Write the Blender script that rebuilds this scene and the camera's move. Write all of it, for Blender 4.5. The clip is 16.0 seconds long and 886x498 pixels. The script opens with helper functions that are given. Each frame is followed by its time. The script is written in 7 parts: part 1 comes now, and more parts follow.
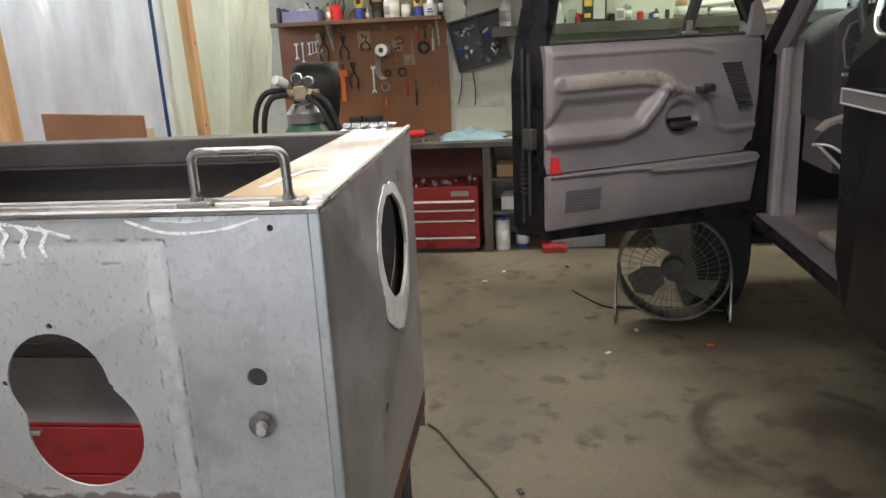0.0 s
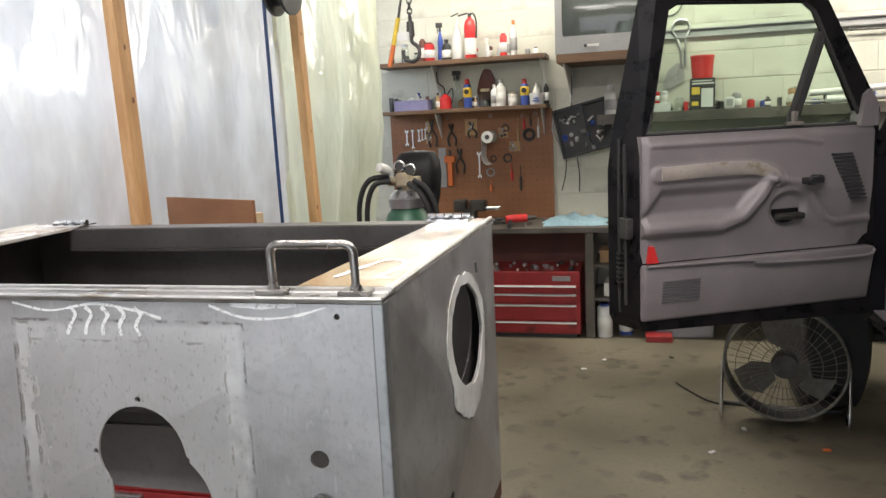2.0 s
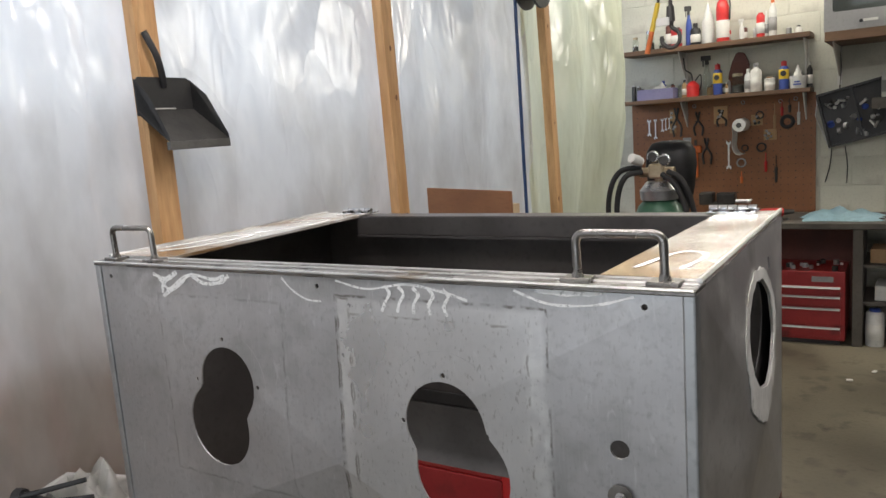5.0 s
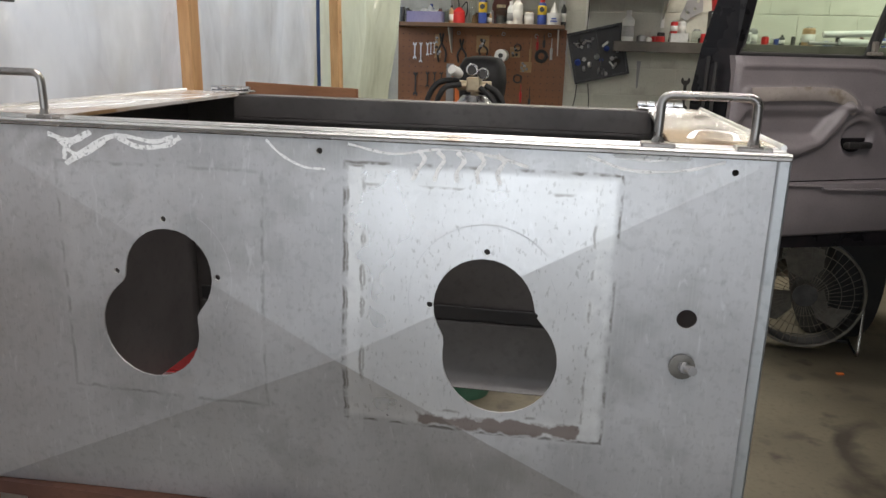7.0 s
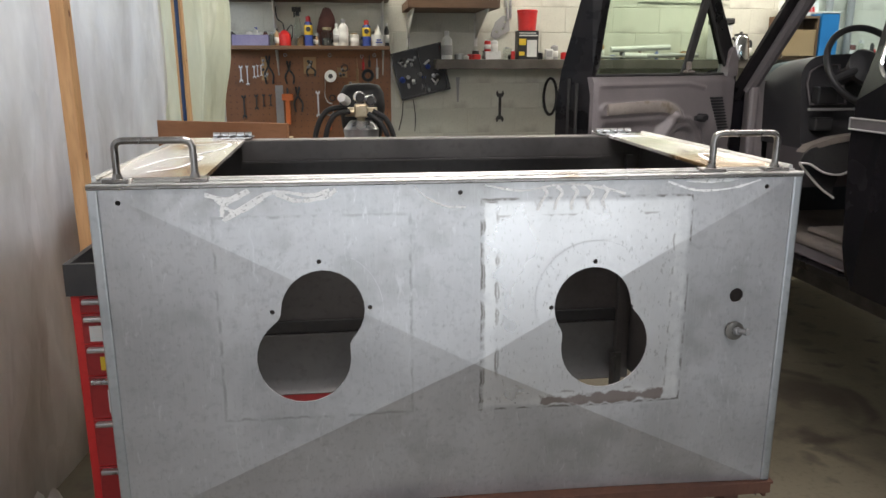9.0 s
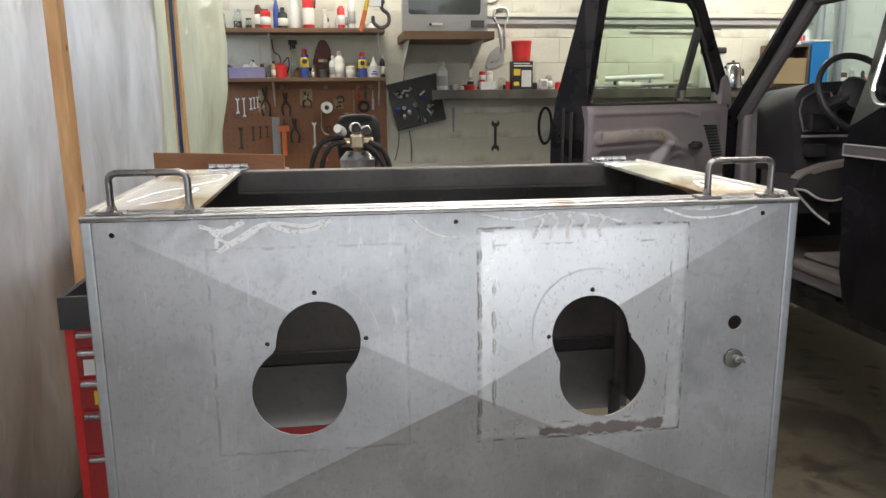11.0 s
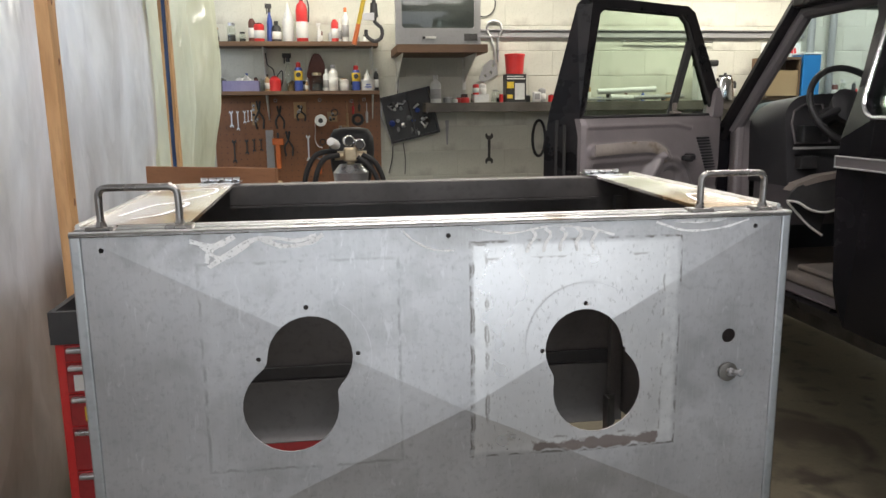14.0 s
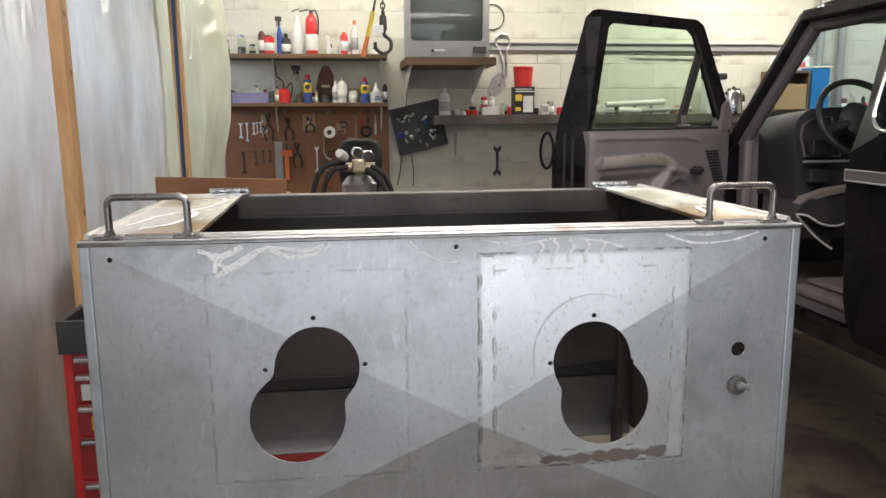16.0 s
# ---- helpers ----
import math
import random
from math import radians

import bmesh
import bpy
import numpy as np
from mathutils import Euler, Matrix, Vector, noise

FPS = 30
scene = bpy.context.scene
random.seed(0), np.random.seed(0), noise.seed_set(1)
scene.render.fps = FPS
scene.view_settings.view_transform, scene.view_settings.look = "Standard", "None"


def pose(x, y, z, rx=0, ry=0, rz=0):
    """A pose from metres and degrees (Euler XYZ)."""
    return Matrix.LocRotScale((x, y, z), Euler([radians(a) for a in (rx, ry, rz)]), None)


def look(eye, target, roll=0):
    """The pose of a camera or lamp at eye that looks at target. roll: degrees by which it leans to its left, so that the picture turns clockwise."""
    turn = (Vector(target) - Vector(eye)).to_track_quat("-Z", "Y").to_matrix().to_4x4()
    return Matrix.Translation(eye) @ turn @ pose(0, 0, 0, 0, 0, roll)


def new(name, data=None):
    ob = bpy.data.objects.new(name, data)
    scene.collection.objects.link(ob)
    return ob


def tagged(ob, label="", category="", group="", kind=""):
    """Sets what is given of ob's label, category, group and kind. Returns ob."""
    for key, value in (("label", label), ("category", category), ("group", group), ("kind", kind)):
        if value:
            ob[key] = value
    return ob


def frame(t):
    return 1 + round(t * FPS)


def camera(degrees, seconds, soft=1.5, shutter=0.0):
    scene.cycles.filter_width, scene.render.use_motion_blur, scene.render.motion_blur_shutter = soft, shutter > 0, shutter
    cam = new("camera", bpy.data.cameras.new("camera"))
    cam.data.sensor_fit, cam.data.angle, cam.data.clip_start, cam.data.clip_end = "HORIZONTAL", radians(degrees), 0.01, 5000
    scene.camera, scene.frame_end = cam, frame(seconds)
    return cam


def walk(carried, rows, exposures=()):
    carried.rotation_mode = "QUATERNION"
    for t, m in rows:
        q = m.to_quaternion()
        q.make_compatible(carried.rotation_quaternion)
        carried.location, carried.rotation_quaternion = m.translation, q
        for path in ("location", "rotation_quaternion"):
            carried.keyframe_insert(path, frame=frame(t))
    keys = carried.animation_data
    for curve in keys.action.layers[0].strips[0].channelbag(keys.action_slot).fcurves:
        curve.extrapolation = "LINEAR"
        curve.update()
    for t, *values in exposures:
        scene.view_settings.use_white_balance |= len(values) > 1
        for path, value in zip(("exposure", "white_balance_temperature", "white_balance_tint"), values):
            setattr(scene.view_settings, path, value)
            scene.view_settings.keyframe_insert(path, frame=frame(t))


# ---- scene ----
cam = camera(60.9, 16.0)

PATH = [
    (0, (0.794, -0.803, 1.59), (0.567, 1.106, 1.038), -2.8),
    (0.5, (0.88, -0.807, 1.598), (0.532, 1.113, 1.16), 0.2),
    (1, (0.885, -0.807, 1.603), (0.473, 1.109, 1.205), -2.5),
    (1.5, (0.878, -0.813, 1.611), (0.434, 1.104, 1.249), -3.3),
    (2, (0.856, -0.819, 1.61), (0.349, 1.087, 1.28), -2.8),
    (2.5, (0.817, -0.835, 1.609), (0.046, 0.985, 1.305), -3.7),
    (3, (0.745, -0.867, 1.626), (-0.284, 0.816, 1.298), -5.0),
    (3.2, (0.744, -0.867, 1.628), (-0.343, 0.782, 1.31), -5.1),
    (5.3, (0.767, -0.863, 1.603), (-0.259, 0.824, 1.283), -3.7),
    (5.5, (0.762, -0.871, 1.592), (-0.239, 0.825, 1.247), -3.3),
    (6, (0.714, -0.864, 1.552), (-0.224, 0.809, 0.985), -2.6),
    (6.5, (0.536, -0.942, 1.516), (-0.087, 0.872, 0.949), 0.8),
    (7, (0.313, -0.926, 1.517), (-0.01, 0.98, 1.005), 1.6),
    (7.5, (0.105, -0.84, 1.534), (-0.063, 1.068, 0.959), 0.7),
    (8, (-0.056, -0.976, 1.552), (0.041, 0.929, 0.952), 0.4),
    (8.5, (-0.161, -1.104, 1.586), (0.038, 0.825, 1.097), -1.9),
    (9, (-0.184, -1.15, 1.583), (0.065, 0.776, 1.104), -0.0),
    (11.5, (-0.18, -1.143, 1.582), (0.079, 0.803, 1.2), -0.6),
    (12, (-0.179, -1.142, 1.578), (0.076, 0.807, 1.21), -0.7),
    (12.5, (-0.179, -1.141, 1.582), (0.086, 0.808, 1.218), -0.5),
    (13, (-0.178, -1.139, 1.582), (0.094, 0.809, 1.218), -0.6),
    (13.5, (-0.175, -1.137, 1.58), (0.095, 0.809, 1.209), -1.0),
    (14, (-0.177, -1.139, 1.584), (0.097, 0.807, 1.212), -0.6),
    (14.5, (-0.178, -1.139, 1.582), (0.098, 0.809, 1.221), -0.6),
    (15, (-0.178, -1.14, 1.582), (0.099, 0.809, 1.229), -0.1),
    (15.5, (-0.181, -1.137, 1.584), (0.088, 0.814, 1.236), -0.1),
    (16, (-0.177, -1.137, 1.582), (0.078, 0.817, 1.242), -0.4),
]
walk(cam, [(t, look(*p)) for t, *p in PATH], [(0, 0.38), (1.0, 0.48), (1.5, 0.46), (3.0, 0.16), (5.5, -0.12), (6.2, 0.0), (7.0, 0.02), (9.0, 0.06), (16.0, 0.03)])

from mathutils import geometry

# ---- light ----
world = bpy.data.worlds.new("sky")
scene.world = world
world.use_nodes = True
wn = world.node_tree
sky = wn.nodes.new("ShaderNodeTexSky")
sky.sky_type, sky.sun_disc, sky.sun_elevation, sky.sun_rotation = "NISHITA", False, radians(35), radians(120)
wn.nodes["Background"].inputs["Strength"].default_value = 0.1
wn.links.new(sky.outputs["Color"], wn.nodes["Background"].inputs["Color"])


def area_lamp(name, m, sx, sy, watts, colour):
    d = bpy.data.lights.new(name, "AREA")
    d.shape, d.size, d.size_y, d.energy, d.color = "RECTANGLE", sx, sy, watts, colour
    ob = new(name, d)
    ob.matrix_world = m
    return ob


# ---- materials ----
def mat(name, c1, c2=None, scale=6.0, rough=(0.5, 0.7), metal=0.0, bump=0.1, fine=60.0, dist=0.004, stain=None, stain_scale=2.0, stain_at=0.6, stretch=(1, 1, 1), per_object=0.0, coat=0.0, spec=0.5):
    m = bpy.data.materials.new(name)
    m.use_nodes = True
    nt = m.node_tree
    b = nt.nodes["Principled BSDF"]
    c2 = c2 or c1
    tc = nt.nodes.new("ShaderNodeTexCoord")
    mp = nt.nodes.new("ShaderNodeMapping")
    mp.inputs["Scale"].default_value = stretch
    nt.links.new(tc.outputs["Object"], mp.inputs["Vector"])

    def noise_tex(s, detail=4.0):
        n = nt.nodes.new("ShaderNodeTexNoise")
        n.inputs["Scale"].default_value, n.inputs["Detail"].default_value = s, detail
        nt.links.new(mp.outputs["Vector"], n.inputs["Vector"])
        return n

    def ramp(src, a, z):
        r = nt.nodes.new("ShaderNodeMapRange")
        r.inputs["From Min"].default_value, r.inputs["From Max"].default_value = a, z
        nt.links.new(src, r.inputs["Value"])
        return r.outputs["Result"]

    def mix(f, a, z):
        x = nt.nodes.new("ShaderNodeMix")
        x.data_type = "RGBA"
        nt.links.new(f, x.inputs["Factor"]) if not isinstance(f, float) else setattr(x.inputs["Factor"], "default_value", f)
        for sock, v in ((x.inputs["A"], a), (x.inputs["B"], z)):
            if isinstance(v, tuple):
                sock.default_value = (*v, 1)
            else:
                nt.links.new(v, sock)
        return x.outputs["Result"]

    big, small = noise_tex(scale), noise_tex(fine, 6.0)
    col = mix(ramp(big.outputs["Fac"], 0.35, 0.65), c1, c2)
    dark = tuple(v * 0.72 for v in c1)
    f = nt.nodes.new("ShaderNodeMath")
    f.operation = "MULTIPLY"
    f.inputs[1].default_value = 0.45
    nt.links.new(ramp(small.outputs["Fac"], 0.52, 0.75), f.inputs[0])
    col = mix(f.outputs[0], col, dark)
    if stain:
        sn = noise_tex(stain_scale, 5.0)
        col = mix(ramp(sn.outputs["Fac"], stain_at, stain_at + 0.12), col, stain)
    if per_object:
        oi = nt.nodes.new("ShaderNodeObjectInfo")
        h = nt.nodes.new("ShaderNodeHueSaturation")
        r = nt.nodes.new("ShaderNodeMapRange")
        r.inputs["To Min"].default_value, r.inputs["To Max"].default_value = 1 - per_object, 1 + per_object
        nt.links.new(oi.outputs["Random"], r.inputs["Value"])
        nt.links.new(r.outputs["Result"], h.inputs["Value"])
        nt.links.new(col, h.inputs["Color"])
        col = h.outputs["Color"]
    nt.links.new(col, b.inputs["Base Color"])
    rr = nt.nodes.new("ShaderNodeMapRange")
    rr.inputs["From Min"].default_value, rr.inputs["From Max"].default_value = 0.3, 0.7
    rr.inputs["To Min"].default_value, rr.inputs["To Max"].default_value = rough
    nt.links.new(big.outputs["Fac"], rr.inputs["Value"])
    nt.links.new(rr.outputs["Result"], b.inputs["Roughness"])
    b.inputs["Metallic"].default_value = metal
    b.inputs["Coat Weight"].default_value = coat
    b.inputs["Specular IOR Level"].default_value = spec
    if bump:
        bp = nt.nodes.new("ShaderNodeBump")
        bp.inputs["Strength"].default_value, bp.inputs["Distance"].default_value = bump, dist
        nt.links.new(small.outputs["Fac"], bp.inputs["Height"])
        nt.links.new(bp.outputs["Normal"], b.inputs["Normal"])
    return m


def glass(name, tint=(0.9, 0.97, 0.95), rough=0.0):
    m = bpy.data.materials.new(name)
    m.use_nodes = True
    nt = m.node_tree
    nt.nodes.remove(nt.nodes["Principled BSDF"])
    t, g, x = (nt.nodes.new("ShaderNode" + k) for k in ("BsdfTransparent", "BsdfGlossy", "MixShader"))
    t.inputs["Color"].default_value = (*tint, 1)
    g.inputs["Roughness"].default_value = 0.03 + rough
    x.inputs[0].default_value = 0.045
    nt.links.new(t.outputs[0], x.inputs[1])
    nt.links.new(g.outputs[0], x.inputs[2])
    nt.links.new(x.outputs[0], nt.nodes["Material Output"].inputs["Surface"])
    return m


def emitter(name, colour, strength):
    m = bpy.data.materials.new(name)
    m.use_nodes = True
    b = m.node_tree.nodes["Principled BSDF"]
    b.inputs["Base Color"].default_value = (0.9, 0.9, 0.9, 1)
    b.inputs["Emission Color"].default_value = (*colour, 1)
    b.inputs["Emission Strength"].default_value = strength
    return m


def plastic_sheet(name, thin=(0.56, 0.525, 0.475), thick=(0.82, 0.795, 0.75)):
    """Thin milky polythene: part see-through, part scattering, with a sheen on the folds."""
    m = bpy.data.materials.new(name)
    m.use_nodes = True
    nt = m.node_tree
    nt.nodes.remove(nt.nodes["Principled BSDF"])
    N = lambda k: nt.nodes.new("ShaderNode" + k)
    tr, tl, df, gl = N("BsdfRefraction"), N("BsdfTranslucent"), N("BsdfDiffuse"), N("BsdfGlossy")
    tr.inputs["IOR"].default_value, tr.inputs["Roughness"].default_value = 1.12, 0.75
    tc, n1, n2, bp = N("TexCoord"), N("TexNoise"), N("TexNoise"), N("Bump")
    mp = N("Mapping")
    mp.inputs["Scale"].default_value = (1.7, 1.7, 0.75)
    nt.links.new(tc.outputs["Object"], mp.inputs["Vector"])
    nt.links.new(mp.outputs["Vector"], n1.inputs["Vector"])
    nt.links.new(mp.outputs["Vector"], n2.inputs["Vector"])
    n1.inputs["Scale"].default_value, n1.inputs["Detail"].default_value = 1.6, 3
    n2.inputs["Scale"].default_value, n2.inputs["Detail"].default_value = 1.7, 5
    n2.inputs["Roughness"].default_value = 0.55
    n1.inputs["Distortion"].default_value = 0.35
    vo, mp2, ad = N("TexVoronoi"), N("Mapping"), N("Math")
    mp2.inputs["Scale"].default_value = (2.0, 2.0, 1.3)
    mp2.inputs["Rotation"].default_value = (0.5, 0, 0)
    dv = N("VectorMath")
    nt.links.new(tc.outputs["Object"], mp2.inputs["Vector"])
    nt.links.new(mp2.outputs["Vector"], dv.inputs[0])
    sc = N("VectorMath")
    sc.operation = "SCALE"
    sc.inputs["Scale"].default_value = 0.9
    nt.links.new(n1.outputs["Color"], sc.inputs[0])
    nt.links.new(sc.outputs["Vector"], dv.inputs[1])
    nt.links.new(dv.outputs["Vector"], vo.inputs["Vector"])
    vo.inputs["Scale"].default_value = 1.7
    ad.operation = "MULTIPLY_ADD"
    ad.inputs[1].default_value = 0.55
    nt.links.new(vo.outputs["Distance"], ad.inputs[0])
    nt.links.new(n1.outputs["Fac"], ad.inputs[2])
    n3, mp3, sb, ab, mr, ad2 = N("TexNoise"), N("Mapping"), N("Math"), N("Math"), N("MapRange"), N("Math")
    mp3.inputs["Scale"].default_value = (3.0, 3.4, 1.1)
    mp3.inputs["Rotation"].default_value = (0.45, 0, 0)
    nt.links.new(tc.outputs["Object"], mp3.inputs["Vector"])
    nt.links.new(mp3.outputs["Vector"], n3.inputs["Vector"])
    n3.inputs["Scale"].default_value, n3.inputs["Detail"].default_value, n3.inputs["Distortion"].default_value = 2.0, 1.5, 0.8
    sb.operation, sb.inputs[1].default_value = "SUBTRACT", 0.5
    ab.operation = "ABSOLUTE"
    nt.links.new(n3.outputs["Fac"], sb.inputs[0])
    nt.links.new(sb.outputs[0], ab.inputs[0])
    mr.inputs["From Min"].default_value, mr.inputs["From Max"].default_value = 0.0, 0.11
    mr.inputs["To Min"].default_value, mr.inputs["To Max"].default_value = 0.035, 0.0
    mr.interpolation_type = "SMOOTHSTEP"
    nt.links.new(ab.outputs[0], mr.inputs["Value"])
    ad2.operation = "ADD"
    nt.links.new(ad.outputs[0], ad2.inputs[0])
    nt.links.new(mr.outputs["Result"], ad2.inputs[1])
    nt.links.new(ad2.outputs[0], bp.inputs["Height"])
    bp.inputs["Strength"].default_value, bp.inputs["Distance"].default_value = 0.65, 0.06
    cr = N("ValToRGB")
    cr.color_ramp.elements[0].position, cr.color_ramp.elements[0].color = 0.36, (*thin, 1)
    cr.color_ramp.elements[1].position, cr.color_ramp.elements[1].color = 0.6, (*thick, 1)
    nt.links.new(n2.outputs["Fac"], cr.inputs["Fac"])
    for s in (tl, df):
        nt.links.new(cr.outputs["Color"], s.inputs["Color"])
        nt.links.new(bp.outputs["Normal"], s.inputs["Normal"])
    nt.links.new(bp.outputs["Normal"], gl.inputs["Normal"])
    gl.inputs["Roughness"].default_value = 0.21
    a, b, c = N("MixShader"), N("MixShader"), N("MixShader")
    a.inputs[0].default_value = 0.34
    nt.links.new(tl.outputs[0], a.inputs[1])
    nt.links.new(df.outputs[0], a.inputs[2])
    b.inputs[0].default_value = 0.055
    nt.links.new(a.outputs[0], b.inputs[1])
    nt.links.new(tr.outputs[0], b.inputs[2])
    c.inputs[0].default_value = 0.17
    nt.links.new(b.outputs[0], c.inputs[1])
    nt.links.new(gl.outputs[0], c.inputs[2])
    nt.links.new(c.outputs[0], nt.nodes["Material Output"].inputs["Surface"])
    return m


CONCRETE = mat("concrete_floor", (0.100, 0.086, 0.059), (0.172, 0.150, 0.104), 1.3, (0.42, 0.7), 0, 0.3, 45, 0.003, stain=(0.062, 0.05, 0.036), stain_scale=6.5, stain_at=0.59)
def floor_marks(m):
    """Dark curved oil and tyre marks on the concrete."""
    nt = m.node_tree
    bs = nt.nodes["Principled BSDF"]
    col = bs.inputs["Base Color"].links[0].from_socket
    tc, nz = nt.nodes.new("ShaderNodeTexCoord"), nt.nodes.new("ShaderNodeTexNoise")
    nz.inputs["Scale"].default_value, nz.inputs["Detail"].default_value = 5, 5
    nt.links.new(tc.outputs["Object"], nz.inputs["Vector"])
    # dark drips and scuffs a hand wide
    vo, wob, mr, mk, mu, mxs = (nt.nodes.new("ShaderNode" + k) for k in ("TexVoronoi", "VectorMath", "MapRange", "TexNoise", "Math", "Mix"))
    wob.operation = "MULTIPLY_ADD"
    wob.inputs[1].default_value = (0.22, 0.22, 0.0)
    nt.links.new(nz.outputs["Color"], wob.inputs[0])
    nt.links.new(tc.outputs["Object"], wob.inputs[2])
    nt.links.new(wob.outputs["Vector"], vo.inputs["Vector"])
    vo.inputs["Scale"].default_value = 6.5
    mr.inputs["From Min"].default_value, mr.inputs["From Max"].default_value = 0.40, 0.22
    nt.links.new(vo.outputs["Distance"], mr.inputs["Value"])
    mk.inputs["Scale"].default_value, mk.inputs["Detail"].default_value = 2.2, 2
    nt.links.new(tc.outputs["Object"], mk.inputs["Vector"])
    mk2 = nt.nodes.new("ShaderNodeMapRange")
    mk2.inputs["From Min"].default_value, mk2.inputs["From Max"].default_value, mk2.inputs["To Max"].default_value = 0.42, 0.60, 0.62
    nt.links.new(mk.outputs["Fac"], mk2.inputs["Value"])
    mu.operation = "MULTIPLY"
    nt.links.new(mr.outputs["Result"], mu.inputs[0])
    nt.links.new(mk2.outputs["Result"], mu.inputs[1])
    mxs.data_type = "RGBA"
    nt.links.new(mu.outputs[0], mxs.inputs["Factor"])
    nt.links.new(col, mxs.inputs["A"])
    mxs.inputs["B"].default_value = (0.050, 0.042, 0.032, 1)
    col = mxs.outputs["Result"]
    blot = nt.nodes.new("ShaderNodeTexNoise")
    blot.inputs["Scale"].default_value, blot.inputs["Detail"].default_value = 2.6, 6
    nt.links.new(tc.outputs["Object"], blot.inputs["Vector"])
    for cx, cy, rad, half, amount in ((1.86, 1.98, 0.40, 0.05, 0.9), (2.02, 2.0, 0.12, 0.20, 0.75), (1.5, 1.75, 0.05, 0.11, 0.8), (1.75, 1.68, 0.04, 0.10, 0.7), (2.3, 1.6, 0.5, 0.06, 0.5)):
        d, a1, a2, a3, a4, mx = (nt.nodes.new("ShaderNode" + k) for k in ("VectorMath", "Math", "Math", "Math", "Math", "Mix"))
        d.operation = "DISTANCE"
        d.inputs[1].default_value = (cx, cy, 0)
        nt.links.new(tc.outputs["Object"], d.inputs[0])
        a1.operation, a1.inputs[1].default_value = "SUBTRACT", rad
        nt.links.new(d.outputs["Value"], a1.inputs[0])
        a2.operation = "ABSOLUTE"
        nt.links.new(a1.outputs[0], a2.inputs[0])
        a3.operation, a3.use_clamp = "MULTIPLY_ADD", True
        a3.inputs[1].default_value, a3.inputs[2].default_value = -1 / half, 1.0
        nt.links.new(a2.outputs[0], a3.inputs[0])
        a4.operation, a4.use_clamp = "MULTIPLY", True
        sub = nt.nodes.new("ShaderNodeMapRange")
        sub.inputs["From Min"].default_value, sub.inputs["From Max"].default_value = 0.44, 0.60
        sub.inputs["To Max"].default_value = amount * 1.8
        nt.links.new(blot.outputs["Fac"], sub.inputs["Value"])
        nt.links.new(a3.outputs[0], a4.inputs[0])
        nt.links.new(sub.outputs["Result"], a4.inputs[1])
        mx.data_type = "RGBA"
        nt.links.new(a4.outputs[0], mx.inputs["Factor"])
        nt.links.new(col, mx.inputs["A"])
        mx.inputs["B"].default_value = (0.05, 0.04, 0.03, 1)
        col = mx.outputs["Result"]
    nt.links.new(col, bs.inputs["Base Color"])


floor_marks(CONCRETE)
BLOCK = mat("painted_block", (0.505, 0.497, 0.425), (0.585, 0.577, 0.50), 3, (0.6, 0.8), 0, 0.5, 70, 0.004, stain=(0.36, 0.335, 0.29), stain_scale=2.4, stain_at=0.56, per_object=0.04)
MORTAR = mat("painted_mortar", (0.49, 0.48, 0.41), (0.55, 0.54, 0.465), 4, (0.7, 0.9), 0, 0.4, 60)
CEIL = mat("ceiling_board", (0.72, 0.70, 0.66), (0.78, 0.76, 0.72), 2, (0.7, 0.9), 0, 0.1)
PLASTER = mat("plain_wall", (0.55, 0.53, 0.48), (0.63, 0.61, 0.56), 2, (0.7, 0.9), 0, 0.1, stain=(0.42, 0.36, 0.29), stain_scale=1.1, stain_at=0.55)
PINE = mat("pine", (0.50, 0.27, 0.11), (0.70, 0.43, 0.21), 5, (0.5, 0.7), 0, 0.25, 22, 0.003, stain=(0.34, 0.16, 0.06), stain_scale=7, stain_at=0.68, stretch=(4, 4, 0.5))
PLYWOOD = mat("brown_board", (0.20, 0.082, 0.032), (0.28, 0.13, 0.06), 4, (0.5, 0.7), 0, 0.15, 40, stretch=(0.7, 3, 3))
PEG = mat("pegboard_brown", (0.21, 0.085, 0.034), (0.27, 0.115, 0.05), 3, (0.45, 0.65), 0, 0.1, 50, stain=(0.12, 0.05, 0.02), stain_scale=4, stain_at=0.62)
SHELF = mat("shelf_wood", (0.10, 0.055, 0.030), (0.16, 0.09, 0.05), 3, (0.5, 0.7), 0, 0.2, 40, stretch=(0.6, 4, 4))
SHEET = plastic_sheet("polythene")
# loose end: yellow-green tint of the lamps put into the sheet's colour
SHEET_LIT = plastic_sheet("lamp_tinted_polythene", (0.70, 0.70, 0.50), (0.84, 0.85, 0.64))
GALV = mat("galvanised_sheet", (0.44, 0.455, 0.465), (0.54, 0.55, 0.555), 5, (0.36, 0.5), 0.9, 0.06, 90, 0.002, stain=(0.35, 0.36, 0.37), stain_scale=7, stain_at=0.60)
GALV_DARK = mat("weathered_sheet", (0.36, 0.35, 0.34), (0.50, 0.49, 0.475), 9, (0.30, 0.48), 0.6, 0.14, 70, 0.002, stain=(0.29, 0.275, 0.26), stain_scale=7, stain_at=0.56)
# inside of the box: its shade is put into a darker sheet colour
INNER_SHADE = mat("shaded_inner_sheet", (0.078, 0.071, 0.069), (0.118, 0.109, 0.106), 5, (0.30, 0.44), 0.4, 0.08, 60, 0.002)
BRIGHT = mat("polished_tool", (0.74, 0.74, 0.74), (0.82, 0.82, 0.81), 9, (0.3, 0.45), 0.35, 0.05)
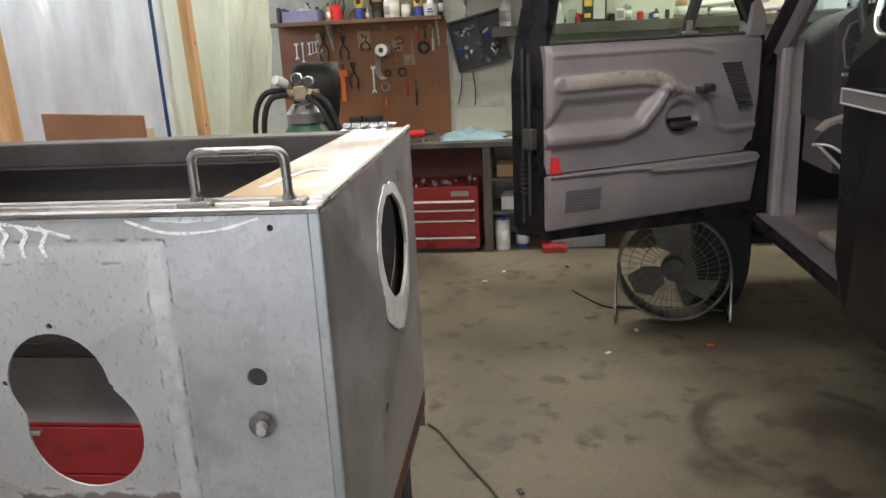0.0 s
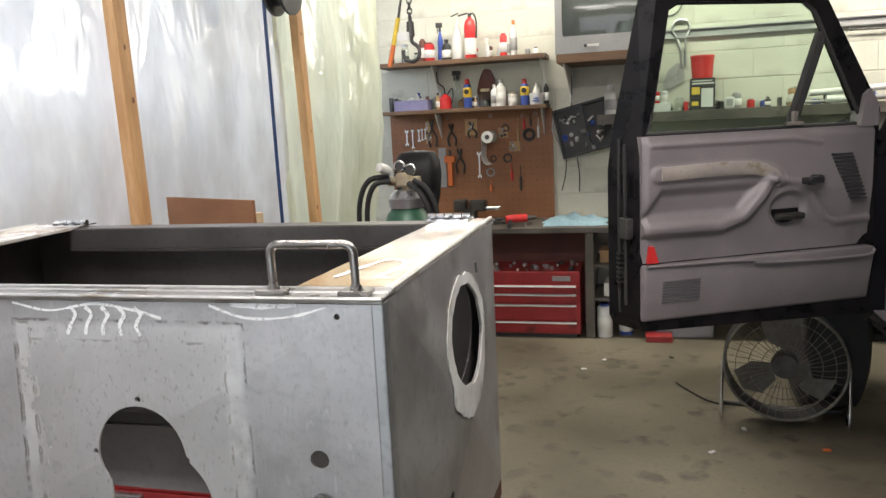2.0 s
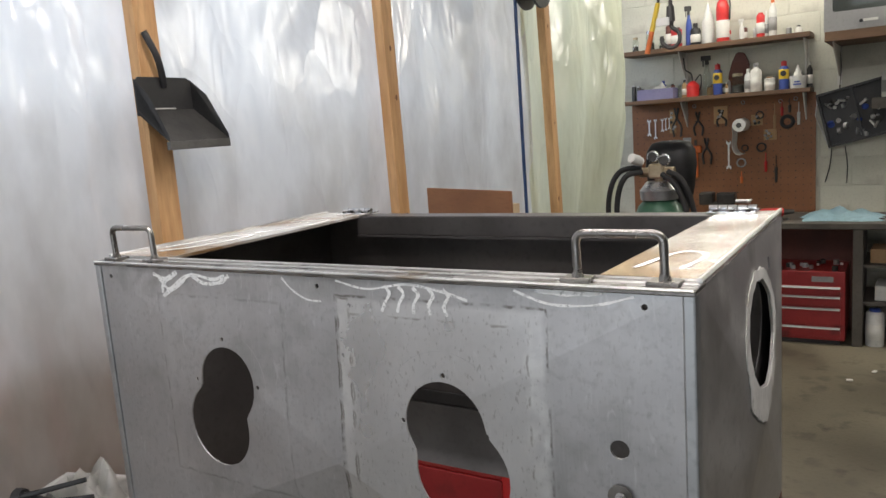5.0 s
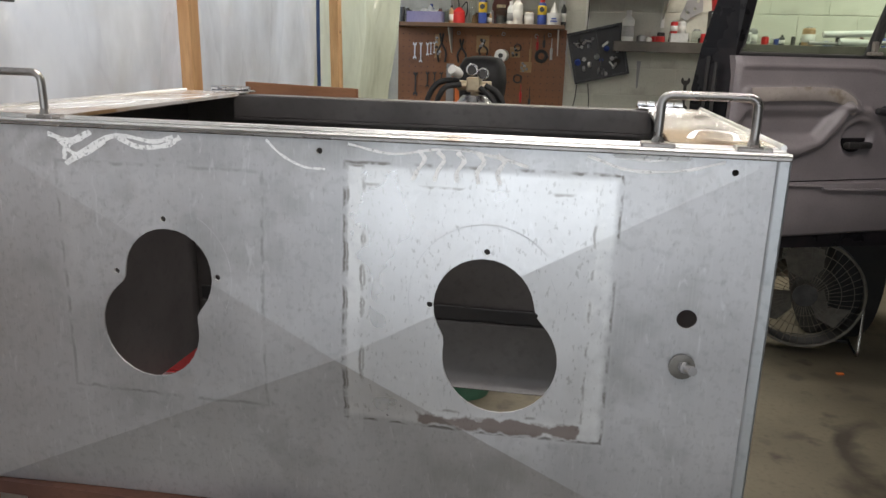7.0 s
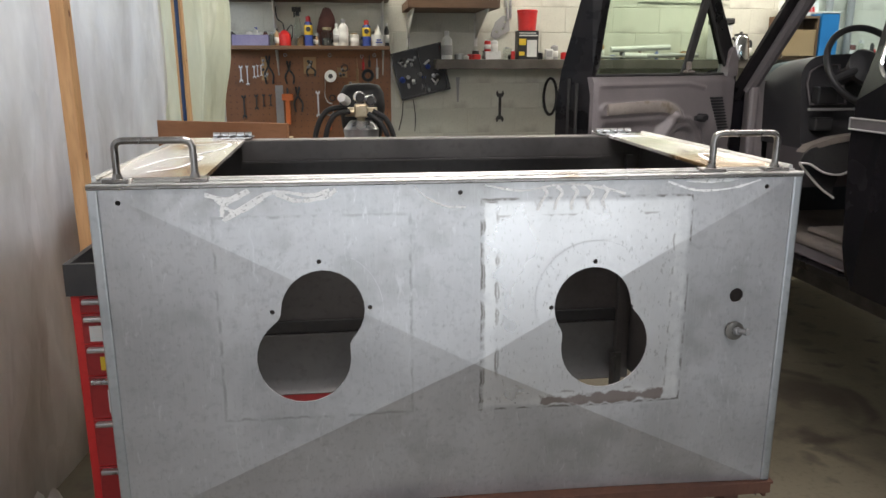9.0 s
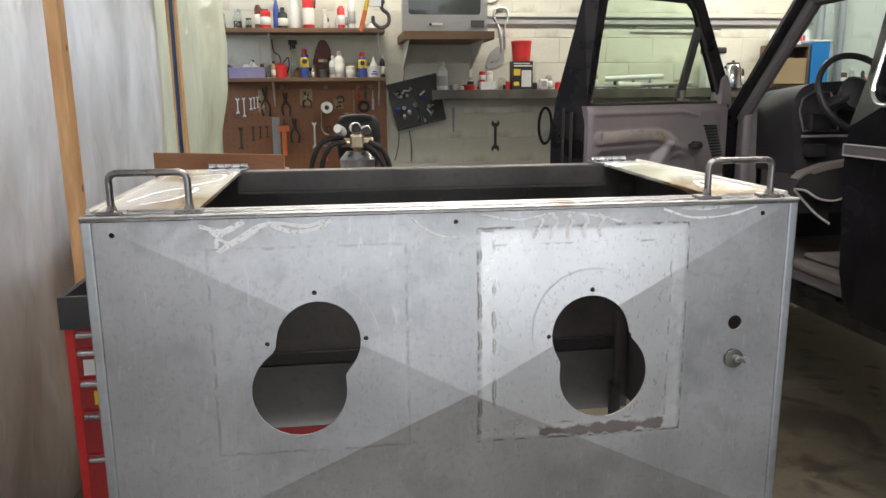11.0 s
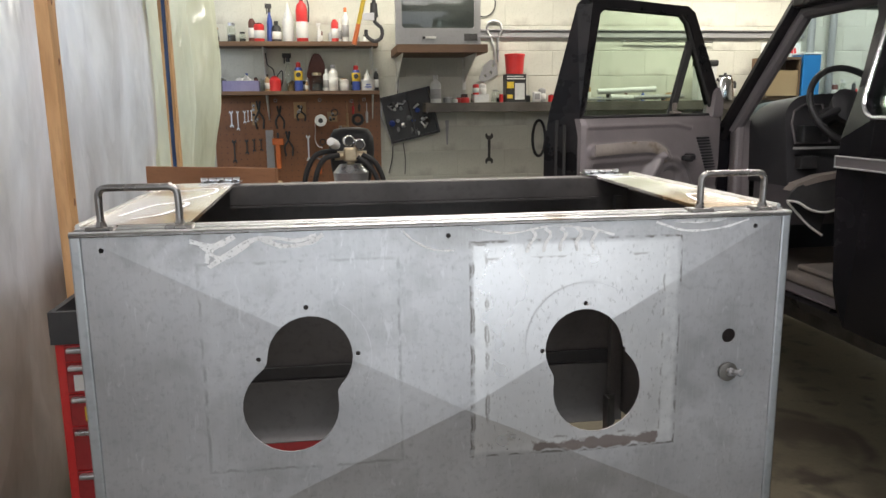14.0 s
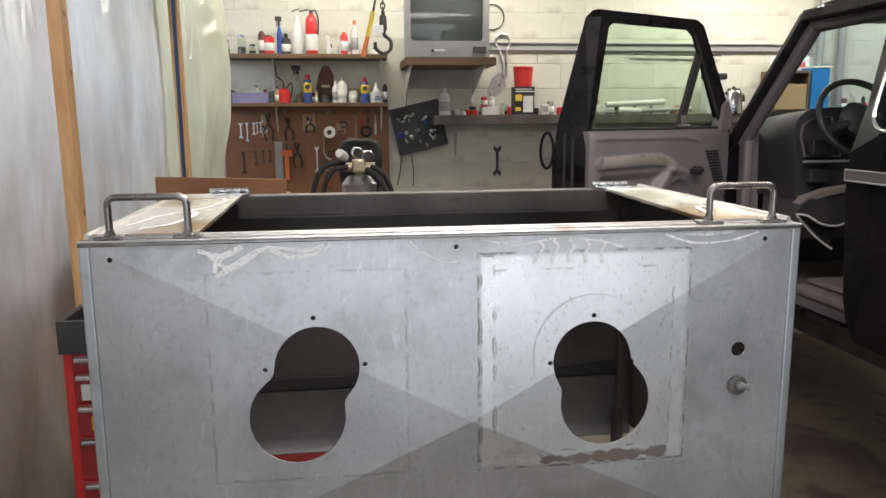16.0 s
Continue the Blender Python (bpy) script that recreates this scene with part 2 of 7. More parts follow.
BARE = mat("ground_steel", (0.62, 0.62, 0.61), (0.76, 0.755, 0.74), 14, (0.28, 0.5), 0.9, 0.15, 120, 0.002, stain=(0.40, 0.33, 0.25), stain_scale=9, stain_at=0.66)
TOPSTEEL = mat("top_sheet", (0.72, 0.66, 0.57), (0.90, 0.88, 0.84), 7, (0.14, 0.28), 0.62, 0.10, 70, 0.002, stain=(0.42, 0.27, 0.14), stain_scale=6, stain_at=0.55)
HANDLE_STEEL = mat("handle_steel", (0.19, 0.176, 0.165), (0.34, 0.325, 0.31), 12, (0.20, 0.36), 0.9, 0.1, 80)
CHROME = mat("chrome", (0.75, 0.76, 0.78), (0.82, 0.83, 0.84), 8, (0.12, 0.25), 1.0, 0.03, 60)
RUST = mat("rusty_iron", (0.085, 0.036, 0.025), (0.135, 0.062, 0.04), 10, (0.6, 0.85), 0.25, 0.4, 80, 0.003)
RED = mat("red_enamel", (0.50, 0.022, 0.024), (0.58, 0.035, 0.032), 4, (0.25, 0.42), 0, 0.04, 60, stain=(0.26, 0.02, 0.02), stain_scale=5, stain_at=0.64)
RED_DULL = mat("worn_red_enamel", (0.26, 0.016, 0.018), (0.33, 0.024, 0.024), 4, (0.35, 0.55), 0, 0.04, 60, stain=(0.15, 0.014, 0.014), stain_scale=5, stain_at=0.6)
PRIMED = mat("ground_white_edge", (0.58, 0.57, 0.54), (0.74, 0.73, 0.70), 16, (0.4, 0.65), 0.25, 0.4, 90, 0.003, stain=(0.34, 0.31, 0.27), stain_scale=22, stain_at=0.6)
KNOT = mat("pine_knot", (0.16, 0.065, 0.025), (0.24, 0.10, 0.04), 40, (0.5, 0.7))
BLACK = mat("black_plastic", (0.018, 0.018, 0.020), (0.032, 0.031, 0.031), 8, (0.4, 0.6), 0, 0.1, 60)
RUBBER = mat("rubber", (0.014, 0.014, 0.014), (0.03, 0.028, 0.026), 8, (0.65, 0.9), 0, 0.3, 60)
TRUCK = mat("dark_truck_paint", (0.005, 0.005, 0.006), (0.010, 0.009, 0.011), 3, (0.16, 0.3), 0.0, 0.02, 80, spec=0.14)
TRUCK_EDGE = mat("door_jamb_paint", (0.006, 0.006, 0.007), (0.015, 0.013, 0.014), 9, (0.22, 0.42), 0.0, 0.1, 60, spec=0.18)
GREY = mat("grey_trim", (0.170, 0.150, 0.153), (0.212, 0.187, 0.189), 4, (0.34, 0.5), 0, 0.15, 160, 0.001)
GREY_DARK = mat("dark_grey_trim", (0.09, 0.081, 0.085), (0.115, 0.103, 0.107), 4, (0.5, 0.7), 0, 0.2, 140, 0.001)
CARPET = mat("carpet", (0.15, 0.13, 0.115), (0.21, 0.18, 0.155), 6, (0.85, 1), 0, 0.7, 120, 0.004)
DASH = mat("dash_plastic", (0.022, 0.022, 0.025), (0.035, 0.034, 0.037), 5, (0.5, 0.7), 0, 0.15, 120, 0.001)
GLASS = glass("window_glass", (0.86, 0.94, 0.87))
WINDSCREEN = glass("windscreen_glass", (0.84, 0.93, 0.97))
CLEAR = glass("clear_glass", (0.90, 0.93, 0.91))
BENCH = mat("worn_bench", (0.075, 0.065, 0.055), (0.13, 0.115, 0.10), 5, (0.45, 0.7), 0.2, 0.2, 50)
WHITE = mat("white_plastic", (0.55, 0.55, 0.535), (0.66, 0.66, 0.64), 5, (0.35, 0.5), 0, 0.05, 50)
OFFWHITE = mat("dirty_white", (0.60, 0.59, 0.55), (0.74, 0.73, 0.70), 5, (0.5, 0.7), 0, 0.1, 40, stain=(0.38, 0.34, 0.28), stain_scale=6, stain_at=0.6)
BLUE = mat("blue_plastic", (0.03, 0.06, 0.28), (0.05, 0.09, 0.34), 5, (0.35, 0.5))
NAVY = mat("navy_hose", (0.012, 0.04, 0.12), (0.02, 0.06, 0.17), 9, (0.35, 0.5))
LILAC = mat("lilac_tray", (0.17, 0.16, 0.30), (0.22, 0.21, 0.36), 5, (0.5, 0.7))
SKYBLUE = mat("pale_blue_cloth", (0.40, 0.60, 0.68), (0.52, 0.72, 0.80), 9, (0.6, 0.8), 0, 0.3, 40)
GREEN = mat("green_cylinder", (0.030, 0.095, 0.055), (0.05, 0.13, 0.08), 6, (0.3, 0.5), 0.1, 0.05)
BRASS = mat("brass", (0.40, 0.33, 0.22), (0.52, 0.44, 0.31), 9, (0.3, 0.5), 0.9, 0.1)
STEEL = mat("tool_steel", (0.42, 0.42, 0.43), (0.58, 0.58, 0.58), 10, (0.25, 0.45), 0.9, 0.1)
DSTEEL = mat("dark_steel", (0.05, 0.048, 0.046), (0.10, 0.095, 0.09), 9, (0.4, 0.6), 0.7, 0.2)
YELLOW = mat("yellow_paint", (0.68, 0.46, 0.03), (0.74, 0.53, 0.06), 6, (0.35, 0.5))
ORANGE = mat("orange_plastic", (0.62, 0.14, 0.03), (0.70, 0.19, 0.05), 6, (0.4, 0.6))
CARD = mat("brown_card", (0.36, 0.22, 0.11), (0.43, 0.28, 0.15), 4, (0.7, 0.9))
BROWN = mat("dark_brown", (0.09, 0.025, 0.018), (0.13, 0.04, 0.03), 6, (0.5, 0.7))
TVGREY = mat("silver_plastic", (0.27, 0.265, 0.265), (0.33, 0.325, 0.325), 3, (0.4, 0.55), 0.1, 0.03)
SCREEN = mat("tv_screen", (0.075, 0.085, 0.078), (0.09, 0.10, 0.092), 2, (0.06, 0.1), 0, 0)
CHALK = mat("chalk", (0.88, 0.88, 0.87), (0.93, 0.93, 0.92), 30, (0.8, 1), 0, 0.2)
def dusty(m, scale, low, high):
    """Breaks a thin coat up into grains, as chalk lies on metal."""
    nt = m.node_tree
    tc, nz, mr = (nt.nodes.new("ShaderNode" + k) for k in ("TexCoord", "TexNoise", "MapRange"))
    nt.links.new(tc.outputs["Object"], nz.inputs["Vector"])
    nz.inputs["Scale"].default_value, nz.inputs["Detail"].default_value = scale, 5
    mr.inputs["From Min"].default_value, mr.inputs["From Max"].default_value = low, high
    nt.links.new(nz.outputs["Fac"], mr.inputs["Value"])
    nt.links.new(mr.outputs["Result"], nt.nodes["Principled BSDF"].inputs["Alpha"])


dusty(CHALK, 260, 0.15, 0.46)
SMUDGE = mat("graphite", (0.48, 0.48, 0.49), (0.62, 0.62, 0.63), 30, (0.5, 0.7), 0.0, 0.1)
FLAT_WOOD = mat("raw_lumber", (0.52, 0.38, 0.22), (0.62, 0.48, 0.30), 4, (0.6, 0.8), 0, 0.2, 40, stretch=(0.5, 4, 4))


# ---- mesh tools ----
def part(name, bm, material, parent=None, label="", smooth=None):
    """Links a bmesh as one mesh object under its thing."""
    bmesh.ops.recalc_face_normals(bm, faces=bm.faces)
    me = bpy.data.meshes.new(name)
    bm.to_mesh(me)
    bm.free()
    me.materials.append(material)
    if smooth is not None:
        me.shade_smooth()
        me.set_sharp_from_angle(angle=radians(smooth))
    ob = new(name, me)
    if parent:
        ob.parent = parent
    if label:
        ob["label"] = label
    return ob


def thing(name, label, category, at=None, group="", kind=""):
    ob = new(name)
    ob.empty_display_size = 0.05
    if at:
        ob.matrix_world = at
    return tagged(ob, label, category, group, kind)


def solo(name, bm, material, label, category, at=None, group="", kind="", smooth=None):
    ob = part(name, bm, material, None, label, smooth)
    if at:
        ob.matrix_world = at
    return tagged(ob, label, category, group, kind)


def B():
    return bmesh.new()


def cube(bm, x0, y0, z0, x1, y1, z1, bevel=0.0, m=None):
    t = Matrix.Translation(((x0 + x1) / 2, (y0 + y1) / 2, (z0 + z1) / 2)) @ Matrix.Diagonal((abs(x1 - x0), abs(y1 - y0), abs(z1 - z0), 1))
    g = bmesh.ops.create_cube(bm, size=1, matrix=t)
    vs = g["verts"]
    if bevel:
        es = list({e for v in vs for e in v.link_edges})
        r = bmesh.ops.bevel(bm, geom=es, offset=bevel, segments=2, profile=0.5, affect="EDGES")
        vs = list({v for f in r["faces"] for v in f.verts} | {v for v in vs if v.is_valid})
    if m:
        bmesh.ops.transform(bm, matrix=m, verts=vs)
    return bm


def rod(bm, p, q, r, r2=None, seg=12, caps=True):
    p, q = Vector(p), Vector(q)
    d = q - p
    m = Matrix.Translation((p + q) / 2) @ d.to_track_quat("Z", "Y").to_matrix().to_4x4()
    bmesh.ops.create_cone(bm, cap_ends=caps, segments=seg, radius1=r, radius2=r if r2 is None else r2, depth=d.length, matrix=m)
    return bm


def tube(bm, pts, r, seg=8, closed=False):
    """A round bar along a line of points."""
    pts = [Vector(p) for p in pts]
    n = len(pts)
    rings = []
    up = Vector((0, 0, 1))
    prev = None
    for i, p in enumerate(pts):
        a = pts[(i - 1) % n] if (closed or i) else p
        b = pts[(i + 1) % n] if (closed or i < n - 1) else p
        t = (b - a).normalized()
        if prev is None:
            s = t.cross(up)
            if s.length < 0.05:
                s = t.cross(Vector((1, 0, 0)))
        else:
            s = prev - t * prev.dot(t)
        s.normalize()
        prev = s
        u = t.cross(s)
        rings.append([bm.verts.new(p + (s * math.cos(k * math.tau / seg) + u * math.sin(k * math.tau / seg)) * r) for k in range(seg)])
    for i in range(n if closed else n - 1):
        a, b = rings[i], rings[(i + 1) % n]
        for k in range(seg):
            bm.faces.new((a[k], a[(k + 1) % seg], b[(k + 1) % seg], b[k]))
    if not closed:
        bm.faces.new(rings[0])
        bm.faces.new(list(reversed(rings[-1])))
    return bm


def arc(pts, n=5, rad=0.02):
    """Rounds the corners of a line of points."""
    pts = [Vector(p) for p in pts]
    out = [pts[0]]
    for a, b, c in zip(pts, pts[1:], pts[2:]):
        p, q = b + (a - b).normalized() * rad, b + (c - b).normalized() * rad
        for i in range(n + 1):
            t = i / n
            out.append(p * (1 - t) ** 2 + b * 2 * t * (1 - t) + q * t * t)
    return out + [pts[-1]]


def spline(pts, n=8):
    """A smooth line through points."""
    p = [Vector(v) for v in pts]
    p = [p[0] * 2 - p[1]] + p + [p[-1] * 2 - p[-2]]
    out = []
    for a, b, c, d in zip(p, p[1:], p[2:], p[3:]):
        for i in range(n):
            t = i / n
            out.append(0.5 * ((2 * b) + (c - a) * t + (2 * a - 5 * b + 4 * c - d) * t * t + (3 * b - a - 3 * c + d) * t ** 3))
    return out + [p[-2]]


def lathe(bm, prof, seg=16, m=None):
    """Turns a profile of (radius, height) round z."""
    rings = []
    for r, z in prof:
        rings.append([bm.verts.new((r * math.cos(k * math.tau / seg), r * math.sin(k * math.tau / seg), z)) for k in range(seg)] if r > 1e-5 else [bm.verts.new((0, 0, z))])
    for a, b in zip(rings, rings[1:]):
        for k in range(seg):
            j = (k + 1) % seg
            if len(a) == 1 and len(b) == 1:
                continue
            if len(a) == 1:
                bm.faces.new((a[0], b[k], b[j]))
            elif len(b) == 1:
                bm.faces.new((a[k], a[j], b[0]))
            else:
                bm.faces.new((a[k], a[j], b[j], b[k]))
    for ring, flip in ((rings[0], True), (rings[-1], False)):
        if len(ring) > 1:
            bm.faces.new(list(reversed(ring)) if flip else ring)
    if m:
        bmesh.ops.transform(bm, matrix=m, verts=[v for r in rings for v in r])
    return bm


def inside(p, loop):
    hit = False
    for (x0, y0), (x1, y1) in zip(loop, loop[1:] + loop[:1]):
        if (y0 > p[1]) != (y1 > p[1]) and p[0] < (x1 - x0) * (p[1] - y0) / (y1 - y0) + x0:
            hit = not hit
    return hit


def plate(bm, outer, holes, depth, put, creases=()):
    """A flat plate with holes: loops of (u, v), laid into space by put(u, v, w), w from 0 to depth. creases: straight lines that its faces keep to."""
    pts, es = [], []
    for lp in [outer, *holes]:
        k = len(pts)
        pts += [Vector(p) for p in lp]
        es += [(k + i, k + (i + 1) % len(lp)) for i in range(len(lp))]
    for a, b in creases:
        k = len(pts)
        pts += [Vector(a), Vector(b)]
        es.append((k, k + 1))
    vs, _, fs = geometry.delaunay_2d_cdt(pts, es, [], 0, 1e-6)[:3]
    keep = []
    for f in fs:
        c = [sum(vs[i][k] for i in f) / len(f) for k in (0, 1)]
        if inside(c, list(outer)) and not any(inside(c, list(h)) for h in holes):
            keep.append(list(f))
    front = {i: bm.verts.new(put(vs[i].x, vs[i].y, 0)) for f in keep for i in f}
    back = {i: bm.verts.new(put(vs[i].x, vs[i].y, depth)) for i in front}
    sides = {}
    for f in keep:
        bm.faces.new([front[i] for i in f])
        bm.faces.new([back[i] for i in reversed(f)])
        for a, b in zip(f, f[1:] + f[:1]):
            sides.setdefault((min(a, b), max(a, b)), []).append((a, b))
    for got in sides.values():
        if len(got) == 1:
            a, b = got[0]
            bm.faces.new((front[b], front[a], back[a], back[b]))
    return bm


def prism(bm, pts, a, b, axis="x"):
    """Extrudes a closed outline from a to b along an axis. The outline is in the other two axes, in xyz order."""
    put = {"x": lambda u, v, w: Vector((a + w, u, v)), "y": lambda u, v, w: Vector((u, a + w, v)), "z": lambda u, v, w: Vector((u, v, a + w))}[axis]
    return plate(bm, pts, [], b - a, put)


def ring_loop(cx, cy, rx, ry, n=28, wobble=0.0, seed=0):
    rnd = random.Random(seed)
    return [(cx + rx * (1 + rnd.uniform(-wobble, wobble)) * math.cos(k * math.tau / n), cy + ry * (1 + rnd.uniform(-wobble, wobble)) * math.sin(k * math.tau / n)) for k in range(n)]


# ---- the large structure ----
YB = 5.16          # face of the block wall
CEILING = 3.05


def sheet_x(y):
    """Where the plastic sheeting hangs, beside the room."""
    return -1.09 - 0.088 * (3.47 - y)


bm = B()
cube(bm, -4.5, -5.0, -0.2, 6.5, 5.6, 0.0)
solo("floor", bm, CONCRETE, "stained grey-brown concrete workshop floor", "floor", kind="structure")
bm = B()
cube(bm, -4.5, -5.0, CEILING, 6.5, 5.6, CEILING + 0.15)
solo("ceiling", bm, CEIL, "plain pale ceiling over the workshop", "ceiling", kind="structure")
bm = B()
cube(bm, -4.5, YB + 0.0035, 0, 6.5, YB + 0.3, CEILING)
wall_north = solo("wall_north", bm, MORTAR, "painted concrete block wall behind the workbench", "wall", kind="structure")
for nm, c in (("wall_east", (6.3, -4.8, 0, 6.5, YB, CEILING)),):
    bm = B()
    cube(bm, *c)
    solo(nm, bm, PLASTER, "plain grubby workshop wall", "wall", kind="structure")
# the rear wall is out of view; its doorway and lamp are added to light the box front
bm = B()
plate(bm, [(-4.5, 0), (6.5, 0), (6.5, CEILING), (-4.5, CEILING)], [[(-1.4, 0.004), (2.6, 0.004), (2.6, 2.4), (-1.4, 2.4)]], 0.2, lambda u, v, w: Vector((u, -4.8 - w, v)))
solo("wall_south", bm, PLASTER, "unseen plain rear wall with an opening added for daylight", "wall", kind="structure")
area_lamp("unseen_doorway_light", pose(0.6, -4.79, 1.33, 90, 0, 0), 4.0, 2.1, 60, (0.84, 0.91, 1.0))
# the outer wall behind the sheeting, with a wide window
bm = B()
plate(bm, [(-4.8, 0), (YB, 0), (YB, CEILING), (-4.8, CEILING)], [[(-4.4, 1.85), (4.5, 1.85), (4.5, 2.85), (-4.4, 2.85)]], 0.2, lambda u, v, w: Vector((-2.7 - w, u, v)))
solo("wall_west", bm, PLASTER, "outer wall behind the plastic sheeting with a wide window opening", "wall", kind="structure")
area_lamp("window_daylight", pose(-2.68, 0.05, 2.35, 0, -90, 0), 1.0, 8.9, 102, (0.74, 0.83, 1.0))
bm = B()
prism(bm, [(sheet_x(-4.7) - 0.26, -4.7), (sheet_x(2.5) - 0.24, 2.5), (sheet_x(2.5) - 0.21, 2.5), (sheet_x(-4.7) - 0.23, -4.7)], 0.0, 1.12, "z")
solo("panelling", bm, PLYWOOD, "low brown board partition behind the plastic sheeting", "partition", kind="structure")


# ---- ceiling lights ----
TUBE = emitter("lit_tube", (1.0, 0.97, 0.88), 9.0)


def strip_light(x, y, watts):
    at = pose(x, y, CEILING)
    t = thing("ceiling_light", "white twin-tube fluorescent strip light fixed to the ceiling", "ceiling light", at, "fluorescent strip lights")
    bm = B()
    prism(bm, [(-0.10, -0.02), (-0.05, -0.075), (0.05, -0.075), (0.10, -0.02), (0.10, 0.0), (-0.10, 0.0)], -0.62, 0.62, "x")
    part("housing", bm, WHITE, t)
    for dy in (-0.06, 0.06):
        bm = B()
        rod(bm, (-0.6, dy, -0.095), (0.6, dy, -0.095), 0.017)
        part("tube", bm, TUBE, t, "glowing fluorescent tube", 40)
    area_lamp("strip_lamp", pose(x, y, CEILING - 0.13), 1.2, 0.18, watts, (1.0, 0.94, 0.83) if y > 3 else (1.0, 0.932, 0.93))
    return t


# the last two are unseen, added to light the far wall and box
for sx, sy, w in ((0.1, 0.5, 24), (1.45, 0.5, 24), (-0.35, 4.42, 17), (1.0, 4.42, 21), (2.9, 4.42, 34), (4.5, 4.2, 30), (0.3, -0.85, 18)):
    strip_light(sx, sy, w)


# ---- the steel box on its stand ----
W2, TOP, BOT, DEEP = 0.5625, 1.41, 0.845, 0.685


def keyhole(c1, r1, c2, r2, n=44):
    """The outline of two overlapping round cuts."""
    mx, mz = (c1[0] * 0.5 + c2[0] * 0.5), (c1[1] * 0.5 + c2[1] * 0.5)
    out = []
    for k in range(n):
        d = (math.cos(k * math.tau / n), math.sin(k * math.tau / n))
        best = 0
        for (cx, cz), r in ((c1, r1), (c2, r2)):
            ex, ez = mx - cx, mz - cz
            b = ex * d[0] + ez * d[1]
            q = b * b - (ex * ex + ez * ez - r * r)
            if q >= 0:
                best = max(best, -b + math.sqrt(q))
        out.append((mx + d[0] * best, mz + d[1] * best))
    for _ in range(2):
        out = [((out[i - 1][0] + 4 * out[i][0] + out[(i + 1) % n][0]) / 6, (out[i - 1][1] + 4 * out[i][1] + out[(i + 1) % n][1]) / 6) for i in range(n)]
    return out


HOLE_L = keyhole((-0.226, 1.206), 0.066, (-0.259, 1.125), 0.075)
HOLE_R = keyhole((0.212, 1.196), 0.066, (0.236, 1.125), 0.076)
DOTS = [(-0.23, 1.284), (-0.153, 1.208), (-0.305, 1.205), (0.214, 1.27), (0.279, 1.19), (0.142, 1.195), (0.502, 1.386), (-0.008, 1.387), (-0.52, 1.382)]
box_at = pose(0, 0, 0)
steel_box = thing("steel_box", "large open galvanised steel box with cut-outs on a rusty stand", "steel box", box_at)


CX, CZ = 0.014, 1.106   # where the folds of the front meet


def crease(x, z):
    """How far the cross-broken sheet stands proud of its edges."""
    u = (x - CX) / (0.5505 - math.copysign(CX, x - CX))
    v = (z - CZ) / (1.404 - CZ if z > CZ else CZ - BOT)
    low = max(0.0, -v)
    sag = low * (1 - min(1.0, abs(u) / low) ** 2) if low > 1e-4 else 0.0
    return -0.0155 * (1 - min(1.0, max(abs(u), abs(v)))) + 0.018 * sag


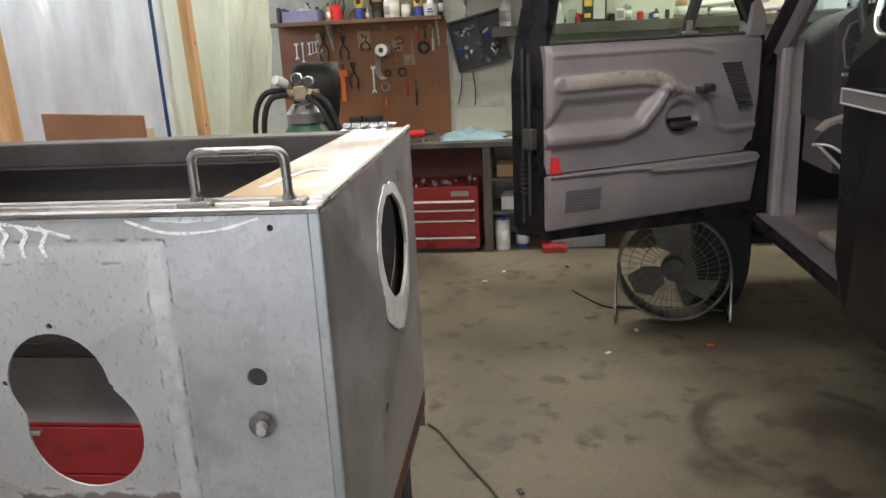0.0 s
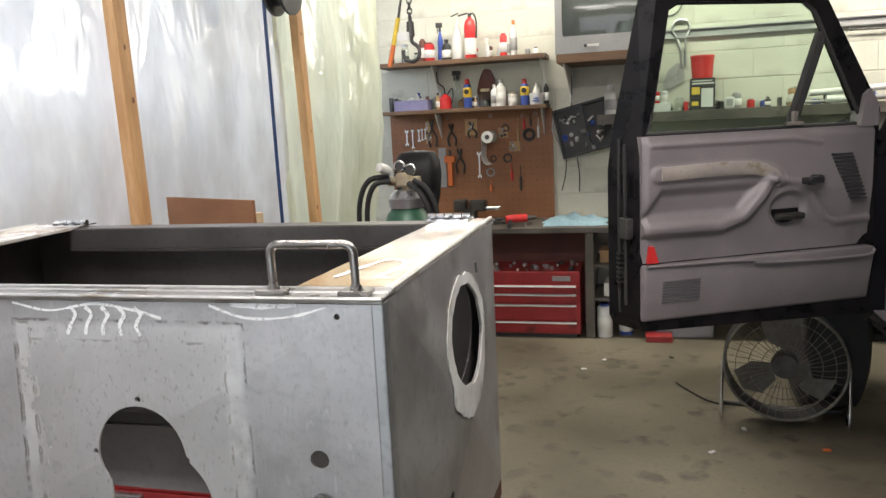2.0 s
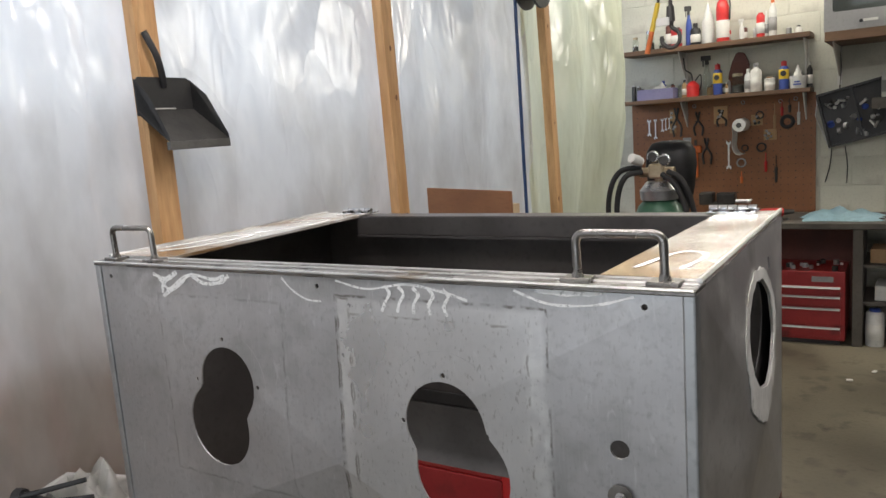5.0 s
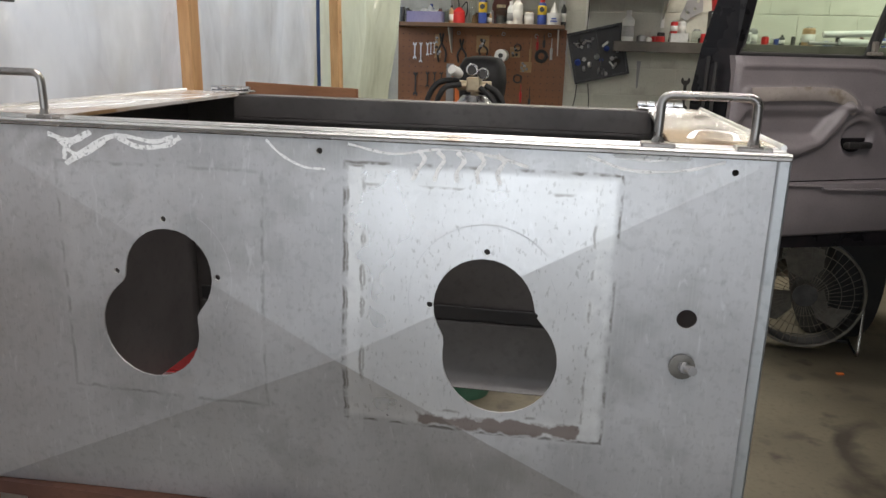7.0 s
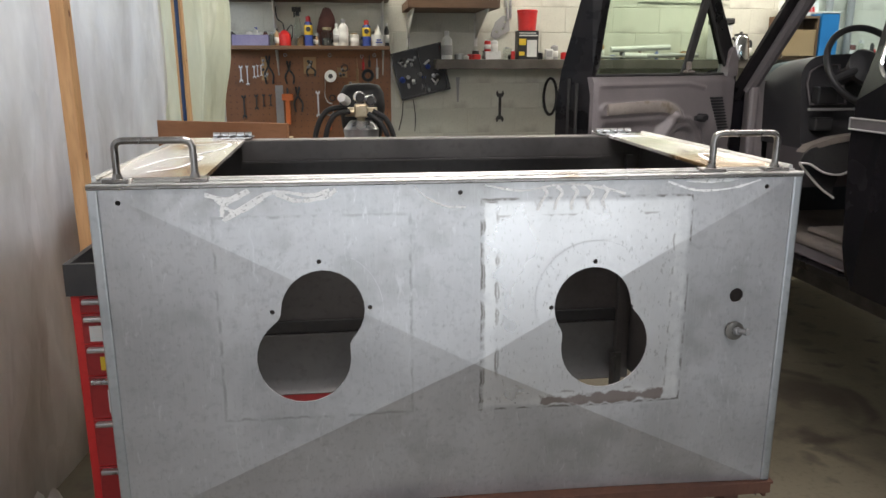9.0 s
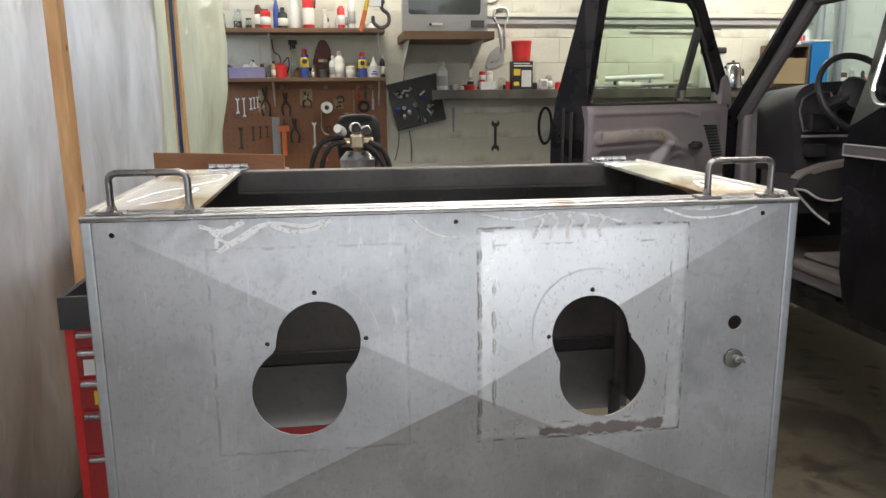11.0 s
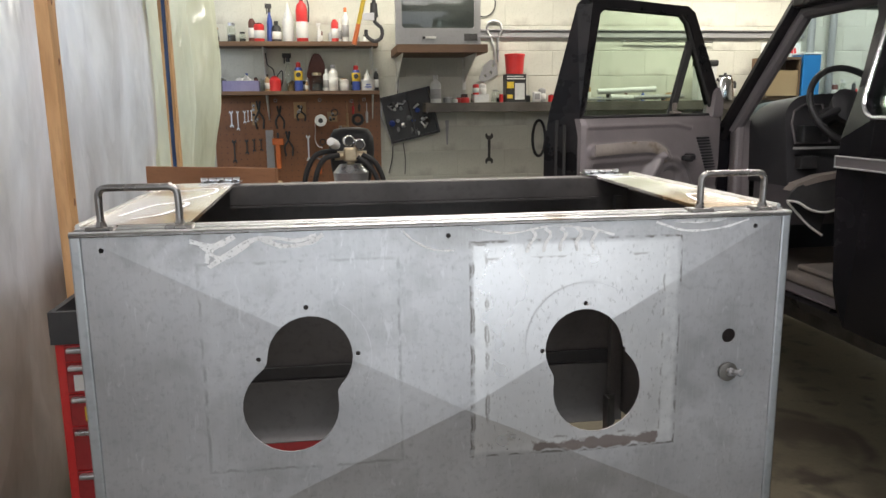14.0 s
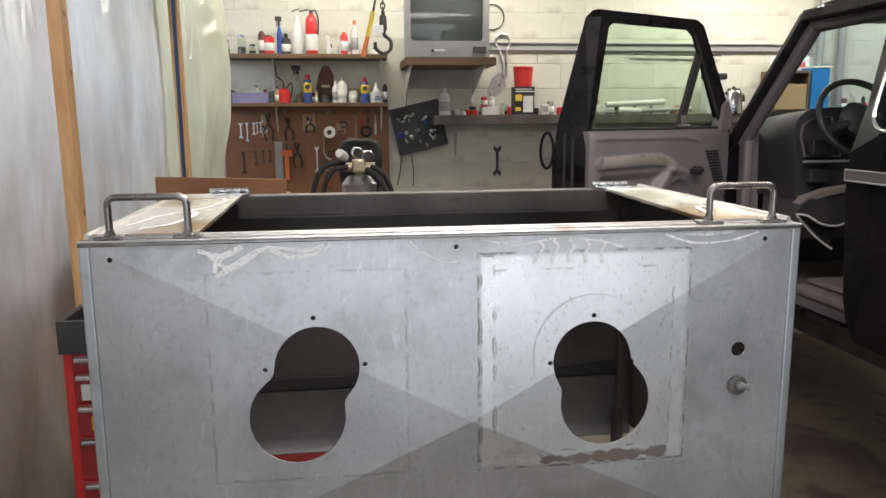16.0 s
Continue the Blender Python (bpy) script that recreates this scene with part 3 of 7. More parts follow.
def front_metal():
    """Zinc sheet with welded and ground patches round the cut-outs."""
    m = mat("front_sheet", (0.44, 0.437, 0.443), (0.55, 0.545, 0.552), 5, (0.31, 0.45), 0.66, 0.09, 90, 0.002, stain=(0.38, 0.377, 0.375), stain_scale=6, stain_at=0.54)
    nt = m.node_tree
    b = nt.nodes["Principled BSDF"]
    old = b.inputs["Base Color"].links[0].from_socket
    oldr = b.inputs["Roughness"].links[0].from_socket
    tc = nt.nodes.new("ShaderNodeTexCoord")
    nz = nt.nodes.new("ShaderNodeTexNoise")
    nz.inputs["Scale"].default_value, nz.inputs["Detail"].default_value = 38, 8
    nt.links.new(tc.outputs["Object"], nz.inputs["Vector"])
    sep = nt.nodes.new("ShaderNodeSeparateXYZ")
    nt.links.new(tc.outputs["Object"], sep.inputs[0])

    def op(kind, a, c, clamp=False):
        n = nt.nodes.new("ShaderNodeMath")
        n.operation, n.use_clamp = kind, clamp
        for s, v in zip(n.inputs, (a, c)):
            if isinstance(v, (int, float)):
                s.default_value = v
            else:
                nt.links.new(v, s)
        return n.outputs[0]

    def rect(cx, cz, hx, hz):
        """Signed distance to a rectangle's outline, negative inside."""
        dx = op("SUBTRACT", op("ABSOLUTE", op("SUBTRACT", sep.outputs["X"], cx), 0), hx)
        dz = op("SUBTRACT", op("ABSOLUTE", op("SUBTRACT", sep.outputs["Z"], cz), 0), hz)
        return op("MAXIMUM", dx, dz)

    def band(d, at, half, soft):
        """1 on a band round the outline, with a broken edge."""
        d = op("ADD", d, op("MULTIPLY", op("SUBTRACT", nz.outputs["Fac"], 0.5), 0.012))
        e = op("ABSOLUTE", op("SUBTRACT", d, at), 0)
        return op("SUBTRACT", 1, op("DIVIDE", op("SUBTRACT", e, half), soft), True)

    def mixc(f, a, c):
        x = nt.nodes.new("ShaderNodeMix")
        x.data_type = "RGBA"
        nt.links.new(f, x.inputs["Factor"])
        nt.links.new(a, x.inputs["A"])
        x.inputs["B"].default_value = (*c, 1)
        return x.outputs["Result"]

    dR, dL = rect(0.2, 1.197, 0.172, 0.176), rect(-0.237, 1.19, 0.15, 0.166)
    col, rough = old, oldr
    st, mp = nt.nodes.new("ShaderNodeTexNoise"), nt.nodes.new("ShaderNodeMapping")
    mp.inputs["Scale"].default_value = (60, 60, 3)
    nt.links.new(tc.outputs["Object"], mp.inputs["Vector"])
    nt.links.new(mp.outputs["Vector"], st.inputs["Vector"])
    st.inputs["Detail"].default_value = 3
    col = mixc(op("MULTIPLY", op("MULTIPLY", op("SUBTRACT", st.outputs["Fac"], 0.5), 4, True), 0.16), col, (0.62, 0.62, 0.62))
    inside_patch = op("MULTIPLY", op("DIVIDE", dR, -0.006, True), 0.5, True)
    col = mixc(inside_patch, col, (0.74, 0.737, 0.735))
    pits = nt.nodes.new("ShaderNodeTexNoise")
    pits.inputs["Scale"].default_value, pits.inputs["Detail"].default_value = 230, 4
    mp5 = nt.nodes.new("ShaderNodeMapping")
    mp5.inputs["Scale"].default_value = (1.0, 1.0, 0.45)
    nt.links.new(tc.outputs["Object"], mp5.inputs["Vector"])
    nt.links.new(mp5.outputs["Vector"], pits.inputs["Vector"])
    pit = op("MULTIPLY", op("MULTIPLY", op("SUBTRACT", pits.outputs["Fac"], 0.60), 12, True), op("ADD", op("MULTIPLY", inside_patch, 0.4), 0.25))
    col = mixc(pit, col, (0.26, 0.25, 0.24))
    low = nt.nodes.new("ShaderNodeTexNoise")
    low.inputs["Scale"].default_value, low.inputs["Detail"].default_value = 7, 3
    nt.links.new(tc.outputs["Object"], low.inputs["Vector"])
    patchy = op("MULTIPLY", op("SUBTRACT", low.outputs["Fac"], 0.30), 3, True)
    broken = op("MULTIPLY", op("SUBTRACT", nz.outputs["Fac"], 0.38), 5, True)
    gR = op("MULTIPLY", op("MULTIPLY", band(dR, -0.012, 0.009, 0.012), patchy), broken, True)
    col = mixc(op("MULTIPLY", gR, 0.65), col, (0.80, 0.80, 0.79))
    line = op("MULTIPLY", band(dR, 0.003, 0.0008, 0.002), op("MULTIPLY", op("SUBTRACT", nz.outputs["Fac"], 0.44), 7, True), True)
    col = mixc(op("MULTIPLY", line, 0.8), col, (0.11, 0.095, 0.08))
    line2 = op("MULTIPLY", band(dR, -0.024, 0.0006, 0.002), op("MULTIPLY", op("SUBTRACT", nz.outputs["Fac"], 0.50), 9, True), True)
    col = mixc(op("MULTIPLY", line2, 0.6), col, (0.20, 0.18, 0.16))
    gL = op("MULTIPLY", band(dL, 0.0, 0.0008, 0.0025), op("MULTIPLY", op("SUBTRACT", nz.outputs["Fac"], 0.40), 5, True), True)
    col = mixc(op("MULTIPLY", gL, 0.55), col, (0.17, 0.16, 0.15))
    haze = op("MULTIPLY", band(dL, -0.012, 0.006, 0.014), op("MULTIPLY", broken, patchy), True)
    col = mixc(op("MULTIPLY", haze, 0.35), col, (0.60, 0.60, 0.60))
    gR = op("ADD", gR, op("MULTIPLY", inside_patch, -1.3))
    # grime that has run and been wiped under the lip
    grime = op("MULTIPLY", op("DIVIDE", op("SUBTRACT", sep.outputs["Z"], 1.345), 0.05, True), op("MULTIPLY", op("SUBTRACT", low.outputs["Fac"], 0.36), 3.2, True))
    grime = op("MULTIPLY", grime, op("MULTIPLY", op("SUBTRACT", nz.outputs["Fac"], 0.30), 3.0, True))
    col = mixc(op("MULTIPLY", grime, 0.62), col, (0.24, 0.225, 0.21))
    # pale wiped runs low on the sheet
    runs, mp4 = nt.nodes.new("ShaderNodeTexNoise"), nt.nodes.new("ShaderNodeMapping")
    mp4.inputs["Scale"].default_value = (16, 16, 5)
    nt.links.new(tc.outputs["Object"], mp4.inputs["Vector"])
    nt.links.new(mp4.outputs["Vector"], runs.inputs["Vector"])
    runs.inputs["Detail"].default_value, runs.inputs["Distortion"].default_value = 5, 1.2
    col = mixc(op("MULTIPLY", op("MULTIPLY", op("SUBTRACT", runs.outputs["Fac"], 0.62), 9, True), 0.35), col, (0.72, 0.72, 0.73))
    # a filled weld strip beside the patch
    dS = rect(0.040, 1.185, 0.010, 0.186)
    strip = op("MULTIPLY", op("SUBTRACT", 1, op("DIVIDE", dS, 0.002), True), op("MULTIPLY", op("SUBTRACT", nz.outputs["Fac"], 0.34), 4, True))
    col = mixc(op("MULTIPLY", strip, 0.35), col, (0.70, 0.695, 0.685))
    edge = op("MULTIPLY", band(dS, 0.001, 0.0008, 0.0018), op("MULTIPLY", op("SUBTRACT", nz.outputs["Fac"], 0.46), 7, True), True)
    col = mixc(op("MULTIPLY", edge, 0.7), col, (0.16, 0.14, 0.12))
    # a rusty seam under the patch
    seam = rect(0.235, 1.030, 0.105, 0.0065)
    s = op("MULTIPLY", op("SUBTRACT", 1, op("DIVIDE", op("ADD", seam, op("MULTIPLY", op("SUBTRACT", nz.outputs["Fac"], 0.5), 0.030)), 0.004), True), 0.8, True)
    col = mixc(s, col, (0.13, 0.085, 0.065))
    nt.links.new(col, b.inputs["Base Color"])
    extra = op("ADD", op("MULTIPLY", gR, 0.12), op("MULTIPLY", s, 0.3))
    nt.links.new(op("ADD", rough, extra, True), b.inputs["Roughness"])
    return m


FRONT = front_metal()
bm = B()
e = W2 - 0.012
outer = [(e * k / 8, BOT) for k in range(-8, 9)] + [(e, TOP - 0.006), (-e, TOP - 0.006)]
holes = [HOLE_L, HOLE_R, ring_loop(0.466, 1.201, 0.0125, 0.0125, 16)] + [ring_loop(x, z, 0.0042, 0.0042, 8) for x, z in DOTS]
plate(bm, outer, holes, 0.003, lambda u, v, w: Vector((u, w, v)), [(c, (CX, CZ)) for c in ((-e, BOT), (e, BOT), (e, TOP - 0.006), (-e, TOP - 0.006))] + [((CX + 0.0018 * k, CZ - 0.01), (e * k / 8, BOT)) for k in range(-7, 8)])
for v in bm.verts:
    v.co.y += crease(v.co.x, v.co.z)
front = part("front_panel", bm, FRONT, steel_box, "cross-broken zinc sheet with two double-round cut-outs", 2.2)
# folded side edges of the front
for s in (-1, 1):
    bm = B()
    cube(bm, s * (W2 - 0.016), -0.004, BOT, s * W2, 0.02, TOP - 0.004, 0.003)
    part("corner_fold", bm, GALV, steel_box)
# side panels; the right one has a rough round opening
def side_crease(y, z):
    return 0.022 * (1 - max(abs(y - 0.3525) / 0.3325, abs(z - 1.1275) / 0.2825))


bm = B()
plate(bm, [(0.02, BOT), (DEEP, BOT), (DEEP, TOP - 0.004), (0.02, TOP - 0.004)],
      [ring_loop(0.375, 1.258, 0.106, 0.083, 40, 0.03, 4), ring_loop(0.223, 1.041, 0.012, 0.009, 10), [(0.487, 1.337), (0.505, 1.337), (0.505, 1.358), (0.487, 1.358)]],
      0.003, lambda u, v, w: Vector((W2 - 0.001 - w + side_crease(u, v), u, v)), [((0.02, BOT), (DEEP, TOP - 0.004)), ((DEEP, BOT), (0.02, TOP - 0.004))])
part("side_panel", bm, GALV_DARK, steel_box, "grey weathered side sheet with a rough round opening")
bm = B()
cube(bm, -W2 + 0.001, 0.02, BOT, -W2 + 0.004, DEEP, TOP - 0.004)
part("side_panel", bm, GALV_DARK, steel_box)
bm = B()
plate(bm, [(y, z - (0.02 if z < 1.2 else 0)) for y, z in ring_loop(0.375, 1.252, 0.138, 0.108, 60, 0.035, 9)], [ring_loop(0.375, 1.258, 0.107, 0.084, 40, 0.03, 4)], 0.0015, lambda u, v, w: Vector((W2 + 0.0012 - w + side_crease(u, v), u, v)), [((0.02, BOT), (DEEP, TOP - 0.004)), ((DEEP, BOT), (0.02, TOP - 0.004))])
part("ground_ring", bm, PRIMED, steel_box, "bright ground metal round the opening")
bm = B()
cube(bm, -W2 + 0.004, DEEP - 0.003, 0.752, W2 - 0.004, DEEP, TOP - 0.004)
part("back_panel", bm, INNER_SHADE, steel_box, "inner back sheet, coloured dark for its shade")
# flanges round the opening
bm = B()
cube(bm, -W2, 0.0, TOP - 0.006, W2, 0.048, TOP, 0.0015)
cube(bm, -W2, -0.005, TOP - 0.008, W2, 0.0, TOP - 0.001, 0.0015)
part("front_flange", bm, HANDLE_STEEL, steel_box, "grey folded front lip")
for y, z, r in ((-0.005, TOP - 0.001, 0.0026), (0.022, TOP + 0.0005, 0.0018), (0.047, TOP + 0.0005, 0.0022)):
    part("lip_bead", tube(B(), [(-W2 + 0.002, y, z), (W2 - 0.002, y, z)], r, 6), BARE, steel_box, "bright ground edge")
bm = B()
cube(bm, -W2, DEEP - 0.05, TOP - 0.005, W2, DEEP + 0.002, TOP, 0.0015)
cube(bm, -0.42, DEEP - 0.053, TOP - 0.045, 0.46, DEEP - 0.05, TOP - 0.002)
part("rear_flange", bm, INNER_SHADE, steel_box)
bm = B()
prism(bm, [(-W2, 0.048), (-0.402, 0.048), (-0.412, DEEP), (-W2, DEEP)], TOP - 0.003, TOP + 0.003, "z")
part("top_panel", bm, TOPSTEEL, steel_box, "scratched bright top sheet with chalk swirls")
bm = B()
prism(bm, [(0.43, 0.048), (W2, 0.048), (W2, DEEP), (0.455, DEEP)], TOP - 0.003, TOP + 0.003, "z")
part("top_panel", bm, TOPSTEEL, steel_box, "scratched bright top sheet")
for s in (-1, 1):
    bm = B()
    tube(bm, [(s * (W2 - 0.003), 0.03, TOP + 0.004), (s * (W2 - 0.003), DEEP, TOP + 0.004)], 0.004, 6)
    part("edge_bead", bm, BARE, steel_box)
# the grab handles
for xa, xb in ((-0.522, -0.410), (0.412, 0.522)):
    pts = arc([(xa, 0.018, TOP + 0.004), (xa, 0.016, TOP + 0.062), (xb, 0.016, TOP + 0.062), (xb, 0.018, TOP + 0.004)], 6, 0.014)
    h = part("grab_handle", tube(B(), pts, 0.0055, 10), HANDLE_STEEL, steel_box, "bent steel bar grab handle", 50)
    for x in (xa, xb):
        bm = B()
        cube(bm, x - 0.02, 0.004, TOP - 0.001, x + 0.02, 0.032, TOP + 0.006, 0.002)
        rod(bm, (x, 0.018, TOP + 0.004), (x, 0.018, TOP + 0.013), 0.009, 0.006, 10)
        part("foot_plate", bm, HANDLE_STEEL, h)
# the hinges at the rear corners
for x in (-0.442, 0.478):
    bm = B()
    cube(bm, x - 0.045, DEEP - 0.05, TOP + 0.003, x + 0.045, DEEP - 0.022, TOP + 0.007, 0.001)
    cube(bm, x - 0.045, DEEP - 0.012, TOP + 0.003, x + 0.045, DEEP + 0.012, TOP + 0.007, 0.001)
    for k in range(5):
        rod(bm, (x - 0.045 + k * 0.018, DEEP - 0.017, TOP + 0.011), (x - 0.029 + k * 0.018, DEEP - 0.017, TOP + 0.011), 0.006, seg=10)
    h = part("hinge", bm, CHROME, steel_box, "bright zinc hinge")
    for k in (-0.03, 0.0, 0.03):
        bm = B()
        rod(bm, (x + k, DEEP - 0.036, TOP + 0.006), (x + k, DEEP - 0.036, TOP + 0.010), 0.005, seg=8)
        part("hinge_bolt", bm, DSTEEL, h)
# valve stem with a washer
m = pose(0.466, -0.006, 1.139, 90, 0, 0)
bm = lathe(B(), [(0.0, 0.0), (0.0165, 0.0), (0.0165, 0.002), (0.006, 0.003)], 18, m)
v = part("washer", bm, mat("dull_washer", (0.16, 0.15, 0.135), (0.24, 0.225, 0.205), 40, (0.35, 0.5), 0.7, 0.1), steel_box, "round steel washer", 40)
bm = lathe(B(), [(0.007, 0.003), (0.007, 0.010), (0.0045, 0.011), (0.0045, 0.022), (0.006, 0.023), (0.006, 0.03), (0.0, 0.031)], 10, pose(0.466, -0.006, 1.139, 78, 0, 18))
part("valve_stem", bm, TVGREY, v, "small threaded steel valve stem", 40)
# inner braces
bm = B()
cube(bm, 0.513, DEEP - 0.03, 0.757, 0.530, DEEP - 0.010, TOP - 0.05)
part("inner_brace", bm, INNER_SHADE, steel_box)
# lower back: light from the open top is put into a paler grey
bm = B()
rolled = [(DEEP - 0.004, 0.922), (DEEP - 0.012, 0.918)] + [(DEEP - 0.012 - 0.05 * (1 - math.cos(radians(a))), 0.80 - 0.05 * math.sin(radians(a))) for a in range(0, 46, 9)]
rolled += [(y + 0.003, z - 0.002) for y, z in rolled[:1:-1]] + [(DEEP - 0.004, 0.80)]
prism(bm, rolled, -W2 + 0.02, 0.512, "x")
part("lower_back_sheet", bm, mat("lit_inner_sheet", (0.095, 0.093, 0.093), (0.13, 0.127, 0.127), 7, (0.38, 0.5), 0.3, 0.08, 60, 0.002), steel_box, "lit lower part of the back, coloured lighter, with a rolled edge", 30)
# black strip draws the edge of the rear flange's shade
bm = B()
cube(bm, -W2 + 0.02, DEEP - 0.0125, 0.924, 0.512, DEEP - 0.006, 0.955, 0.002)
part("seam_strip", bm, BLACK, steel_box, "dark strip standing in for the shade line")
# dark liners added inside the side panels to deepen the shade
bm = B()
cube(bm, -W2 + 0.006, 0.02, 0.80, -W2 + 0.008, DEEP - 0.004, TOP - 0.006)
part("inner_liner", bm, INNER_SHADE, steel_box)
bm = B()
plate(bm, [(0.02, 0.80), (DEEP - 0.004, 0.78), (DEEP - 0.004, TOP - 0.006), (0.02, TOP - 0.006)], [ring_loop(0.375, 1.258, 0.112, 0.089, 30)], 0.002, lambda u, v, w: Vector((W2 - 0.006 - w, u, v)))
part("inner_liner", bm, INNER_SHADE, steel_box)
bm = B()
cube(bm, -0.42, DEEP - 0.056, TOP - 0.052, 0.46, DEEP - 0.053, TOP - 0.047)
part("flange_fold", bm, INNER_SHADE, steel_box)

# the stand: rusty angle iron
stand = thing("box_stand", "rusty welded angle-iron stand carrying the steel box", "metal stand", box_at)
Z1 = BOT
for nm, c in (("rail", (-0.562, -0.012, Z1 - 0.020, 0.562, -0.006, Z1 + 0.002)),  ("rail", (-0.562, 0.0, Z1 - 0.034, -0.556, 0.68, Z1 - 0.001)), ("rail", (0.556, 0.0, Z1 - 0.034, 0.562, 0.68, Z1 - 0.001)),
              ("ledge", (-0.57, -0.006, Z1 - 0.006, 0.57, 0.03, Z1 - 0.001))):
    bm = B()
    cube(bm, *c)
    part(nm, bm, RUST, stand)
for x in (-0.51, 0.51):
    for y, s in ((0.03, 1), (0.65, -1)):
        bm = B()
        cube(bm, x - 0.014, y - 0.003, 0, x + 0.014, y + 0.003, Z1 - 0.006)
        cube(bm, x - 0.014, y, 0, x - 0.008, y + 0.03 * s, Z1 - 0.006)
        part("leg", bm, RUST if s > 0 else DSTEEL, stand)
    bm = B()
    cube(bm, x - 0.01, 0.04, 0.2, x - 0.004, 0.64, 0.235)
    part("cross_bar", bm, RUST, stand)


# ---- plastic sheeting and its posts ----
def sheeting(name, y0, y1, bulge, seed, mat_, label, z0=0.0, z1=CEILING - 0.004, off=0.0):
    bm = B()
    ny, nz = int((y1 - y0) / 0.022), 60
    rows = []
    for j in range(nz + 1):
        z = z0 + (z1 - z0) * j / nz
        row = []
        for i in range(ny + 1):
            y = y0 + (y1 - y0) * i / ny
            f = noise.noise(Vector((y * 3.6 + 0.9 * math.sin(z * 1.1 + seed), seed, z * 0.7))) * 0.030
            f += noise.noise(Vector((y * 1.6, z * 0.9, seed + 5))) * 0.05 + noise.noise(Vector((y * 11 + z * 4.0, z * 2.2, seed))) * 0.004
            f += 0.022 * abs(noise.noise(Vector((y * 4.2 + 0.5 * math.sin(z * 0.8), seed + 11, z * 0.35)))) + 0.012 * abs(noise.noise(Vector((y * 3.0 - z * 2.6, z * 1.4, seed + 17))))
            if y < 0.75:
                f += 0.05 * min(1.0, (0.75 - y) * 5) * abs(noise.noise(Vector((y * 7.5 + 0.25 * math.sin(z * 1.7), seed + 23, z * 0.2))))
            row.append(bm.verts.new((sheet_x(y) - 0.07 + off + f + bulge(y, z), y, z)))
        rows.append(row)
    for a, b in zip(rows, rows[1:]):
        for i in range(ny):
            bm.faces.new((a[i], a[i + 1], b[i + 1], b[i]))
    return solo(name, bm, mat_, label, "plastic sheeting", kind="structure", smooth=180)


sheeting("plastic_sheeting", -4.7, 3.3, lambda y, z: 0.0, 3, SHEET, "translucent milky plastic sheeting hung over timber posts")
sheeting("plastic_sheeting", 3.25, 4.72, lambda y, z: 0.03 + (0.085 * max(0.0, min(1.0, (z - 0.9) / 0.7)) - 0.045) * (y - 3.25) + 0.045 * math.sin(y * 10 + z * 0.9 + 0.6 * math.sin(z * 2)) * min(1, (y - 3.2) * 2), 8, SHEET_LIT, "loose end of the milky plastic sheeting in long folds", 0.0, CEILING - 0.004, -0.02)
for y, w, lean in ((-1.0, 0.085, 0.0), (0.774, 0.085, 0.0), (1.97, 0.08, 0.02), (3.45, 0.08, 0.055)):
    x = sheet_x(y)
    bm = B()
    cube(bm, x - 0.03, y - w / 2, 0, x + 0.02, y + w / 2, CEILING, 0.003)
    for v in bm.verts:
        v.co.y -= lean * (v.co.z - 1.65)
    post = solo("timber_post", bm, PINE, "bare pine stud post against the plastic sheeting", "post", group="timber posts", kind="structure")
    rk = random.Random(int(y * 100))
    for k in range(6):
        zk, yk = 0.4 + k * 0.42 + rk.uniform(-0.15, 0.15), y - lean * (0.4 + k * 0.42 - 1.65) + rk.uniform(-0.02, 0.02)
        r = rk.uniform(0.006, 0.012)
        part("knot", lathe(B(), [(0, 0), (r, 0), (r * 0.7, 0.0012), (0, 0.0014)], 10, Matrix.Translation((x + 0.0195, yk, zk)) @ pose(0, 0, 0, 0, 90, 0) @ Matrix.Diagonal((1.6, 1, 1, 1))), KNOT, post)


# ---- the truck ----
truck = thing("truck", "dark old off-road vehicle parked with its driver door open", "truck")
XS = 1.75
XQ = 1.685   # the rear side panel stands proud of the door opening
bm = B()   # rear quarter with its window opening
quarter = [(-2.6, 0.70), (1.38, 0.74), (1.42, 0.80), (1.435, 0.9), (1.462, 1.30), (1.452, 1.45), (1.45, 1.62), (1.49, 1.90), (1.55, 2.0), (1.50, 2.03), (-2.6, 2.03)]
win = [(-1.6, 1.53)] + [(1.31 + 0.09 * math.sin(radians(a)), 1.62 - 0.09 * math.cos(radians(a))) for a in range(0, 91, 15)] + [(1.42, 1.88), (1.40, 1.93), (1.34, 1.955), (-1.6, 1.955)]


def side(u, v, w):
    lean = max(0.0, v - 1.45) * 0.30 + max(0.0, 0.95 - v) * 0.12
    return Vector((XQ + lean + w, u, v))


plate(bm, quarter, [win], 0.10, side)
quarter_panel = part("quarter_panel", bm, TRUCK, truck, "dark painted rear side panel")
bm = B()
plate(bm, win, [], 0.004, lambda u, v, w: side(u, v, 0.03 + w))
pane = part("side_window", bm, GLASS, quarter_panel)
bm = B()
tube(bm, [side(u, v, -0.003) for u, v in win], 0.009, 8, True)
part("window_trim", bm, CHROME, quarter_panel, "bright window surround")
bm = B()
cube(bm, XQ - 0.010, -2.6, 1.344, XQ + 0.01, 1.458, 1.388, 0.004)
moulding = part("belt_moulding", bm, GREY_DARK, quarter_panel, "dark belt moulding edged in chrome")
part("chrome_edge", tube(B(), [(XQ - 0.010, -2.6, 1.346), (XQ - 0.010, 1.460, 1.346), (XQ - 0.010, 1.460, 1.386), (XQ - 0.010, -2.6, 1.386)], 0.0034, 8), TVGREY, moulding, "bright chrome edge", 40)
bm = B()   # rocker and sill
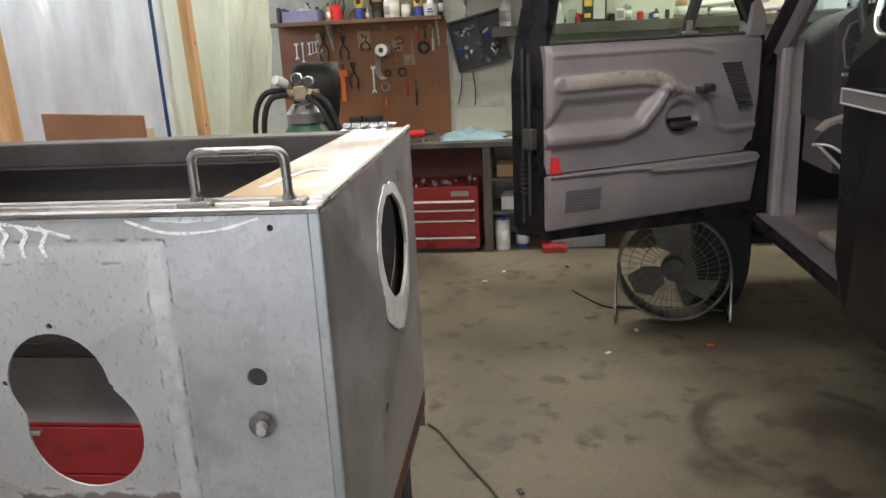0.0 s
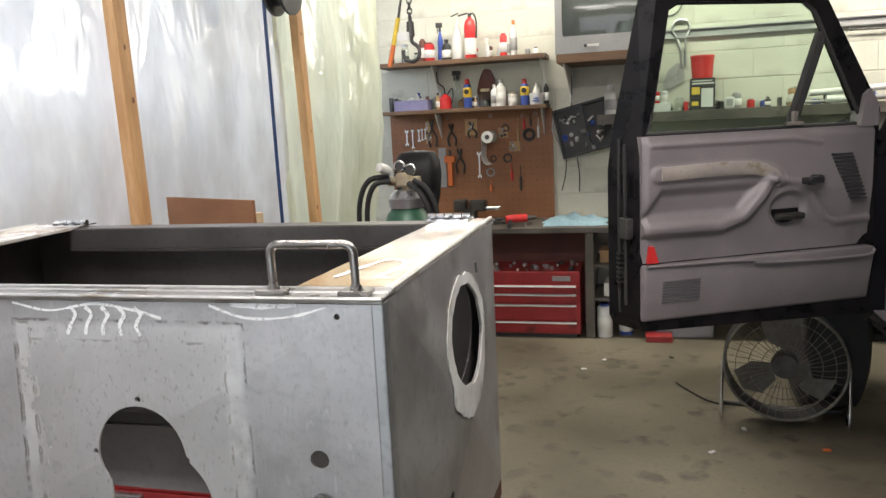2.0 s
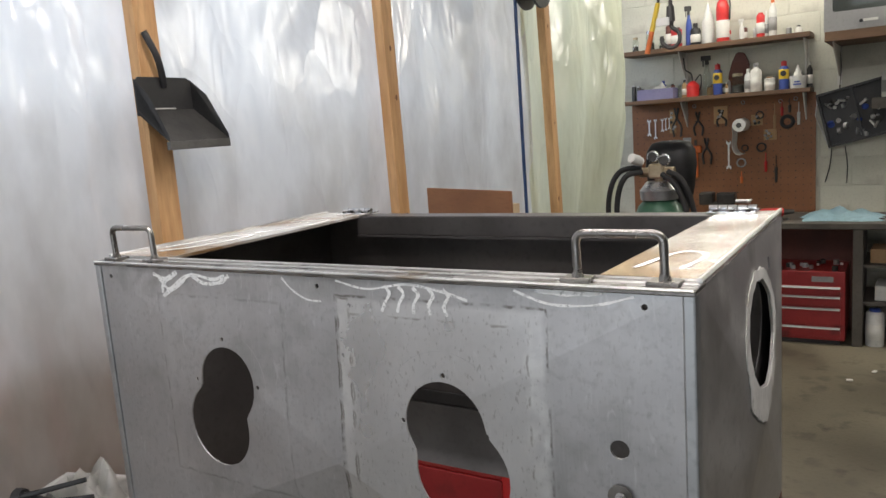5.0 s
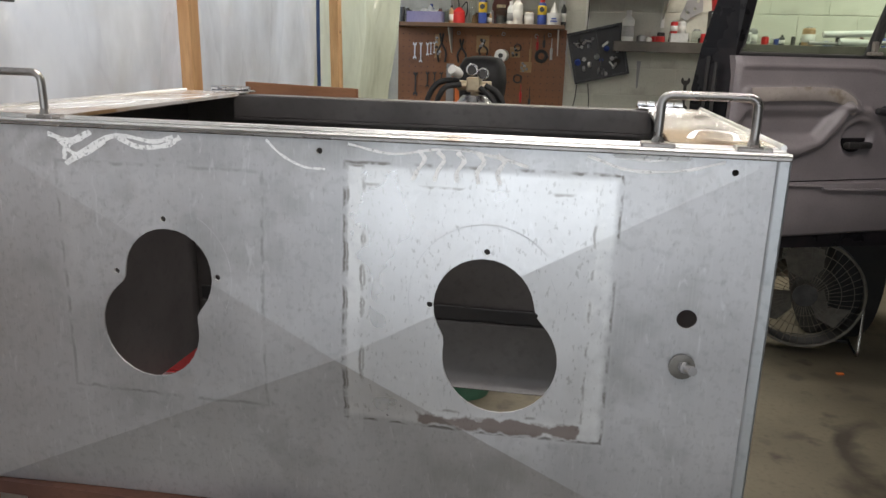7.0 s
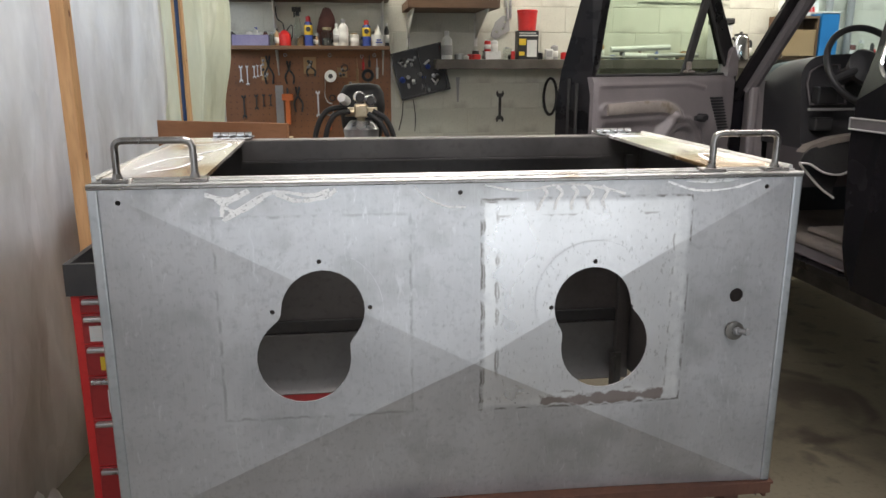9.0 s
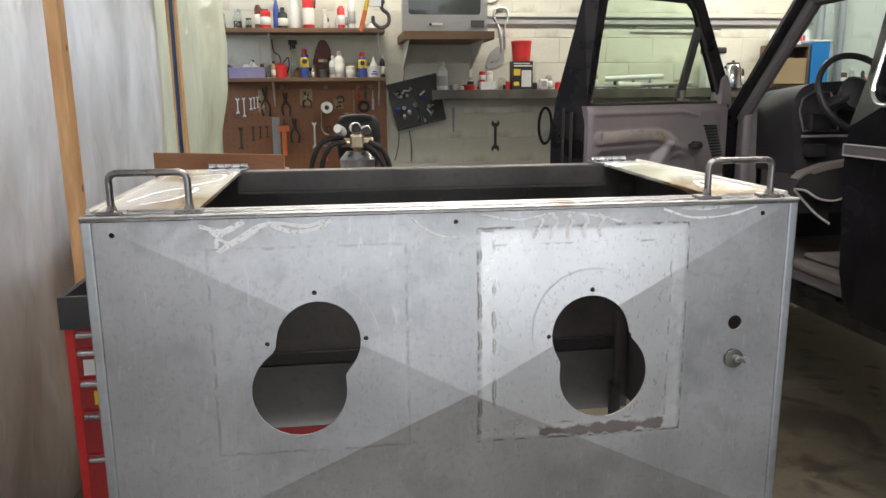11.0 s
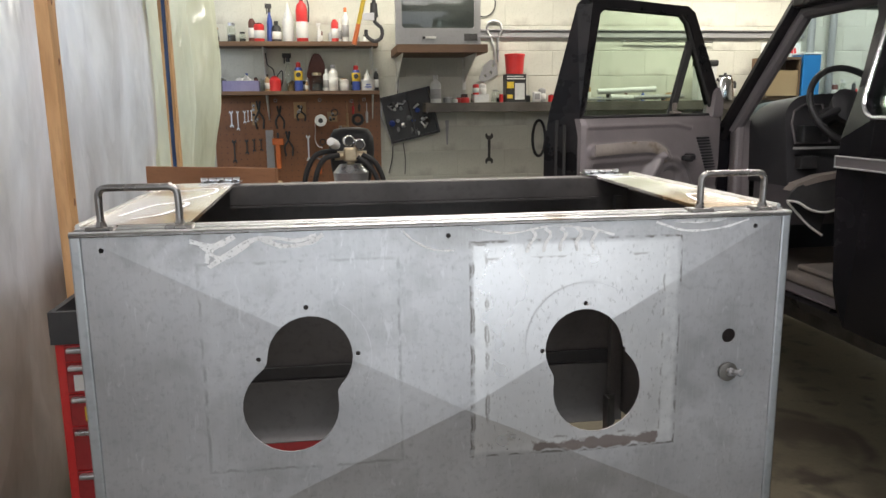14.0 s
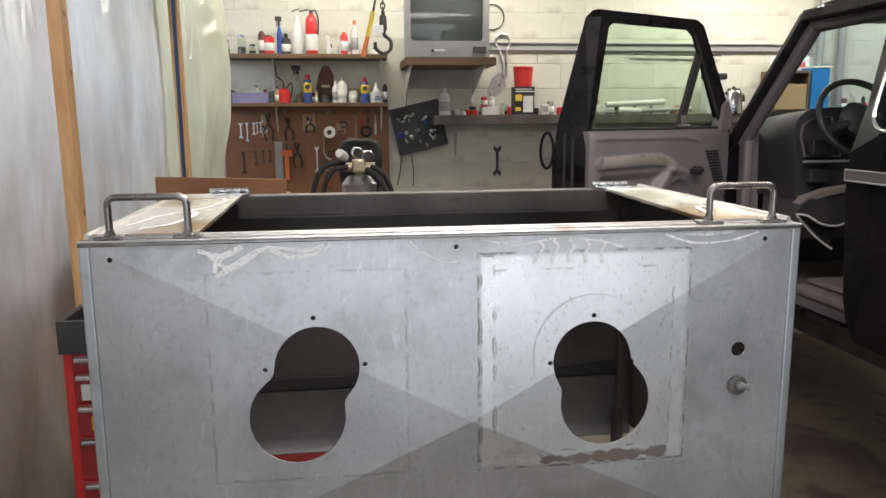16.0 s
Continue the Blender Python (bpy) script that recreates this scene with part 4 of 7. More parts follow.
prism(bm, [(XS + 0.02, 0.715), (XS + 0.14, 0.68), (XS + 0.14, 0.775), (XS + 0.03, 0.775), (XS + 0.0, 0.755)], 1.38, 2.5, "y")
part("sill", bm, TRUCK_EDGE, truck)
bm = B()
cube(bm, XS + 0.01, 1.5, 0.775, XS + 0.10, 2.46, 0.785, 0.003)
part("sill_plate", bm, GREY_DARK, truck, "scuffed dark sill plate")
bm = B()   # front fender and hood
prism(bm, [(2.48, 0.72), (2.48, 1.46), (4.1, 1.38), (4.15, 1.30), (4.15, 0.85), (3.95, 0.8), (3.85, 1.05), (3.6, 1.18), (3.3, 1.16), (3.05, 1.0), (2.98, 0.75)], XS, XS + 0.06, "x")
part("fender", bm, TRUCK, truck)
bm = B()
prism(bm, [(2.75, 1.49), (4.12, 1.40), (4.15, 1.36), (2.75, 1.44)], XS + 0.05, XS + 1.75, "x")
part("hood", bm, TRUCK, truck)
bm = B()
cube(bm, XS + 1.74, -2.6, 0.72, XS + 1.82, 4.1, 1.44)
part("far_side", bm, TRUCK_EDGE, truck)
bm = B()   # pillar, roof and header
tube(bm, [(XS + 0.02, 2.50, 1.42), (XS + 0.16, 2.14, 2.02), (XS + 0.20, 1.9, 2.06)], 0.034, 10)
part("windscreen_pillar", bm, TRUCK_EDGE, truck)
bm = B()
tube(bm, [(XS + 0.062, 2.45, 1.45), (XS + 0.19, 2.11, 1.98), (XS + 0.24, 1.5, 2.0)], 0.034, 10)
part("pillar_trim", bm, GREY_DARK, truck, "grey plastic pillar trim")
bm = B()
prism(bm, [(2.16, 2.00), (1.9, 2.07), (1.2, 2.11), (-2.6, 2.11), (-2.6, 2.05), (1.2, 2.05), (1.9, 2.02)], XS + 0.15, XS + 1.65, "x")
part("roof", bm, TRUCK, truck)
bm = B()
cube(bm, XS + 0.12, 1.58, 2.0, XS + 0.24, 2.12, 2.05, 0.01)
part("roof_rail", bm, TRUCK_EDGE, truck)
for y0, y1 in ((2.50, 2.14), (1.45, 1.45)):
    part("far_pillar", tube(B(), [(XS + 1.74, y0, 1.42), (XS + 1.64, y1, 2.03)], 0.045, 8), TRUCK_EDGE, truck)
bm = B()
plate(bm, [(XS + 0.08, 0), (XS + 1.72, 0), (XS + 1.62, 1), (XS + 0.2, 1)], [], 0.005, lambda u, v, w: Vector((u, 2.53 - 0.42 * v + w, 1.46 + 0.55 * v)))
part("windscreen", bm, WINDSCREEN, truck, "slanted windscreen glass").visible_shadow = False
bm = B()   # cab floor, kick panel, firewall
cube(bm, XS + 0.10, 0.6, 0.72, XS + 1.74, 2.75, 0.78)
part("cab_floor", bm, CARPET, truck, "dirty grey-brown carpet")
bm = B()
prism(bm, [(2.42, 0.78), (2.47, 1.5), (2.72, 1.45), (2.72, 0.78)], XS + 0.10, XS + 0.16, "x")
cube(bm, XS + 0.05, 2.40, 0.76, XS + 0.10, 2.47, 1.48, 0.015)
part("kick_panel", bm, GREY, truck, "grey plastic kick panel")
bm = B()
cube(bm, XS + 0.06, 2.72, 0.70, XS + 1.74, 2.76, 1.46)
part("firewall", bm, DASH, truck)
bm = B()   # the dash top falls away in a wide curve at its end
dash_line = [(XS + 0.155, 1.20)] + [(XS + 0.155 + 0.15 * (1 - math.cos(radians(a))), 1.48 + 0.14 * math.sin(radians(a))) for a in range(0, 91, 9)]
dash_line += [(XS + 0.60, 1.635), (XS + 0.70, 1.60), (XS + 1.70, 1.60), (XS + 1.70, 1.20)]
plate(bm, dash_line, [], 0.42, lambda u, v, w: Vector((u, 2.11 + 0.45 * max(0.0, v - 1.38) + w * (1 - 0.9 * max(0.0, v - 1.38)), v - 0.10 * max(0.0, w - 0.1) * (v > 1.4))))
dash = part("dashboard", bm, DASH, truck, "dark plastic dashboard", 40)
bm = B()
prism(bm, [(2.09, 1.02), (2.08, 1.22), (2.4, 1.22), (2.4, 1.02)], XS + 0.16, XS + 1.70, "x")
part("lower_dash", bm, GREY_DARK, truck, "grey lower dash panel")
for x0, z0, x1, z1 in ((0.20, 1.40, 0.30, 1.48), (0.20, 1.28, 0.29, 1.34)):
    bm = B()
    cube(bm, XS + x0, 2.085, z0, XS + x1, 2.14, z1, 0.008)
    part("dash_vent", bm, BLACK, dash)
bm = B()
cube(bm, XS + 0.17, 2.094, 1.372, XS + 0.62, 2.11, 1.383)
part("dash_trim", bm, TVGREY, dash, "silver trim strip")
bezel = [(XS + 0.185, 1.40), (XS + 0.185, 1.49), (XS + 0.21, 1.545), (XS + 0.27, 1.575), (XS + 0.36, 1.575), (XS + 0.36, 1.40)]
part("dash_bezel", tube(B(), [(u, 2.108 + 0.45 * max(0.0, v - 1.38), v) for u, v in bezel], 0.006, 6, True), GREY_DARK, dash, "thin grey instrument surround", 40)
# steering wheel
sw = pose(2.13, 2.03, 1.57, 62, 0, 0)
bm = B()
tube(bm, [sw @ Vector((0.19 * math.cos(k * math.tau / 32), 0.19 * math.sin(k * math.tau / 32), 0)) for k in range(32)], 0.015, 8, True)
wheel = part("steering_wheel", bm, BLACK, truck, "black steering wheel", 60)
bm = B()
lathe(bm, [(0.0, -0.05), (0.07, -0.045), (0.085, 0.0), (0.06, 0.02), (0.0, 0.025)], 16, sw)
for a in (-20, 200, 270):
    p = Vector((math.cos(radians(a)), math.sin(radians(a)), 0))
    rod(bm, sw @ (p * 0.06), sw @ (p * 0.185), 0.018, 0.014, 8)
part("wheel_hub", bm, DASH, wheel, "", 40)
bm = B()
rod(bm, sw @ Vector((0, 0, -0.03)), sw @ Vector((0, 0.05, -0.32)), 0.04, 0.05)
part("steering_column", bm, DASH, truck)
# driver seat with a loose dark cover
seat = thing("car_seat", "grey cloth driver seat with a dark torn cover", "car seat", pose(2.12, 1.40, 0.78))
bm = B()
cube(bm, -0.25, -0.28, 0.12, 0.25, 0.24, 0.33, 0.05)
part("cushion", bm, GREY, seat, "", 50)
bm = B()
cube(bm, -0.24, -0.12, 0.25, 0.24, 0.04, 0.80, 0.05, pose(0, -0.24, 0, 12, 0, 0))
part("backrest", bm, GREY_DARK, seat, "", 50)
bm = B()
cube(bm, -0.22, -0.25, 0.0, 0.22, 0.2, 0.12, 0.01)
part("seat_base", bm, GREY, seat)
# wheels
for y in (3.5, -1.4):
    at = pose(XS + 0.06, y, 0.40)
    wh = part("wheel", lathe(B(), [(0.22, -0.14), (0.33, -0.15), (0.395, -0.12), (0.40, 0.0), (0.395, 0.12), (0.33, 0.15), (0.22, 0.14)], 36, pose(0, 0, 0, 0, 90, 0)), RUBBER, truck, "wide black tyre", 40)
    wh.matrix_local = at
    part("rim", lathe(B(), [(0.0, -0.05), (0.06, -0.07), (0.10, -0.05), (0.20, -0.09), (0.222, -0.12), (0.222, 0.1), (0.0, 0.1)], 24, pose(0, 0, 0, 0, 90, 0)), DSTEEL, wh, "", 40)
bm = B()
cube(bm, XS + 0.25, -2.4, 0.55, XS + 0.37, 4.0, 0.70, 0.01)
cube(bm, XS + 1.3, -2.4, 0.55, XS + 1.42, 4.0, 0.70, 0.01)
rod(bm, (XS + 0.1, 3.5, 0.40), (XS + 1.7, 3.5, 0.40), 0.05)
rod(bm, (XS + 0.1, -1.4, 0.40), (XS + 1.7, -1.4, 0.40), 0.06)
part("chassis", bm, DSTEEL, truck)
bm = B()
tube(bm, [(XS + 0.32 + 0.055 * math.cos(k * 0.7), 3.35 + 0.055 * math.sin(k * 0.7), 0.42 + k * 0.0042) for k in range(80)], 0.008, 6)
part("coil_spring", bm, DSTEEL, truck)

# the open door, hinged on the truck
door = part("door", B(), TRUCK_EDGE, truck)
door.matrix_local = pose(0.873, 2.006, 0, 0, 0, math.degrees(math.atan2(0.455, 0.877)))
outline = [(-0.07, 0.84), (-0.05, 0.80), (0.99, 0.77), (1.0, 1.53), (1.0, 1.585), (0.735, 2.005), (0.68, 2.03), (0.03, 2.03), (-0.005, 2.0), (-0.055, 1.55), (-0.07, 1.4)]
glass_open = [(0.01, 1.53), (0.905, 1.53), (0.915, 1.56), (0.70, 1.955), (0.65, 1.99), (0.135, 1.99), (0.095, 1.965), (0.025, 1.56)]
bm = B()


def slab(u, v, w):
    t = max(0.0, v - 1.53) / 0.5
    thick = 1.0 if v < 1.535 else (0.95 - 0.72 * t if u < 0.035 else 0.26)
    return Vector((u + (0.05 * (1 - w / 0.15) if u < 0.0 else 0), 0.012 * (1 - t) + w * thick, v))


plate(bm, outline, [glass_open], 0.15, slab)
part("door_shell", bm, TRUCK_EDGE, door, "black painted door shell with scuffed edge")
bm = B()
plate(bm, glass_open, [], 0.004, lambda u, v, w: Vector((u, 0.030 - 0.02 * max(0, v - 1.53) + w, v)))
part("door_glass", bm, GLASS, door, "slightly green side window glass").visible_shadow = False
bm = B()
for k in (-0.012, 0.0, 0.012):
    tube(bm, [(0.735 + k, 0.022, 1.875), (0.615 + k, 0.026, 1.53)], 0.013, 8)
part("vent_post", bm, RUBBER, door)
bm = B()
tube(bm, [(u, 0.018, v) for u, v in glass_open], 0.009, 8, True)
part("window_seal", bm, RUBBER, door)
def seg_dist(x, z, line):
    p = Vector((x, z))
    best = 9.0
    for a, b in zip(line, line[1:]):
        a, b = Vector(a), Vector(b)
        t = max(0.0, min(1.0, (p - a).dot(b - a) / (b - a).length_squared))
        best = min(best, (p - a - (b - a) * t).length)
    return best


def smooth(v, a, c):
    v = max(0.0, min(1.0, (v - a) / (c - a)))
    return v * v * (3 - 2 * v)


def trim_relief(x, z):
    """How far the moulded trim stands out (+) or in (-)."""
    h = 0.010 * (1 - smooth(seg_dist(x, z, [(0.045, 1.385), (0.42, 1.388), (0.50, 1.368), (0.54, 1.345)]), 0.022, 0.036))
    sx = x - 0.75 * (z - 1.27)
    edge = min(sx - 0.0, 0.43 - sx, z - 1.205, 1.342 - z)
    h -= 0.025 * smooth(edge, 0.0, 0.045)
    h += 0.020 * (1 - smooth(seg_dist(x, z, [(-0.01, 1.185), (0.30, 1.180), (0.40, 1.215), (0.46, 1.28), (0.50, 1.345)]), 0.008, 0.035))
    h -= 0.026 * (1 - smooth(math.hypot((x - 0.59) / 0.085, (z - 1.225) / 0.072), 0.7, 1.0))
    h += 0.008 * (1 - smooth(seg_dist(x, z, [(0.50, 1.345), (0.62, 1.325), (0.68, 1.285), (0.75, 1.185), (0.80, 1.16), (0.965, 1.16)]), 0.004, 0.02))
    h += 0.006 * (1 - smooth(seg_dist(x, z, [(0.02, 1.49), (0.60, 1.49), (0.72, 1.47)]), 0.002, 0.012))
    h -= 0.012 * (smooth(x, 0.85, 0.965) + 1 - smooth(x, -0.015, 0.01))
    h -= 0.010 * (1 - smooth(1.525 - z, 0.0, 0.03))
    return 1.2 * h if h > 0 else 0.9 * h


bm = B()
nx, nz_ = 140, 70
g = [[bm.verts.new((-0.015 + 0.98 * i / nx, -0.018 - trim_relief(-0.015 + 0.98 * i / nx, 1.06 + 0.465 * j / nz_) + 0.10 * max(0.0, 0.23 - 0.465 * j / nz_), 1.06 + 0.465 * j / nz_)) for i in range(nx + 1)] for j in range(nz_ + 1)]
for r0, r1 in zip(g, g[1:]):
    for i in range(nx):
        bm.faces.new((r0[i], r0[i + 1], r1[i + 1], r1[i]))
rim = [g[0], [r[-1] for r in g], g[-1][::-1], [r[0] for r in g][::-1]]
for line in rim:
    back = [bm.verts.new((v.co.x, 0.04, v.co.z)) for v in line]
    for k in range(len(line) - 1):
        bm.faces.new((line[k], line[k + 1], back[k + 1], back[k]))
upper = part("upper_trim", bm, GREY, door, "moulded grey plastic door trim", 60)
bm = B()
pad = spline([(0.05, -0.042, 1.388), (0.25, -0.046, 1.392), (0.42, -0.045, 1.390), (0.50, -0.040, 1.370), (0.54, -0.030, 1.345)], 6)
tube(bm, pad, 0.021, 10)
for v in bm.verts:
    v.co.y = -0.030 + (v.co.y + 0.042) * 0.4
    v.co.z = 1.385 + (v.co.z - 1.385) * 1.25
part("armrest_pad", bm, mat("tan_vinyl", (0.27, 0.235, 0.215), (0.33, 0.29, 0.26), 9, (0.28, 0.42), 0, 0.1, 90, 0.001, stain=(0.20, 0.16, 0.12), stain_scale=14, stain_at=0.6), door, "worn tan vinyl armrest pad", 60)
bm = B()
cube(bm, -0.015, -0.032, 0.835, 0.975, 0.03, 1.055, 0.014)
for v in bm.verts:
    if v.co.y < 0.0:
        v.co.y += (1.055 - v.co.z) * 0.16
part("map_pocket", bm, GREY, door, "scuffed grey map pocket", 40)
bm = B()
tube(bm, spline([(-0.01, -0.034, 1.055), (0.4, -0.034, 1.045), (0.47, -0.036, 1.03), (0.9, -0.036, 1.02), (0.965, -0.034, 1.04)], 6), 0.006, 6)
part("pocket_lip", bm, GREY, door)
bm = B()
cube(bm, 0.53, -0.035, 1.185, 0.65, 0.0, 1.21, 0.008)
part("door_handle", bm, DSTEEL, door, "dark inner door handle")
bm = B()
rod(bm, (0.69, -0.01, 1.335), (0.69, -0.06, 1.335), 0.016)
cube(bm, 0.61, -0.07, 1.32, 0.70, -0.05, 1.345, 0.006)
rod(bm, (0.625, -0.07, 1.33), (0.625, -0.10, 1.33), 0.014)
part("window_crank", bm, BLACK, door, "black window crank")
for k in range(13):
    bm = B()
    z = 1.42 - k * 0.0145
    cube(bm, 0.765 + k * 0.0075, -0.026, z - 0.004, 0.855 + k * 0.006, -0.018, z + 0.004)
    part("speaker_slot", bm, BLACK, door)
for k in range(8):
    bm = B()
    z = 0.99 - k * 0.0115
    cube(bm, 0.06, -0.035 + (1.055 - z) * 0.16, z - 0.003, 0.215, -0.026 + (1.055 - z) * 0.16, z + 0.003)
    part("grille_slat", bm, GREY_DARK, door)
bm = B()
prism(bm, [(0.005, 1.062), (0.05, 1.062), (0.03, 1.125), (0.01, 1.125)], -0.010, 0.012, "y")
part("reflector", bm, RED, door, "small red reflector")
bm = B()
prism(bm, [(0.895, 1.52), (0.975, 1.52), (0.975, 1.60), (0.94, 1.66), (0.915, 1.64)], -0.012, 0.05, "y")
part("mirror_cover", bm, GREY, door)
bm = B()
cube(bm, 0.606, -0.008, 1.55, 0.624, 0.012, 1.59, 0.004)
cube(bm, 0.585, -0.012, 1.537, 0.648, 0.010, 1.551, 0.004)
part("vent_latch", bm, CARPET, door, "pale vent window latch")


for y, z0, z1 in ((0.055, 0.9, 1.5), (0.105, 0.86, 1.52)):
    part("weatherstrip", tube(B(), spline([(-0.052 + (0.0 if z < 1.5 else 0.05 * (z - 1.5) / 0.45), y, z) for z in (z0, (z0 + z1) / 2, z1)], 6), 0.007, 6), RUBBER, door)
bm = B()
cube(bm, -0.062, 0.03, 1.15, -0.03, 0.09, 1.23, 0.006)
part("latch", bm, DSTEEL, door, "dull steel door latch")
for k in range(7):
    bm = B()
    cube(bm, -0.066, 0.075, 0.98 + k * 0.018, -0.05, 0.105, 0.988 + k * 0.018)
    part("edge_vent", bm, DSTEEL, door)


# ---- workbench, cabinet and shelves along the block wall ----
bench = thing("workbench", "long cluttered workbench with a dark worn top", "workbench", pose(0, 0, 0))
bm = B()
cube(bm, -1.05, 4.58, 0.785, 5.6, YB - 0.004, 0.825, 0.004)
part("bench_top", bm, BENCH, bench)
for x in (-1.0, 0.47, 1.9, 3.4):
    for y in (4.60, 5.08):
        bm = B()
        cube(bm, x, y, 0, x + 0.06, y + 0.06, 0.785, 0.003)
        part("bench_leg", bm, BENCH, bench)
for z in (0.28, 0.53):
    bm = B()
    cube(bm, 0.53, 4.62, z, 1.9, 5.1, z + 0.02)
    part("lower_shelf", bm, BENCH, bench)

chest = thing("tool_chest", "red metal tool chest with silver drawer handles under the bench", "tool chest", pose(-0.26, 4.60, 0.0))
bm = B()
cube(bm, 0, 0, 0.03, 0.69, 0.45, 0.50, 0.006)
part("body", bm, RED_DULL, chest)
bm = B()
cube(bm, 0.03, 0.02, 0.0, 0.66, 0.43, 0.03)
part("base", bm, BLACK, chest)
for z0, z1 in ((0.345, 0.40), (0.265, 0.335), (0.135, 0.255), (0.05, 0.125)):
    bm = B()
    cube(bm, 0.025, -0.008, z0, 0.665, 0.0, z1, 0.003)
    d = part("drawer", bm, RED_DULL, chest)
    bm = B()
    prism(bm, [(-0.022, z1 - 0.014), (-0.008, z1 - 0.002), (-0.008, z1 - 0.018)], 0.03, 0.66, "x")
    part("drawer_handle", bm, TVGREY, d, "silver drawer pull")
bm = B()
cube(bm, 0.49, -0.006, 0.43, 0.62, 0.0, 0.465)
part("badge", bm, TVGREY, chest, "small silver plate")
bm = B()
cube(bm, -1.0, 5.0, 0.0, 0.46, 5.02, 0.785)
solo("bench_back_panel", bm, BROWN, "dark red panel behind the tool chest", "panel", kind="structure")


# ---- shelves and board on the block wall ----
def shelf(x0, x1, y0, z, th, label, brackets, wood=SHELF):
    t = thing("wall_shelf", label, "shelf", pose(0, 0, 0), "wall shelves")
    bm = B()
    cube(bm, x0, y0, z - th, x1, YB - 0.002, z, 0.003)
    part("board", bm, wood, t)
    for x in brackets:
        bm = B()
        cube(bm, x - 0.014, YB - 0.014, z - th - 0.26, x + 0.014, YB - 0.002, z - th)
        prism(bm, [(YB - 0.014, z - th - 0.20), (y0 + 0.05, z - th - 0.012), (y0 + 0.05, z - th), (YB - 0.014, z - th)], x - 0.004, x + 0.004, "x")
        part("bracket", bm, OFFWHITE, t, "pale steel shelf bracket")
    return t


shelf(-1.12, 0.185, 4.90, 2.083, 0.035, "dark wood shelf holding bottles and a fire extinguisher", (-0.70, 0.14))
shelf(-1.12, 0.185, 4.90, 1.713, 0.03, "dark wood shelf crowded with cans and bottles", (-0.69, 0.137))
shelf(0.30, 0.98, 4.56, 2.036, 0.06, "short thick wood shelf carrying the television", (0.345, 0.90))
shelf(0.55, 4.6, 4.93, 1.612, 0.075, "long dark wood shelf lined with tins and boxes", (1.9, 3.0, 4.2), BENCH)

pegboard = thing("pegboard", "brown perforated tool board with hung hand tools above the bench", "pegboard", pose(0, 0, 0))
bm = B()
cube(bm, -1.12, YB - 0.022, 0.83, 0.20, YB - 0.010, 1.683)
part("board", bm, PEG, pegboard)
bm = B()
for i in range(26):
    for j in range(16):
        x, z = -1.08 + i * 0.05, 0.88 + j * 0.05
        lathe(bm, [(0.0, 0.0), (0.004, 0.0), (0.004, 0.001), (0.0, 0.001)], 6, pose(x, YB - 0.0218, z, 90, 0, 0))
tagged(part("peg_holes", bm, BLACK, pegboard), kind="stuff")
bm = B()
cube(bm, -0.725, YB - 0.032, 1.09, -0.665, YB - 0.024, 1.41)
part("cover_strip", bm, TVGREY, pegboard, "pale grey joint strip")


# ---- kinds of bottles, cans and tools ----
def label_band(t, r, z0, z1, m):
    part("label", lathe(B(), [(r, z0), (r + 0.0012, z0 + 0.001), (r + 0.0012, z1 - 0.001), (r, z1)], 16), m, t, "", 60)


def can(x, y, z, r, h, a, b, label):
    t = thing("can", label, "can", pose(x, y, z))
    part("body", lathe(B(), [(0, 0), (r * 0.96, 0), (r, 0.004), (r, h * 0.86), (r * 0.8, h * 0.92), (0, h * 0.92)], 16), a, t, "", 40)
    part("cap", lathe(B(), [(r * 0.62, h * 0.9), (r * 0.62, h * 0.985), (r * 0.5, h), (0, h)], 12), b, t, "", 40)
    if r > 0.02 and h > 0.08 and a is not CLEAR:
        label_band(t, r, h * 0.18, h * 0.6, WHITE if a is RED else OFFWHITE)
    return t


def jar(x, y, z, r, h, a, b, label):
    t = thing("jar", label, "jar", pose(x, y, z))
    part("glass", lathe(B(), [(0, 0), (r, 0.002), (r, h * 0.7), (r * 0.75, h * 0.82), (r * 0.75, h * 0.88)], 16), a, t, "", 40)
    part("lid", lathe(B(), [(r * 0.82, h * 0.86), (r * 0.82, h), (0, h)], 14), b, t, "", 40)
    part("contents", lathe(B(), [(0, 0.004), (r * 0.9, 0.006), (r * 0.88, h * 0.4), (0, h * 0.42)], 12), DSTEEL, t, "", 40)
    return t


def bottle(x, y, z, r, h, a, b, label):
    t = thing("bottle", label, "bottle", pose(x, y, z))
    part("body", lathe(B(), [(0, 0), (r * 0.95, 0), (r, 0.006), (r, h * 0.66), (r * 0.85, h * 0.74), (r * 0.42, h * 0.82), (r * 0.38, h * 0.88)], 16), a, t, "", 40)
    part("cap", lathe(B(), [(r * 0.46, h * 0.87), (r * 0.46, h * 0.985), (r * 0.4, h), (0, h)], 12), b, t, "", 40)
    label_band(t, r, h * 0.15, h * 0.5, TVGREY if a is WHITE else OFFWHITE)
    return t


def cone(x, y, z, r, h, a, b, label):
    t = thing("bottle", label, "bottle", pose(x, y, z))
    part("body", lathe(B(), [(0, 0), (r * 0.96, 0), (r, 0.006), (r, h * 0.52), (r * 0.8, h * 0.60)], 16), a, t, "", 40)
    part("nozzle", lathe(B(), [(r * 0.82, h * 0.60), (r * 0.45, h * 0.78), (r * 0.12, h * 0.97), (0, h)], 14), b, t, "", 40)
    return t


